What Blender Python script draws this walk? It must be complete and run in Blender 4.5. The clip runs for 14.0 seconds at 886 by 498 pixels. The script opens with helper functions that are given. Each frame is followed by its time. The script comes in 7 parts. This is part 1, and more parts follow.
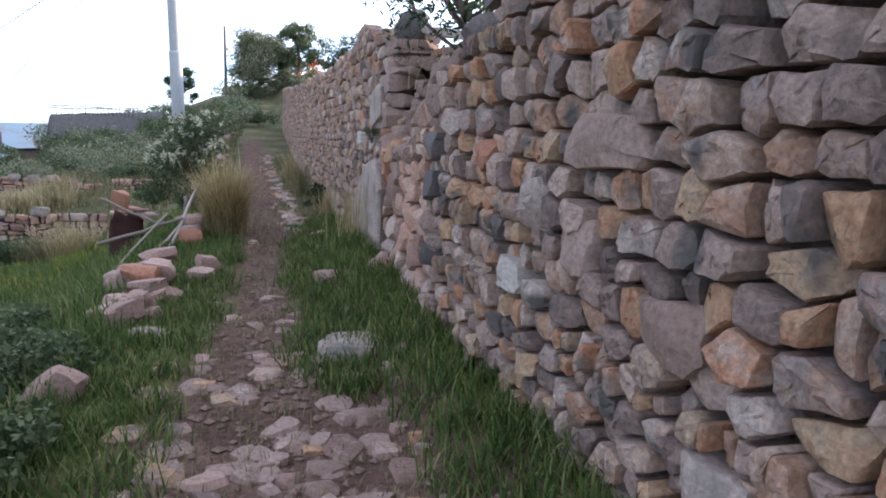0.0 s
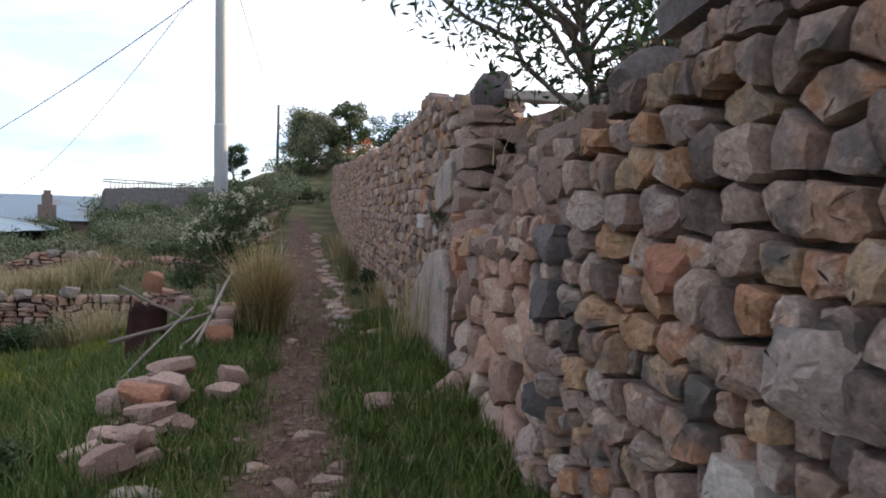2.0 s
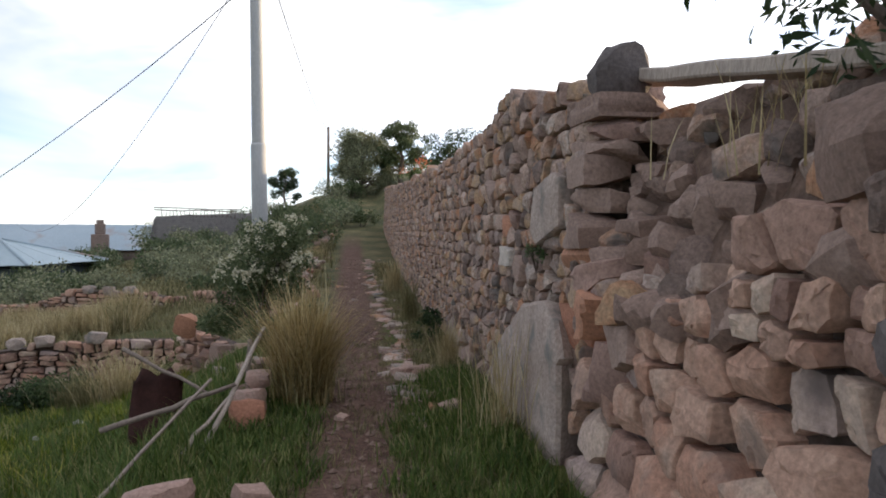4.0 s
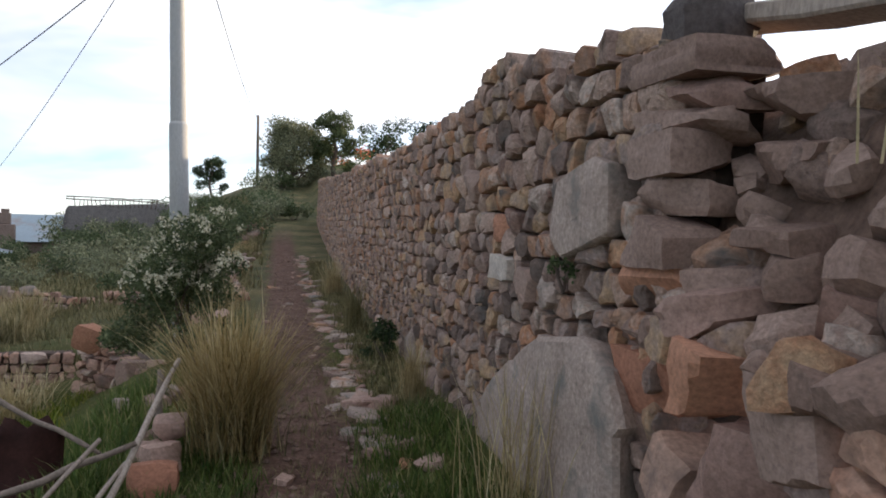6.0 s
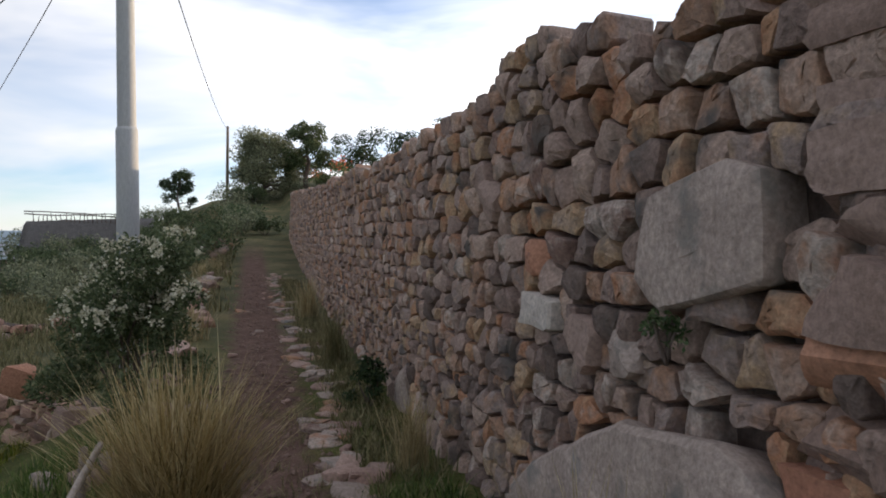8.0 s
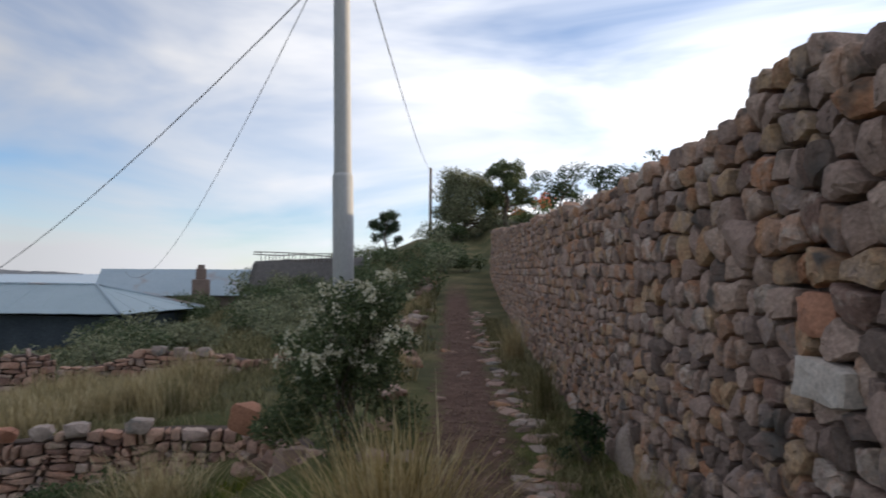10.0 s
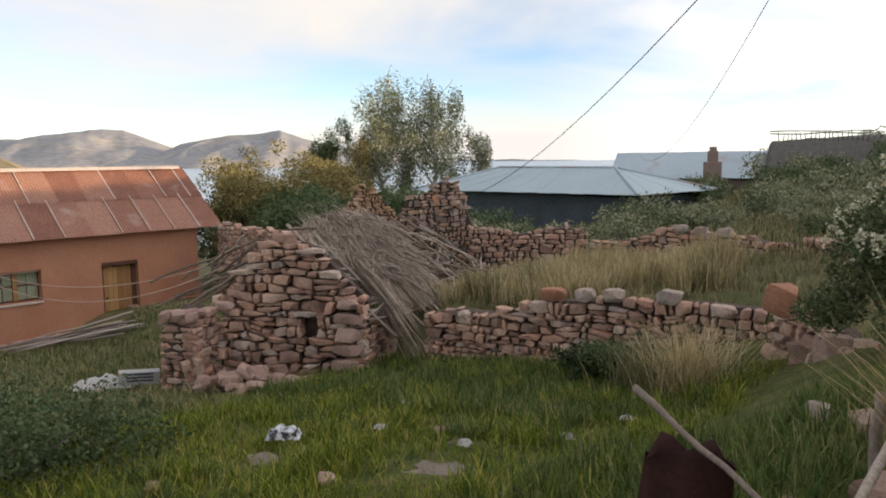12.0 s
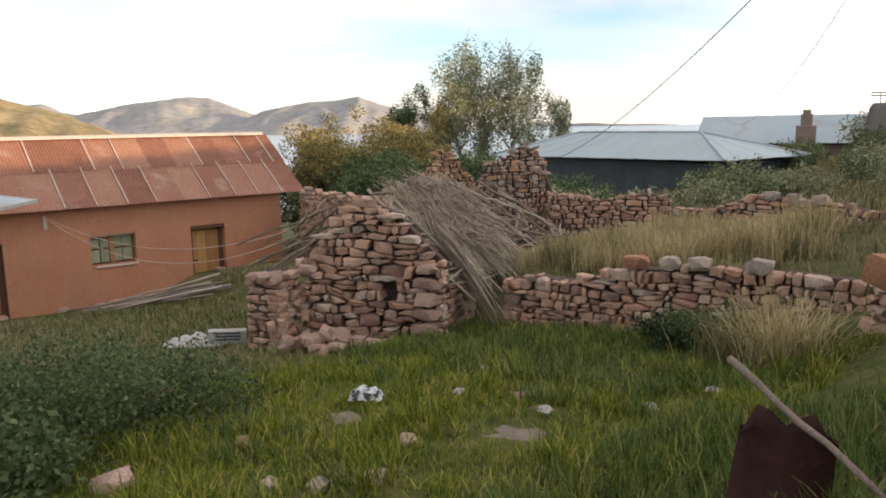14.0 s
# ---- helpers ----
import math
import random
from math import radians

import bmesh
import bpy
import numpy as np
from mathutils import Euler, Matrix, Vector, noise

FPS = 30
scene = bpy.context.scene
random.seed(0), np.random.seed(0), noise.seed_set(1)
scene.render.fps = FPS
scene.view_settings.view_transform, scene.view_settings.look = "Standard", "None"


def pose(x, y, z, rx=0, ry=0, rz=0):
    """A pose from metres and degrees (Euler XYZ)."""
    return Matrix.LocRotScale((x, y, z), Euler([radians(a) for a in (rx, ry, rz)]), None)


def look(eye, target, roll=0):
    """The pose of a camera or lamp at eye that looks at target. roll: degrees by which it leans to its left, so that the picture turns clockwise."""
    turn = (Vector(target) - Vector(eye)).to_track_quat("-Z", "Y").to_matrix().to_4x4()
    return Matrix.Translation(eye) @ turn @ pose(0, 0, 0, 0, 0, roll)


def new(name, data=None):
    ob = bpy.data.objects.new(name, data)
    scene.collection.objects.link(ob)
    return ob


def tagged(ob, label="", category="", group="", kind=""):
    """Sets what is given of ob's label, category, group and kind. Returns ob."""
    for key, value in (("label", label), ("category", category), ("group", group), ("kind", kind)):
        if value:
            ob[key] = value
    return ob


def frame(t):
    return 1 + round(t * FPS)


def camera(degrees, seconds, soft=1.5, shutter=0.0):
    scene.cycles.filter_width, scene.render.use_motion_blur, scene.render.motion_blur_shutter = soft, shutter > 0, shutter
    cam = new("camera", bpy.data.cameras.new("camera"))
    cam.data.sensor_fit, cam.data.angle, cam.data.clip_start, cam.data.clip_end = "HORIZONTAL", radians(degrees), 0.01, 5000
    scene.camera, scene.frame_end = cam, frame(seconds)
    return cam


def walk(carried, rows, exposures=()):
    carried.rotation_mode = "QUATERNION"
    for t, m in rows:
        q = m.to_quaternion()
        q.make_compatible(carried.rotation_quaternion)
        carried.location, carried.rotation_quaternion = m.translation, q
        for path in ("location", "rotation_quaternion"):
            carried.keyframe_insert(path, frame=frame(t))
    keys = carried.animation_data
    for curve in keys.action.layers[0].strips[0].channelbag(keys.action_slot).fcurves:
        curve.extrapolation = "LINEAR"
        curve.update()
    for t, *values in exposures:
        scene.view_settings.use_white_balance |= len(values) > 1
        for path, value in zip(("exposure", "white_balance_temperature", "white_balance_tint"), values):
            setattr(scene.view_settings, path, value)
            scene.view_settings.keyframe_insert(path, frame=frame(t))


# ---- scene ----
cam = camera(61.6, 14.0, 1.8, 0.15)
PATH = [
    (0, (-0.128, 0.359, 1.611), (0.373, 2.272, 1.315), 1.0),
    (0.5, (-0.098, 0.629, 1.654), (0.406, 2.538, 1.33), 0.6),
    (1, (-0.127, 1.038, 1.706), (0.374, 2.966, 1.526), 0.8),
    (1.5, (-0.065, 1.505, 1.726), (0.376, 3.454, 1.661), 0.7),
    (2, (-0.068, 1.984, 1.678), (0.318, 3.944, 1.586), 1.9),
    (2.5, (-0.075, 2.438, 1.737), (0.248, 4.408, 1.615), 1.5),
    (3, (-0.024, 2.994, 1.727), (0.137, 4.983, 1.591), 0.2),
    (3.5, (-0.04, 3.546, 1.745), (0.135, 5.537, 1.68), 0.2),
    (3.7, (-0.021, 3.753, 1.797), (0.181, 5.742, 1.753), 0.3),
    (5.8, (-0.158, 5.468, 1.82), (0.272, 7.42, 1.751), 1.0),
    (6, (-0.149, 5.619, 1.86), (0.284, 7.571, 1.802), 1.2),
    (6.5, (-0.19, 5.922, 1.879), (0.248, 7.872, 1.827), 1.3),
    (7, (-0.199, 6.261, 1.95), (0.296, 8.198, 1.906), 0.6),
    (7.2, (-0.173, 6.398, 1.912), (0.333, 8.332, 1.871), 0.3),
    (9.3, (-0.068, 7.495, 2.04), (0.394, 9.441, 2.09), 2.4),
    (9.5, (-0.094, 7.494, 2.04), (0.319, 9.45, 2.105), 2.0),
    (10, (-0.195, 7.436, 2.031), (-0.216, 9.434, 2.096), 0.5),
    (10.5, (-0.287, 7.365, 2.012), (-0.835, 9.289, 2.013), -0.3),
    (11, (-0.417, 7.343, 1.999), (-1.415, 9.077, 1.98), -0.7),
    (11.5, (-0.464, 7.35, 1.973), (-1.652, 8.956, 1.885), -0.9),
    (12, (-0.503, 7.388, 1.93), (-1.729, 8.949, 1.686), -0.6),
    (12.5, (-0.522, 7.413, 1.916), (-1.756, 8.958, 1.612), -0.6),
    (13, (-0.545, 7.386, 1.923), (-1.83, 8.885, 1.607), -0.9),
    (13.5, (-0.565, 7.382, 1.922), (-1.914, 8.822, 1.596), -1.1),
    (14, (-0.575, 7.383, 1.913), (-1.947, 8.8, 1.582), -0.9),
]
walk(cam, [(t, look(eye, target, roll)) for t, eye, target, roll in PATH],
     [(0.0, 1.3, 5350, 12), (0.7, 1.1, 5500, 12), (1.5, 0.7, 5650, 11), (3.0, 0.68, 6150, 10), (6.5, 0.5, 6080, 10), (9.5, 0.0, 6000, 10), (11.0, 0.15, 5900, 10), (11.6, 0.3, 6200, 10), (12.3, 0.8, 7000, 10), (14.0, 0.85, 7100, 10)])

# ---------------------------------------------------------------- light
SUN_TO = Vector((0.91, 0.41, 0.0)).normalized()      # bearing of the low sun, beyond the wall
SUN_EL = radians(4.8)
world = bpy.data.worlds.new("world")
scene.world = world
world.use_nodes = True
wt = world.node_tree
wt.nodes.clear()


def wn(kind, **kw):
    n = wt.nodes.new(kind)
    for k, v in kw.items():
        n.inputs[k].default_value = v
    return n


sky = wt.nodes.new("ShaderNodeTexSky")
sky.sky_type = "NISHITA"
sky.sun_disc = False
sky.sun_elevation = radians(17)
sky.sun_rotation = math.atan2(SUN_TO.x, SUN_TO.y)
sky.altitude, sky.air_density, sky.dust_density, sky.ozone_density = 3800, 1.3, 2.0, 2.0
tc = wt.nodes.new("ShaderNodeTexCoord")
mp = wt.nodes.new("ShaderNodeMapping")
mp.inputs["Scale"].default_value = (1.0, 1.0, 4.5)
mp.inputs["Rotation"].default_value = (0.12, 0.1, 0.6)
wt.links.new(tc.outputs["Generated"], mp.inputs["Vector"])
cl = wn("ShaderNodeTexNoise", Scale=1.5, Detail=5.0, Roughness=0.5, Distortion=0.7)
wt.links.new(mp.outputs["Vector"], cl.inputs["Vector"])
rp = wt.nodes.new("ShaderNodeValToRGB")
rp.color_ramp.elements[0].position, rp.color_ramp.elements[1].position = 0.34, 0.60
wt.links.new(cl.outputs["Fac"], rp.inputs["Fac"])
# thin cloud shines brighter towards the sun
dt = wt.nodes.new("ShaderNodeVectorMath")
dt.operation = "DOT_PRODUCT"
dt.inputs[1].default_value = (SUN_TO.x * math.cos(SUN_EL), SUN_TO.y * math.cos(SUN_EL), math.sin(SUN_EL))
wt.links.new(tc.outputs["Generated"], dt.inputs[0])
mr = wt.nodes.new("ShaderNodeMapRange")
mr.inputs["From Min"].default_value, mr.inputs["From Max"].default_value = -0.1, 0.95
mr.inputs["To Min"].default_value, mr.inputs["To Max"].default_value = 5.6, 15.0
wt.links.new(dt.outputs["Value"], mr.inputs["Value"])
cc = wt.nodes.new("ShaderNodeMix")
cc.data_type = "RGBA"
cc.blend_type = "MULTIPLY"
cc.inputs["Factor"].default_value = 1.0
cc.inputs["A"].default_value = (1.02, 0.98, 0.95, 1)
wt.links.new(mr.outputs["Result"], cc.inputs["B"])
gain = wt.nodes.new("ShaderNodeMix")
gain.data_type = "RGBA"
gain.blend_type = "MULTIPLY"
gain.inputs["Factor"].default_value = 1.0
gain.inputs["B"].default_value = (1.25, 1.25, 1.3, 1)
wt.links.new(sky.outputs["Color"], gain.inputs["A"])
mx = wt.nodes.new("ShaderNodeMix")
mx.data_type = "RGBA"
wt.links.new(rp.outputs["Color"], mx.inputs["Factor"])
wt.links.new(gain.outputs["Result"], mx.inputs["A"])
wt.links.new(cc.outputs["Result"], mx.inputs["B"])
bg = wn("ShaderNodeBackground", Strength=0.11)
wt.links.new(mx.outputs["Result"], bg.inputs["Color"])
wo = wt.nodes.new("ShaderNodeOutputWorld")
wt.links.new(bg.outputs["Background"], wo.inputs["Surface"])

sun = new("sun", bpy.data.lights.new("sun", "SUN"))
sun.data.energy, sun.data.angle, sun.data.color = 4.5, radians(0.6), (1.0, 0.74, 0.46)
sun.matrix_world = look((60, 45, 12), (60 - SUN_TO.x, 45 - SUN_TO.y, 12 - math.tan(SUN_EL)))


# ---------------------------------------------------------------- materials
def ramp_of(nt, stops):
    r = nt.nodes.new("ShaderNodeValToRGB")
    e = r.color_ramp.elements
    while len(e) < len(stops):
        e.new(0.5)
    for i, (p, c) in enumerate(stops):
        e[i].position, e[i].color = p, (*c, 1)
    return r


def material(name, stops, scale=4.0, fine=40.0, rough=0.85, bump=0.3, dist=0.01, vary=None, amount=0.35, metal=0.0,
             stretch=(1, 1, 1), stain=None, through_light=0.0, spec=0.3, fine_mix=0.3):
    """A node material: a colour ramp over two noises, speckled by a fine one, varied per object or per island."""
    m = bpy.data.materials.new(name)
    m.use_nodes = True
    nt = m.node_tree
    L = nt.links.new
    b = nt.nodes["Principled BSDF"]
    geo = nt.nodes.new("ShaderNodeNewGeometry")
    mpn = nt.nodes.new("ShaderNodeMapping")
    mpn.inputs["Scale"].default_value = stretch
    L(geo.outputs["Position"], mpn.inputs["Vector"])
    n1 = nt.nodes.new("ShaderNodeTexNoise")
    n1.inputs["Scale"].default_value, n1.inputs["Detail"].default_value = scale, 5.0
    n1.inputs["Roughness"].default_value = 0.62
    n2 = nt.nodes.new("ShaderNodeTexNoise")
    n2.inputs["Scale"].default_value, n2.inputs["Detail"].default_value = fine, 6.0
    n2.inputs["Roughness"].default_value = 0.7
    L(mpn.outputs["Vector"], n1.inputs["Vector"])
    L(mpn.outputs["Vector"], n2.inputs["Vector"])
    r = ramp_of(nt, stops)
    if vary:
        if vary == "object":
            rnd = nt.nodes.new("ShaderNodeObjectInfo").outputs["Random"]
        else:
            rnd = geo.outputs["Random Per Island"]
        a = nt.nodes.new("ShaderNodeMath")
        a.operation = "MULTIPLY_ADD"
        L(n1.outputs["Fac"], a.inputs[0])
        a.inputs[1].default_value = amount
        sub = nt.nodes.new("ShaderNodeMath")
        sub.operation = "SUBTRACT"
        L(rnd, sub.inputs[0])
        sub.inputs[1].default_value = amount * 0.5
        L(sub.outputs[0], a.inputs[2])
        L(a.outputs[0], r.inputs["Fac"])
    else:
        L(n1.outputs["Fac"], r.inputs["Fac"])
    mixn = nt.nodes.new("ShaderNodeMix")
    mixn.data_type, mixn.blend_type = "RGBA", "MULTIPLY"
    mixn.inputs["Factor"].default_value = 1.0
    sp = ramp_of(nt, [(0.25, (1 - fine_mix * 1.6,) * 3), (0.75, (1 + fine_mix,) * 3)])
    L(n2.outputs["Fac"], sp.inputs["Fac"])
    L(r.outputs["Color"], mixn.inputs["A"])
    L(sp.outputs["Color"], mixn.inputs["B"])
    out = mixn.outputs["Result"]
    if stain:
        col, sc, lo, hi = stain
        n3 = nt.nodes.new("ShaderNodeTexNoise")
        n3.inputs["Scale"].default_value, n3.inputs["Detail"].default_value = sc, 4.0
        L(geo.outputs["Position"], n3.inputs["Vector"])
        st = ramp_of(nt, [(lo, (0, 0, 0)), (hi, (1, 1, 1))])
        L(n3.outputs["Fac"], st.inputs["Fac"])
        ms = nt.nodes.new("ShaderNodeMix")
        ms.data_type = "RGBA"
        L(st.outputs["Color"], ms.inputs["Factor"])
        L(out, ms.inputs["A"])
        ms.inputs["B"].default_value = (*col, 1)
        out = ms.outputs["Result"]
    L(out, b.inputs["Base Color"])
    b.inputs["Roughness"].default_value = rough
    b.inputs["Metallic"].default_value = metal
    b.inputs["Specular IOR Level"].default_value = spec
    if bump:
        add = nt.nodes.new("ShaderNodeMath")
        add.operation = "ADD"
        L(n1.outputs["Fac"], add.inputs[0])
        L(n2.outputs["Fac"], add.inputs[1])
        bp = nt.nodes.new("ShaderNodeBump")
        bp.inputs["Strength"].default_value, bp.inputs["Distance"].default_value = bump, dist
        L(add.outputs[0], bp.inputs["Height"])
        L(bp.outputs["Normal"], b.inputs["Normal"])
    if through_light:
        tr = nt.nodes.new("ShaderNodeBsdfTranslucent")
        L(out, tr.inputs["Color"])
        sh = nt.nodes.new("ShaderNodeMixShader")
        sh.inputs["Fac"].default_value = through_light
        L(b.outputs["BSDF"], sh.inputs[1])
        L(tr.outputs["BSDF"], sh.inputs[2])
        L(sh.outputs["Shader"], nt.nodes["Material Output"].inputs["Surface"])
    return m


STONE = [(0.0, (0.19, 0.14, 0.115)), (0.12, (0.33, 0.235, 0.195)), (0.28, (0.47, 0.335, 0.27)), (0.40, (0.57, 0.42, 0.335)), (0.50, (0.47, 0.275, 0.175)),
         (0.60, (0.38, 0.295, 0.26)), (0.70, (0.55, 0.38, 0.235)), (0.82, (0.50, 0.25, 0.14)), (0.92, (0.62, 0.51, 0.43)), (1.0, (0.30, 0.19, 0.15))]
lichen = ((0.14, 0.12, 0.105), 4.2, 0.56, 0.70)
M_STONE = material("stone", STONE, 9.0, 45.0, 0.9, 0.8, 0.022, "object", 0.34, stain=lichen, fine_mix=0.34)
M_STONE_JOINED = material("stone_joined", STONE, 9.0, 45.0, 0.9, 0.8, 0.022, "island", 0.34, stain=lichen, fine_mix=0.34)
WARM = [(0.0, (0.29, 0.175, 0.135)), (0.25, (0.45, 0.285, 0.215)), (0.5, (0.55, 0.36, 0.265)), (0.7, (0.49, 0.275, 0.19)), (0.85, (0.60, 0.46, 0.355)), (1.0, (0.42, 0.31, 0.275))]
M_WARM = material("warm_stone", WARM, 5.0, 36.0, 0.9, 0.5, 0.02, "object", 0.28, stain=((0.16, 0.125, 0.11), 2.5, 0.58, 0.75))
M_WARM_JOINED = material("warm_stone_joined", WARM, 5.0, 36.0, 0.9, 0.5, 0.02, "island", 0.28)
# orange-tan stone, its tones raised to stand in for golden light on the gable
M_ORANGE = material("orange_stone", [(0.0, (0.47, 0.291, 0.176)), (0.4, (0.627, 0.414, 0.264)), (0.8, (0.717, 0.515, 0.352)), (1.0, (0.56, 0.336, 0.209))], 6.0, 36.0, 0.9, 0.5, 0.02, "object", 0.3)
M_PALE = material("pale_slab", [(0.3, (0.36, 0.28, 0.235)), (0.7, (0.48, 0.385, 0.325))], 5.0, 40.0, 0.9, 0.5, 0.015, stain=((0.2, 0.19, 0.17), 4.0, 0.56, 0.7))
M_WHITE_STONE = material("white_stone", [(0.3, (0.50, 0.43, 0.37)), (0.7, (0.62, 0.55, 0.48))], 6.0, 40.0, 0.9, 0.4, 0.012)
M_DARK_STONE = material("dark_stone", [(0.3, (0.10, 0.085, 0.08)), (0.7, (0.19, 0.16, 0.15))], 6.0, 40.0, 0.9, 0.5, 0.015, "object", 0.3)
M_BROWN_STONE = material("brown_stone", [(0.3, (0.28, 0.19, 0.15)), (0.7, (0.38, 0.27, 0.22))], 6.0, 40.0, 0.9, 0.5, 0.015, "object", 0.3)
M_RED_STONE = material("red_stone", [(0.3, (0.40, 0.19, 0.12)), (0.7, (0.52, 0.27, 0.17))], 6.0, 40.0, 0.9, 0.45, 0.012, "object", 0.3)
M_PINK_STONE = material("pink_stone", [(0.2, (0.32, 0.205, 0.165)), (0.8, (0.50, 0.345, 0.28))], 6.0, 40.0, 0.9, 0.45, 0.012, "object", 0.6)
M_CORE = material("earth_core", [(0.3, (0.07, 0.05, 0.04)), (0.7, (0.14, 0.10, 0.08))], 6.0, 30.0, 0.95, 0.6, 0.03)
M_RUBBLE_EARTH = material("rubble_earth", [(0.3, (0.16, 0.105, 0.08)), (0.7, (0.27, 0.18, 0.135))], 5.0, 25.0, 0.95, 0.8, 0.04)
M_ADOBE = material("adobe", [(0.25, (0.40, 0.175, 0.10)), (0.75, (0.50, 0.235, 0.14))], 0.9, 14.0, 0.92, 0.35, 0.02, stain=((0.36, 0.19, 0.13), 0.7, 0.55, 0.8), fine_mix=0.12)
M_ADOBE_DARK = material("adobe_dark", [(0.25, (0.24, 0.175, 0.145)), (0.75, (0.32, 0.24, 0.20))], 2.0, 20.0, 0.92, 0.4, 0.02)
M_RUST = material("rust_sheet", [(0.1, (0.24, 0.105, 0.07)), (0.5, (0.33, 0.155, 0.105)), (0.9, (0.40, 0.215, 0.15))], 1.4, 18.0, 0.6, 0.2, 0.006, "object", 0.6, metal=0.25, stretch=(1, 1, 1), stain=((0.44, 0.33, 0.28), 1.1, 0.60, 0.80))
M_RUST_LAP = material("pale_rust_lap", [(0.2, (0.5, 0.40, 0.34)), (0.8, (0.62, 0.53, 0.47))], 3.0, 25.0, 0.6, 0.1, 0.004, metal=0.2)
M_RUST_DARK = material("dark_rust", [(0.2, (0.03, 0.012, 0.01)), (0.8, (0.07, 0.026, 0.02))], 5.0, 30.0, 0.7, 0.3, 0.006, metal=0.2)
M_ZINC = material("zinc_roof", [(0.2, (0.36, 0.44, 0.47)), (0.8, (0.42, 0.50, 0.53))], 0.5, 9.0, 0.6, 0.1, 0.004, metal=0.2, fine_mix=0.08)
M_ZINC_OLD = material("old_zinc_roof", [(0.2, (0.34, 0.42, 0.47)), (0.75, (0.43, 0.50, 0.54))], 0.4, 9.0, 0.55, 0.1, 0.004, metal=0.2, stain=((0.36, 0.27, 0.23), 0.35, 0.55, 0.66), fine_mix=0.1)
# shade under the eave is put into this dark plaster colour; also used for print
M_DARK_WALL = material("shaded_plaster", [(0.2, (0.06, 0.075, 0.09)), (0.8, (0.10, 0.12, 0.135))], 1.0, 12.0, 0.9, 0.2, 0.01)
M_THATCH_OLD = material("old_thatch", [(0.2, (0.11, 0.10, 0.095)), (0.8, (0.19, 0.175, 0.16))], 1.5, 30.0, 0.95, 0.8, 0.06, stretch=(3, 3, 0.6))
M_STRAW_GREY = material("grey_straw", [(0.0, (0.12, 0.0893, 0.0676)), (0.4, (0.324, 0.254, 0.195)), (0.75, (0.48, 0.397, 0.305)), (1.0, (0.672, 0.583, 0.468))], 3.0, 30.0, 0.9, 0.0, vary="island", amount=0.3, through_light=0.15)
M_WOOD_GREY = material("weathered_wood", [(0.2, (0.24, 0.19, 0.155)), (0.8, (0.44, 0.37, 0.31))], 6.0, 50.0, 0.85, 0.5, 0.006, "object", 0.4, stretch=(1, 1, 0.3))
M_WOOD_POLE = material("roof_pole_wood", [(0.2, (0.20, 0.15, 0.115)), (0.8, (0.36, 0.29, 0.23))], 6.0, 50.0, 0.85, 0.4, 0.006, "object", 0.5)
M_DOOR = material("door_planks", [(0.2, (0.34, 0.17, 0.065)), (0.8, (0.50, 0.28, 0.11))], 3.0, 40.0, 0.75, 0.3, 0.004, "object", 0.4, stretch=(4, 4, 0.5))
M_DOOR_FRAME = material("door_frame_wood", [(0.2, (0.10, 0.045, 0.03)), (0.8, (0.17, 0.08, 0.05))], 4.0, 40.0, 0.8, 0.3, 0.004)
M_SHUTTER = material("green_shutter", [(0.2, (0.24, 0.27, 0.17)), (0.8, (0.36, 0.38, 0.25))], 3.0, 30.0, 0.7, 0.2, 0.003, "object", 0.4)
M_PLASTER_CREAM = material("cream_trim", [(0.2, (0.55, 0.42, 0.34)), (0.8, (0.66, 0.52, 0.43))], 4.0, 30.0, 0.85, 0.2, 0.004)
M_CONCRETE = material("concrete_pole", [(0.2, (0.42, 0.42, 0.41)), (0.8, (0.53, 0.53, 0.52))], 2.5, 50.0, 0.8, 0.2, 0.003, stretch=(1, 1, 0.3), fine_mix=0.12)
M_WIRE = material("black_cable", [(0.2, (0.05, 0.05, 0.055)), (0.8, (0.08, 0.08, 0.085))], 3.0, 30.0, 0.6, 0.0)
M_PALE_WIRE = material("pale_cable", [(0.2, (0.5, 0.36, 0.28)), (0.8, (0.6, 0.44, 0.34))], 3.0, 30.0, 0.6, 0.0)
M_GRASS = material("green_grass", [(0.0, (0.04, 0.075, 0.014)), (0.45, (0.09, 0.145, 0.028)), (0.8, (0.17, 0.21, 0.055)), (1.0, (0.34, 0.30, 0.13))], 0.8, 8.0, 0.7, 0.0, vary="island", amount=0.5, through_light=0.3)
M_LIME_GRASS = material("lime_grass", [(0.0, (0.05, 0.085, 0.007)), (0.35, (0.135, 0.195, 0.013)), (0.7, (0.27, 0.295, 0.026)), (1.0, (0.45, 0.37, 0.11))], 0.6, 8.0, 0.7, 0.0, vary="island", amount=0.5, through_light=0.3)
M_DRY = material("dry_grass", [(0.0, (0.30, 0.235, 0.11)), (0.5, (0.52, 0.42, 0.22)), (1.0, (0.70, 0.60, 0.38))], 1.5, 10.0, 0.8, 0.0, vary="island", amount=0.4, through_light=0.25)
M_OLIVE = material("olive_grass", [(0.0, (0.10, 0.105, 0.045)), (0.5, (0.24, 0.215, 0.10)), (1.0, (0.38, 0.33, 0.18))], 1.0, 10.0, 0.8, 0.0, vary="island", amount=0.4, through_light=0.25)
M_TUSSOCK = material("tussock_straw", [(0.0, (0.18, 0.135, 0.05)), (0.35, (0.42, 0.31, 0.13)), (1.0, (0.66, 0.54, 0.30))], 3.0, 20.0, 0.75, 0.0, vary="island", amount=0.3, through_light=0.25)
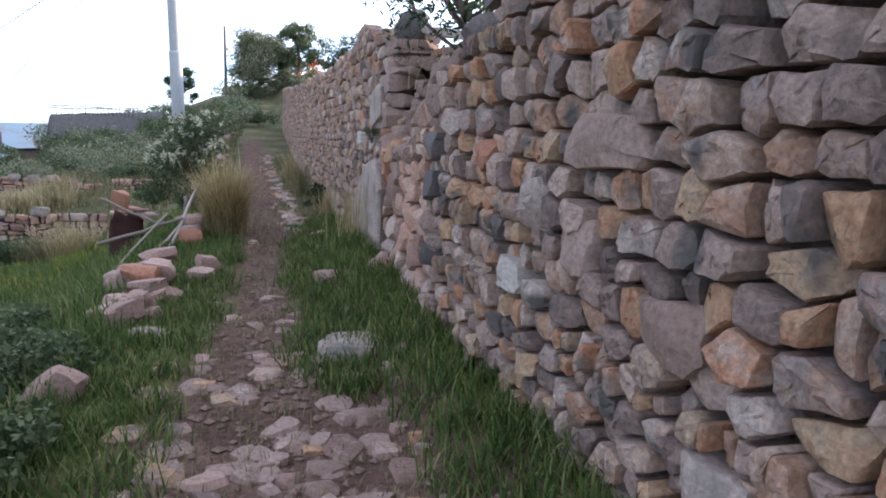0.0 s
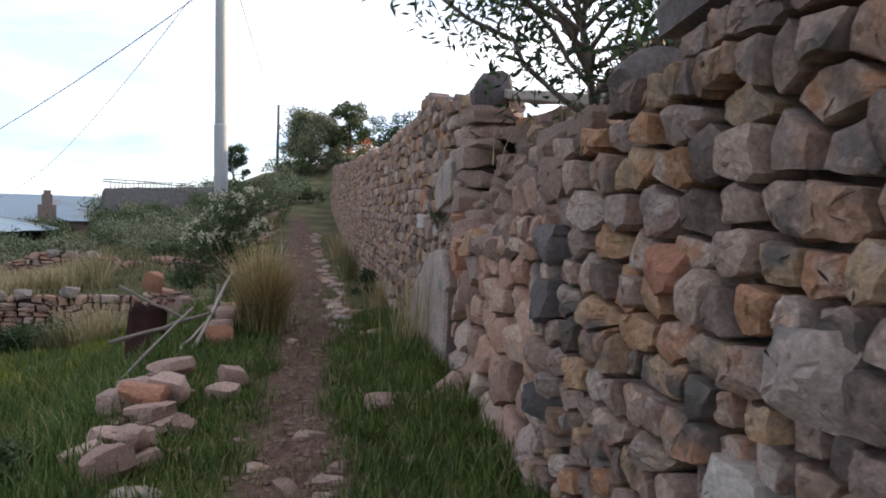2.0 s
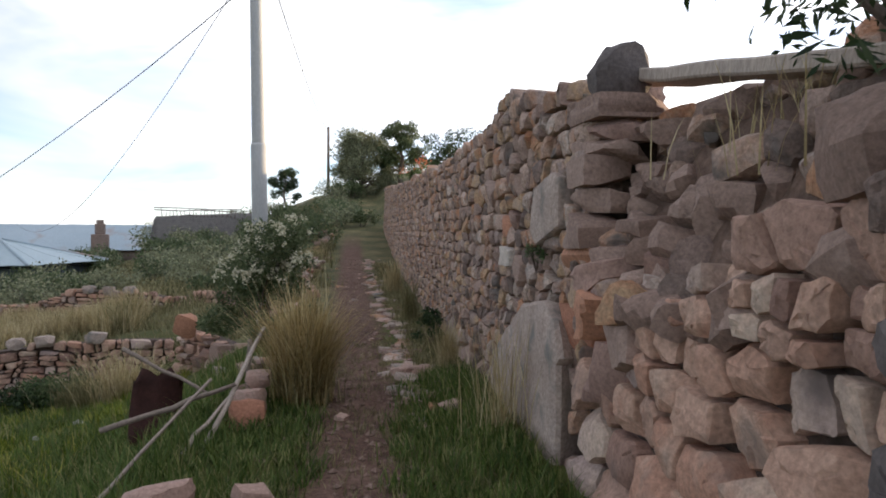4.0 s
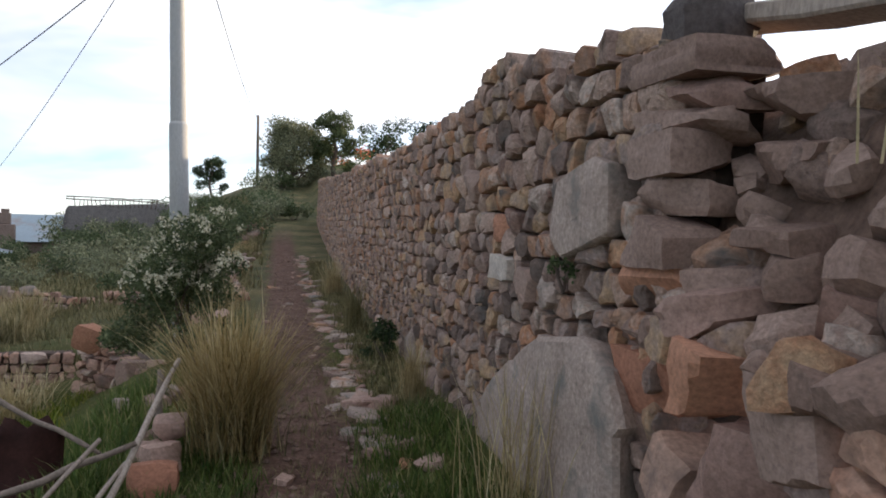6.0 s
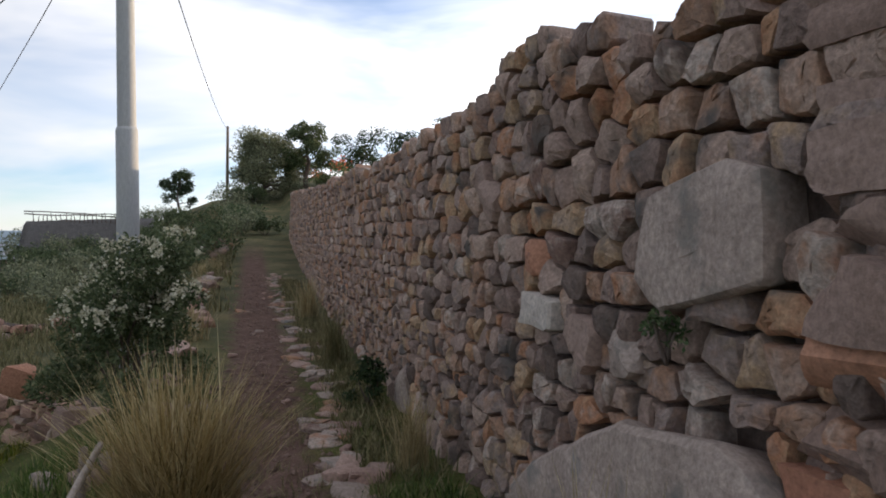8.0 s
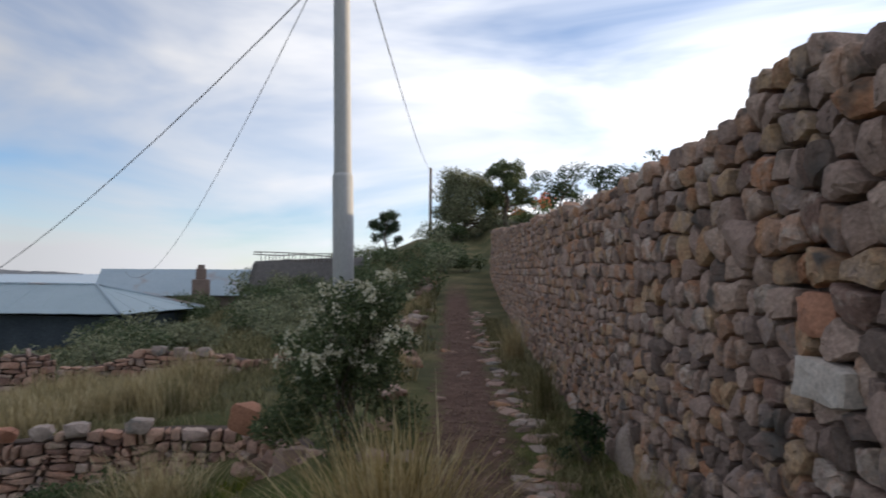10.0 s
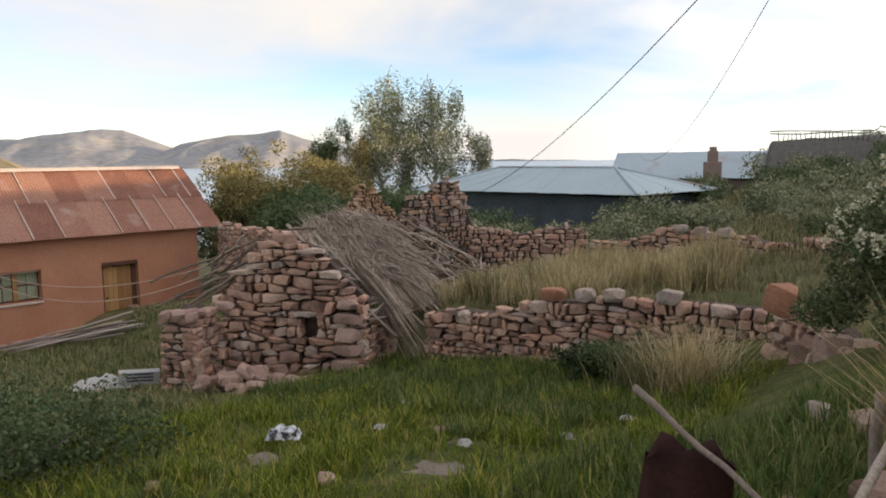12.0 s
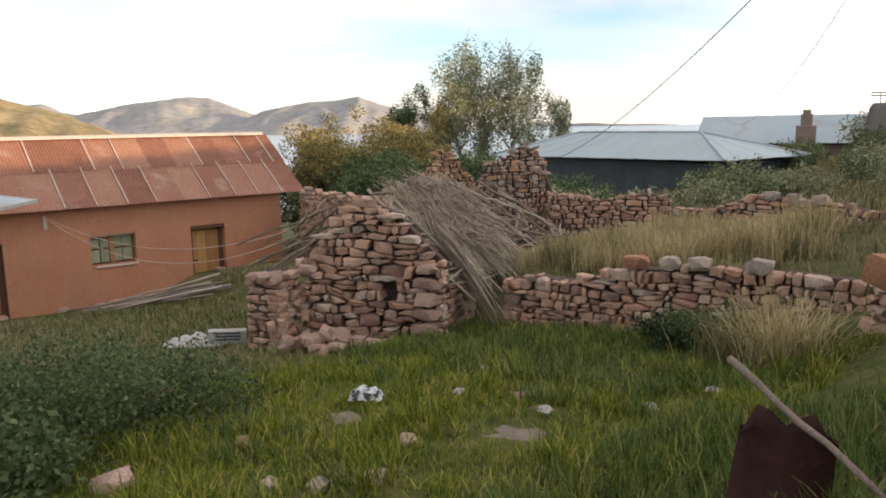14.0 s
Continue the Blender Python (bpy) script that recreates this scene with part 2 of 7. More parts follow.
M_LEAF_DARK = material("dark_leaf", [(0.0, (0.018, 0.034, 0.014)), (0.6, (0.045, 0.075, 0.028)), (1.0, (0.085, 0.115, 0.045))], 1.0, 10.0, 0.65, 0.0, vary="island", amount=0.4, through_light=0.25)
M_LEAF_BUSH = material("bush_leaf", [(0.0, (0.055, 0.0825, 0.0352)), (0.6, (0.127, 0.16, 0.0715)), (1.0, (0.209, 0.231, 0.11))], 1.0, 10.0, 0.65, 0.0, vary="island", amount=0.4, through_light=0.25)
M_LEAF = material("leaf", [(0.0, (0.05, 0.085, 0.03)), (0.6, (0.105, 0.15, 0.06)), (1.0, (0.18, 0.22, 0.10))], 1.0, 10.0, 0.65, 0.0, vary="island", amount=0.4, through_light=0.3)
M_LEAF_OLIVE = material("olive_leaf", [(0.0, (0.132, 0.15, 0.0915)), (0.6, (0.288, 0.3, 0.177)), (1.0, (0.444, 0.432, 0.256))], 1.0, 10.0, 0.7, 0.0, vary="island", amount=0.4, through_light=0.3)
# the low sun's golden light is put into this leaf colour
M_LEAF_SUNLIT = material("sunlit_leaf", [(0.0, (0.163, 0.138, 0.0495)), (0.6, (0.325, 0.264, 0.099)), (1.0, (0.5, 0.396, 0.165))], 1.0, 10.0, 0.7, 0.0, vary="island", amount=0.4, through_light=0.35)
M_BARK = material("bark", [(0.2, (0.10, 0.075, 0.06)), (0.8, (0.22, 0.17, 0.14))], 5.0, 40.0, 0.9, 0.7, 0.01, stretch=(1, 1, 0.3))
M_PALE_BARK = material("pale_bark", [(0.2, (0.30, 0.27, 0.24)), (0.8, (0.5, 0.46, 0.42))], 2.0, 30.0, 0.85, 0.4, 0.01)
M_PETAL = material("white_petal", [(0.0, (0.55, 0.51, 0.34)), (1.0, (0.78, 0.74, 0.58))], 3.0, 20.0, 0.7, 0.0, vary="island", amount=0.3, through_light=0.2)
M_RED_PETAL = material("red_petal", [(0.0, (0.55, 0.10, 0.05)), (1.0, (0.75, 0.22, 0.10))], 3.0, 20.0, 0.7, 0.0, vary="island", amount=0.3, through_light=0.25)
M_SACK = material("white_sack", [(0.2, (0.42, 0.40, 0.38)), (0.8, (0.58, 0.55, 0.53))], 5.0, 40.0, 0.7, 0.5, 0.01)
M_PRINT = material("printed_plastic", [(0.44, (0.72, 0.73, 0.76)), (0.50, (0.70, 0.71, 0.74)), (0.54, (0.06, 0.06, 0.07)), (0.7, (0.05, 0.05, 0.06))], 14.0, 60.0, 0.5, 0.3, 0.006)
M_ASH = material("ash_patch", [(0.2, (0.17, 0.135, 0.105)), (0.8, (0.28, 0.23, 0.185))], 5.0, 30.0, 0.95, 0.6, 0.02)
# distance haze is put into the blue-grey end of this hill ramp
M_HAZED_HILL = material("far_hill", [(0.25, (0.21, 0.225, 0.26)), (0.5, (0.29, 0.285, 0.285)), (0.75, (0.40, 0.35, 0.29))], 0.004, 0.03, 0.95, 0.0, fine_mix=0.3)
# aerial haze is put into this blue-grey base colour
M_HILL_BLUE = material("haze_tinted_hill", [(0.25, (0.13, 0.15, 0.175)), (0.75, (0.20, 0.205, 0.21))], 0.004, 0.03, 0.95, 0.0, fine_mix=0.2)
M_FIELD_HILL = material("field_hill", [(0.3, (0.09, 0.09, 0.05)), (0.5, (0.24, 0.19, 0.10)), (0.7, (0.36, 0.28, 0.16))], 0.02, 0.12, 0.95, 0.0, fine_mix=0.4)


def ground_material():
    """Earth and turf: trodden red earth along the lane, olive turf beside it, green in the yard."""
    m = bpy.data.materials.new("ground_earth")
    m.use_nodes = True
    nt = m.node_tree
    L = nt.links.new
    b = nt.nodes["Principled BSDF"]
    b.inputs["Roughness"].default_value = 0.95
    b.inputs["Specular IOR Level"].default_value = 0.15
    geo = nt.nodes.new("ShaderNodeNewGeometry")
    sep = nt.nodes.new("ShaderNodeSeparateXYZ")
    L(geo.outputs["Position"], sep.inputs[0])

    def noise_of(scale, detail=5.0):
        n = nt.nodes.new("ShaderNodeTexNoise")
        n.inputs["Scale"].default_value, n.inputs["Detail"].default_value = scale, detail
        n.inputs["Roughness"].default_value = 0.65
        L(geo.outputs["Position"], n.inputs["Vector"])
        return n

    def math_of(op, a, c):
        n = nt.nodes.new("ShaderNodeMath")
        n.operation = op
        for i, v in enumerate((a, c)):
            if isinstance(v, (int, float)):
                n.inputs[i].default_value = v
            else:
                L(v, n.inputs[i])
        return n.outputs[0]

    def mix_of(f, a, c):
        n = nt.nodes.new("ShaderNodeMix")
        n.data_type = "RGBA"
        L(f, n.inputs["Factor"])
        L(a, n.inputs["A"])
        L(c, n.inputs["B"])
        return n.outputs["Result"]

    big, mid, small = noise_of(0.7), noise_of(3.5), noise_of(28.0)
    earth = ramp_of(nt, [(0.3, (0.095, 0.058, 0.044)), (0.5, (0.165, 0.10, 0.076)), (0.7, (0.24, 0.155, 0.12))])
    L(mid.outputs["Fac"], earth.inputs["Fac"])
    turf = ramp_of(nt, [(0.25, (0.045, 0.06, 0.018)), (0.5, (0.10, 0.115, 0.03)), (0.75, (0.19, 0.15, 0.065))])
    L(mid.outputs["Fac"], turf.inputs["Fac"])
    scrub = ramp_of(nt, [(0.3, (0.06, 0.07, 0.035)), (0.5, (0.13, 0.125, 0.06)), (0.7, (0.25, 0.20, 0.105))])
    L(big.outputs["Fac"], scrub.inputs["Fac"])
    # lane: distance from its middle, broken up by noise
    d = math_of("ABSOLUTE", math_of("SUBTRACT", sep.outputs["X"], 0.05), 0)
    wide = nt.nodes.new("ShaderNodeMapRange")
    wide.inputs["From Min"].default_value, wide.inputs["From Max"].default_value = 3.4, 6.4
    wide.inputs["To Min"].default_value, wide.inputs["To Max"].default_value = -0.42, 0.08
    L(sep.outputs["Y"], wide.inputs["Value"])
    d = math_of("ADD", math_of("ADD", d, wide.outputs["Result"]), math_of("MULTIPLY", math_of("SUBTRACT", mid.outputs["Fac"], 0.5), 0.9))
    lane = nt.nodes.new("ShaderNodeMapRange")
    lane.inputs["From Min"].default_value, lane.inputs["From Max"].default_value = 0.62, 0.38
    L(d, lane.inputs["Value"])
    far = nt.nodes.new("ShaderNodeMapRange")
    far.inputs["From Min"].default_value, far.inputs["From Max"].default_value = 17.0, 22.0
    L(math_of("ADD", sep.outputs["Y"], math_of("MULTIPLY", big.outputs["Fac"], 4.0)), far.inputs["Value"])
    c = mix_of(far.outputs["Result"], turf.outputs["Color"], scrub.outputs["Color"])
    fade = nt.nodes.new("ShaderNodeMapRange")
    fade.inputs["From Min"].default_value, fade.inputs["From Max"].default_value = 44.0, 36.0
    L(sep.outputs["Y"], fade.inputs["Value"])
    c = mix_of(math_of("MULTIPLY", lane.outputs["Result"], fade.outputs["Result"]), c, earth.outputs["Color"])
    sp = ramp_of(nt, [(0.3, (0.6, 0.6, 0.6)), (0.7, (1.3, 1.3, 1.3))])
    L(small.outputs["Fac"], sp.inputs["Fac"])
    mm = nt.nodes.new("ShaderNodeMix")
    mm.data_type, mm.blend_type = "RGBA", "MULTIPLY"
    mm.inputs["Factor"].default_value = 1.0
    L(c, mm.inputs["A"])
    L(sp.outputs["Color"], mm.inputs["B"])
    L(mm.outputs["Result"], b.inputs["Base Color"])
    bp = nt.nodes.new("ShaderNodeBump")
    bp.inputs["Strength"].default_value, bp.inputs["Distance"].default_value = 0.9, 0.03
    L(math_of("ADD", small.outputs["Fac"], mid.outputs["Fac"]), bp.inputs["Height"])
    L(bp.outputs["Normal"], b.inputs["Normal"])
    return m


M_GROUND = ground_material()
M_WATER = material("lake_water", [(0.3, (0.30, 0.36, 0.42)), (0.7, (0.36, 0.42, 0.48))], 0.01, 0.2, 0.25, 0.0, fine_mix=0.05, spec=0.5)


# ---------------------------------------------------------------- mesh tools
def smooth_of(me, on=True):
    me.polygons.foreach_set("use_smooth", [on] * len(me.polygons))


def mesh_of(name, verts, faces, mat, smooth=False, sharp=0):
    me = bpy.data.meshes.new(name)
    me.from_pydata([tuple(v) for v in verts], [], faces)
    me.materials.append(mat)
    smooth_of(me, smooth)
    if sharp:
        me.set_sharp_from_angle(angle=radians(sharp))
    return me


def child(ob, parent):
    ob.parent = parent
    return ob


def part(name, data, mat, parent, label="", smooth=False):
    """Links a bmesh or a mesh as ONE mesh object under a thing or part."""
    if isinstance(data, bmesh.types.BMesh):
        me = bpy.data.meshes.new(name)
        data.to_mesh(me)
        data.free()
        me.materials.append(mat)
        smooth_of(me, smooth)
        data = me
    ob = child(new(name, data), parent)
    if label:
        ob["label"] = label
    return ob


def thing(name, label, category, group="", kind="", at=(0, 0, 0)):
    e = new(name)
    e.empty_display_size = 0.2
    e.location = at
    return tagged(e, label, category, group, kind)


def box_bm(x0, y0, z0, x1, y1, z1, bevel=0.0, m=None):
    bm = bmesh.new()
    bmesh.ops.create_cube(bm, size=1.0)
    bmesh.ops.transform(bm, matrix=Matrix.Translation(((x0 + x1) / 2, (y0 + y1) / 2, (z0 + z1) / 2)) @ Matrix.Diagonal((x1 - x0, y1 - y0, z1 - z0, 1)), verts=bm.verts)
    if bevel:
        bmesh.ops.bevel(bm, geom=bm.edges[:], offset=bevel, segments=1, affect="EDGES")
    if m is not None:
        bmesh.ops.transform(bm, matrix=m, verts=bm.verts)
    return bm


def tube_data(points, radii, segs=7, verts=None, faces=None):
    """A tapered tube along points, capped; adds to verts and faces when given."""
    verts = [] if verts is None else verts
    faces = [] if faces is None else faces
    base = len(verts)
    pts = [Vector(p) for p in points]
    for i, p in enumerate(pts):
        t = (pts[min(i + 1, len(pts) - 1)] - pts[max(i - 1, 0)]).normalized()
        a = t.orthogonal().normalized() if abs(t.z) > 0.95 else t.cross(Vector((0, 0, 1))).normalized()
        c = t.cross(a)
        for k in range(segs):
            g = 2 * math.pi * k / segs
            verts.append(p + (a * math.cos(g) + c * math.sin(g)) * radii[i])
    for i in range(len(pts) - 1):
        for k in range(segs):
            k2 = (k + 1) % segs
            faces.append((base + i * segs + k, base + i * segs + k2, base + (i + 1) * segs + k2, base + (i + 1) * segs + k))
    faces.append(tuple(base + k for k in range(segs))[::-1])
    faces.append(tuple(base + (len(pts) - 1) * segs + k for k in range(segs)))
    return verts, faces


def wobbly(a, b, n, amount, rng, r0, r1):
    """Points and radii of a crooked stick from a to b."""
    a, b = Vector(a), Vector(b)
    pts, rad = [], []
    for i in range(n + 1):
        s = i / n
        j = Vector((rng.uniform(-1, 1), rng.uniform(-1, 1), rng.uniform(-1, 1))) * amount * math.sin(math.pi * s) if 0 < i < n else Vector()
        pts.append(a.lerp(b, s) + j)
        rad.append((r0 + (r1 - r0) * s) * rng.uniform(0.88, 1.12))
    return pts, rad


def stick_mesh(a, b, r0, r1, rng, mat, bend=0.03, n=5, segs=6):
    v, f = tube_data(*wobbly(a, b, n, bend, rng, r0, r1), segs)
    return mesh_of("stick", v, f, mat, True)


def smoothstep(a, b, x):
    s = min(1.0, max(0.0, (x - a) / (b - a)))
    return s * s * (3 - 2 * s)


# ---------------------------------------------------------------- the lie of the land
def lane_z(y):
    yy = min(max(y, -40.0), 74.0)
    return 0.08 + 0.010 * yy + 0.0018 * max(0.0, yy - 18.0) ** 2


def ground_z(x, y):
    lin = 0.08 + 0.010 * min(max(y, -40.0), 74.0)
    rise = 0.0018 * max(0.0, min(y, 74.0) - 18.0) ** 2
    s = -x - 1.15
    if s > 0:
        z = lin + rise * math.exp(-s / 14.0) - 0.5 * smoothstep(0, 1.4, s) - 0.125 * s
        z -= 0.36 * smoothstep(10.5, 16.0, y) * smoothstep(0.9, 2.6, s) * smoothstep(40, 10, s)
        z += 0.86 * smoothstep(16.9, 18.6, y) * smoothstep(0.9, 2.6, s) * math.exp(-s / 40)
        z = max(z, -31.0)
    else:
        z = lin + rise + 0.2 * smoothstep(0.45, 1.0, x) * smoothstep(14, 10, y)
        z += 1.1 * smoothstep(1.9, 3.2, x) + 0.045 * max(0.0, min(x, 60) - 3.0)
    z += 0.05 * (noise.noise((x * 0.9, y * 0.9, 3.1))) + 0.02 * noise.noise((x * 3.3, y * 3.3, 7.7))
    return z


def axis(lo, a, step, b, hi, growth=1.16):
    mid = list(np.arange(a, b + 1e-6, step))
    up, d, v = [], step, b
    while v < hi:
        d *= growth
        v += d
        up.append(min(v, hi))
    down, d, v = [], step, a
    while v > lo:
        d *= growth
        v -= d
        down.append(max(v, lo))
    return down[::-1] + mid + up


gx = axis(-900, -13.0, 0.17, 2.4, 700)
gy = axis(-500, -1.0, 0.17, 22.0, 1400)
gv = [(x, y, ground_z(x, y)) for y in gy for x in gx]
gw = len(gx)
gf = [(j * gw + i, j * gw + i + 1, (j + 1) * gw + i + 1, (j + 1) * gw + i) for j in range(len(gy) - 1) for i in range(gw - 1)]
ground = tagged(new("ground", mesh_of("ground", gv, gf, M_GROUND, True)), "sloping turf and trodden red-brown earth of a hillside lane", "ground", kind="structure")
water = tagged(new("water", mesh_of("water", [(-9000, -6000, -25), (-150, -6000, -25), (-150, 9000, -25), (-9000, 9000, -25)], [(0, 1, 2, 3)], M_WATER)),
               "pale calm lake below the village, under far hills", "lake", kind="structure")


def far_hill(label, mat, dist, skyline, seed, depth=0.3, rough=0.16, base=-27.0):
    """A hill across the lake. skyline: (degrees left of the lane, degrees above the horizon) along its crest, far left first."""
    v, f, n, m = [], [], 120, 22
    lo, hi = skyline[-1][0], skyline[0][0]
    pts = skyline[::-1]
    for j in range(m + 1):
        q = j / m
        for i in range(n + 1):
            deg = lo + (hi - lo) * i / n
            el = float(np.interp(deg, [p[0] for p in pts], [p[1] for p in pts])) + 0.05 * noise.noise((deg * 1.7, seed, 0)) + 0.015 * noise.noise((deg * 5.0, seed, 3))
            crest = max(base, 1.9 + dist * math.tan(radians(el))) - base
            up = math.sin(min(1.0, q / 0.8) * math.pi / 2) if q < 0.8 else math.cos((q - 0.8) / 0.2 * math.pi / 2)
            gully = 1 - rough * max(0.0, math.sin(math.pi * q / 0.8)) * (0.6 + abs(noise.noise((deg * 0.30 + q * 0.8, q * 0.9, seed))) * 2.4 + 0.18 * noise.noise((deg * 1.1, q * 3, seed)))
            d = dist * (1 + depth * (q - 0.8)) * (1 + 0.05 * noise.noise((deg * 0.35, q * 2, seed + 4)))
            a = radians(deg)
            v.append((-math.sin(a) * d, math.cos(a) * d, base + crest * up * gully))
    for j in range(m):
        for i in range(n):
            f.append((j * (n + 1) + i, j * (n + 1) + i + 1, (j + 1) * (n + 1) + i + 1, (j + 1) * (n + 1) + i))
    return tagged(new("backdrop", mesh_of("backdrop", v, f, mat, True)), label, "hill", kind="structure")


far_hill("low sunlit brown hill beyond the lake", M_HAZED_HILL, 6200, ((80, 0.9), (74, 1.5), (70.2, 2.18), (67.5, 1.64), (64, 0.8), (60, -0.3)), 9.0)
far_hill("bare hill with a sunlit spur across the lake", M_HAZED_HILL, 4600, ((73, -0.3), (69.3, 1.15), (66.0, 1.83), (62.5, 2.24), (61.0, 2.15), (58.3, 1.1), (55, 0.1), (53, -0.3)), 1.0, 0.4, 0.22)
far_hill("bare rounded hill, half in shadow, across the lake", M_HAZED_HILL, 3800, ((62, -0.4), (58.8, 0.5), (57.1, 1.24), (53.8, 1.82), (51.6, 1.95), (50.2, 2.16), (48.5, 1.55), (46, 0.9), (42, 0.5), (38, -0.4)), 4.0, 0.4, 0.22)
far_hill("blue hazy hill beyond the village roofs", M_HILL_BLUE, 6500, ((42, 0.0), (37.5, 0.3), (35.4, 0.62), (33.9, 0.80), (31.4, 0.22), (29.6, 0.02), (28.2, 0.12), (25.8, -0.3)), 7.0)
far_hill("near hillside with dry fields and scattered trees", M_FIELD_HILL, 950, ((110, 4.5), (92, 4.0), (82, 3.0), (74.2, 2.27), (72.3, 1.75), (70.3, 1.1), (67.6, 0.0), (65, -1.2)), 12.0, 0.4, 0.14)

# ---------------------------------------------------------------- dry-stone work
def clip(poly, nx, ny, c):
    """The part of a convex polygon where nx * x + ny * y <= c."""
    out = []
    for i, p in enumerate(poly):
        q = poly[(i + 1) % len(poly)]
        a, b = nx * p[0] + ny * p[1] - c, nx * q[0] + ny * q[1] - c
        if a <= 0:
            out.append(p)
        if a * b < 0:
            s = a / (a - b)
            out.append((p[0] + s * (q[0] - p[0]), p[1] + s * (q[1] - p[1])))
    return out


def inside(outline, u, v):
    """Whether a point lies within a polygon."""
    odd = False
    for (a, b), (c, d) in zip(outline, outline[1:] + outline[:1]):
        if (b > v) != (d > v) and u < (c - a) * (v - b) / (d - b) + a:
            odd = not odd
    return odd


def taken(u, v, bigs):
    """Whether a large single stone fills this spot of the wall face."""
    for k in bigs:
        if len(k) > 7:
            if inside(list(k[7]), u, v):
                return True
        elif abs(u - k[0]) < k[2] * 0.36 and abs(v - k[1]) < k[3] * 0.36:
            return True
    return False


def coursed_cells(length, base, top, size, rng, keep_out=(), slab=1.0, holes=()):
    """Flat stones laid in uneven courses: (centre, polygon) along and up the wall face, joints left open."""
    out = []
    lift = rng.random() * 90
    v = min(base(0), base(length), base(length / 2)) - 0.1
    vmax = max(top(length * k / 24.0) for k in range(25)) + 0.3
    row = 0

    def bed(k, v_, u):
        return v_ + size * 0.62 * noise.noise((u / (size * 4.0), k * 3.7, lift)) + size * 0.2 * noise.noise((u / (size * 1.3), k * 5.1, lift))

    while v < vmax:
        h = size * rng.choice((0.5, 0.65, 0.85, 1.0, 1.2)) * rng.uniform(0.9, 1.1)
        u = -rng.random() * size
        while u < length:
            w = size * rng.choice((0.6, 0.85, 1.15, 1.5, 1.9, 2.5)) * rng.uniform(0.8, 1.2) * slab
            a, b = max(0.0, u), min(length, u + w)
            u += w
            if b - a < size * 0.3:
                continue
            lo_a, lo_b = bed(row, v, a), bed(row, v, b)
            hi_a, hi_b = bed(row + 1, v + h, a), bed(row + 1, v + h, b)
            tiers = ((0.0, 1.0),) if rng.random() > 0.3 or h < size * 0.8 else ((0.0, 0.5), (0.5, 1.0))
            for t0, t1 in tiers:
                p, q = a, b
                cv = (lo_a + lo_b) / 2 + ((hi_a + hi_b) / 2 - (lo_a + lo_b) / 2) * (t0 + t1) / 2
                for hu, hv, hw, hh in holes:
                    if abs(cv - hv) < hh + h * 0.4 and p < hu + hw and q > hu - hw:
                        if (p + q) / 2 < hu:
                            q = hu - hw
                        else:
                            p = hu + hw
                cu = (p + q) / 2
                if q - p < size * 0.3 or cv > top(cu) - 0.02 or cv < base(cu) - 0.06 or taken(cu, cv, keep_out):
                    continue
                e = size * 0.17
                lean = rng.uniform(-0.16, 0.16) * size
                poly = [(p + rng.uniform(0, e) + lean, lo_a + (hi_a - lo_a) * t0 + rng.uniform(0, e)), ((p + q) / 2, (lo_a + lo_b) / 2 + ((hi_a + hi_b) - (lo_a + lo_b)) / 2 * t0 + rng.uniform(-e, e) * 0.5),
                        (q - rng.uniform(0, e) + lean, lo_b + (hi_b - lo_b) * t0 + rng.uniform(0, e)), (q - rng.uniform(0, e) - lean, lo_b + (hi_b - lo_b) * t1 - rng.uniform(0, e * 1.4)),
                        ((p + q) / 2 + rng.uniform(-e, e), (lo_a + lo_b) / 2 + ((hi_a + hi_b) - (lo_a + lo_b)) / 2 * t1 + rng.uniform(-e, e) * 0.5), (p + rng.uniform(0, e) - lean, lo_a + (hi_a - lo_a) * t1 - rng.uniform(0, e * 1.4))]
                out.append(((cu, cv), poly))
        v += h
        row += 1
    return out


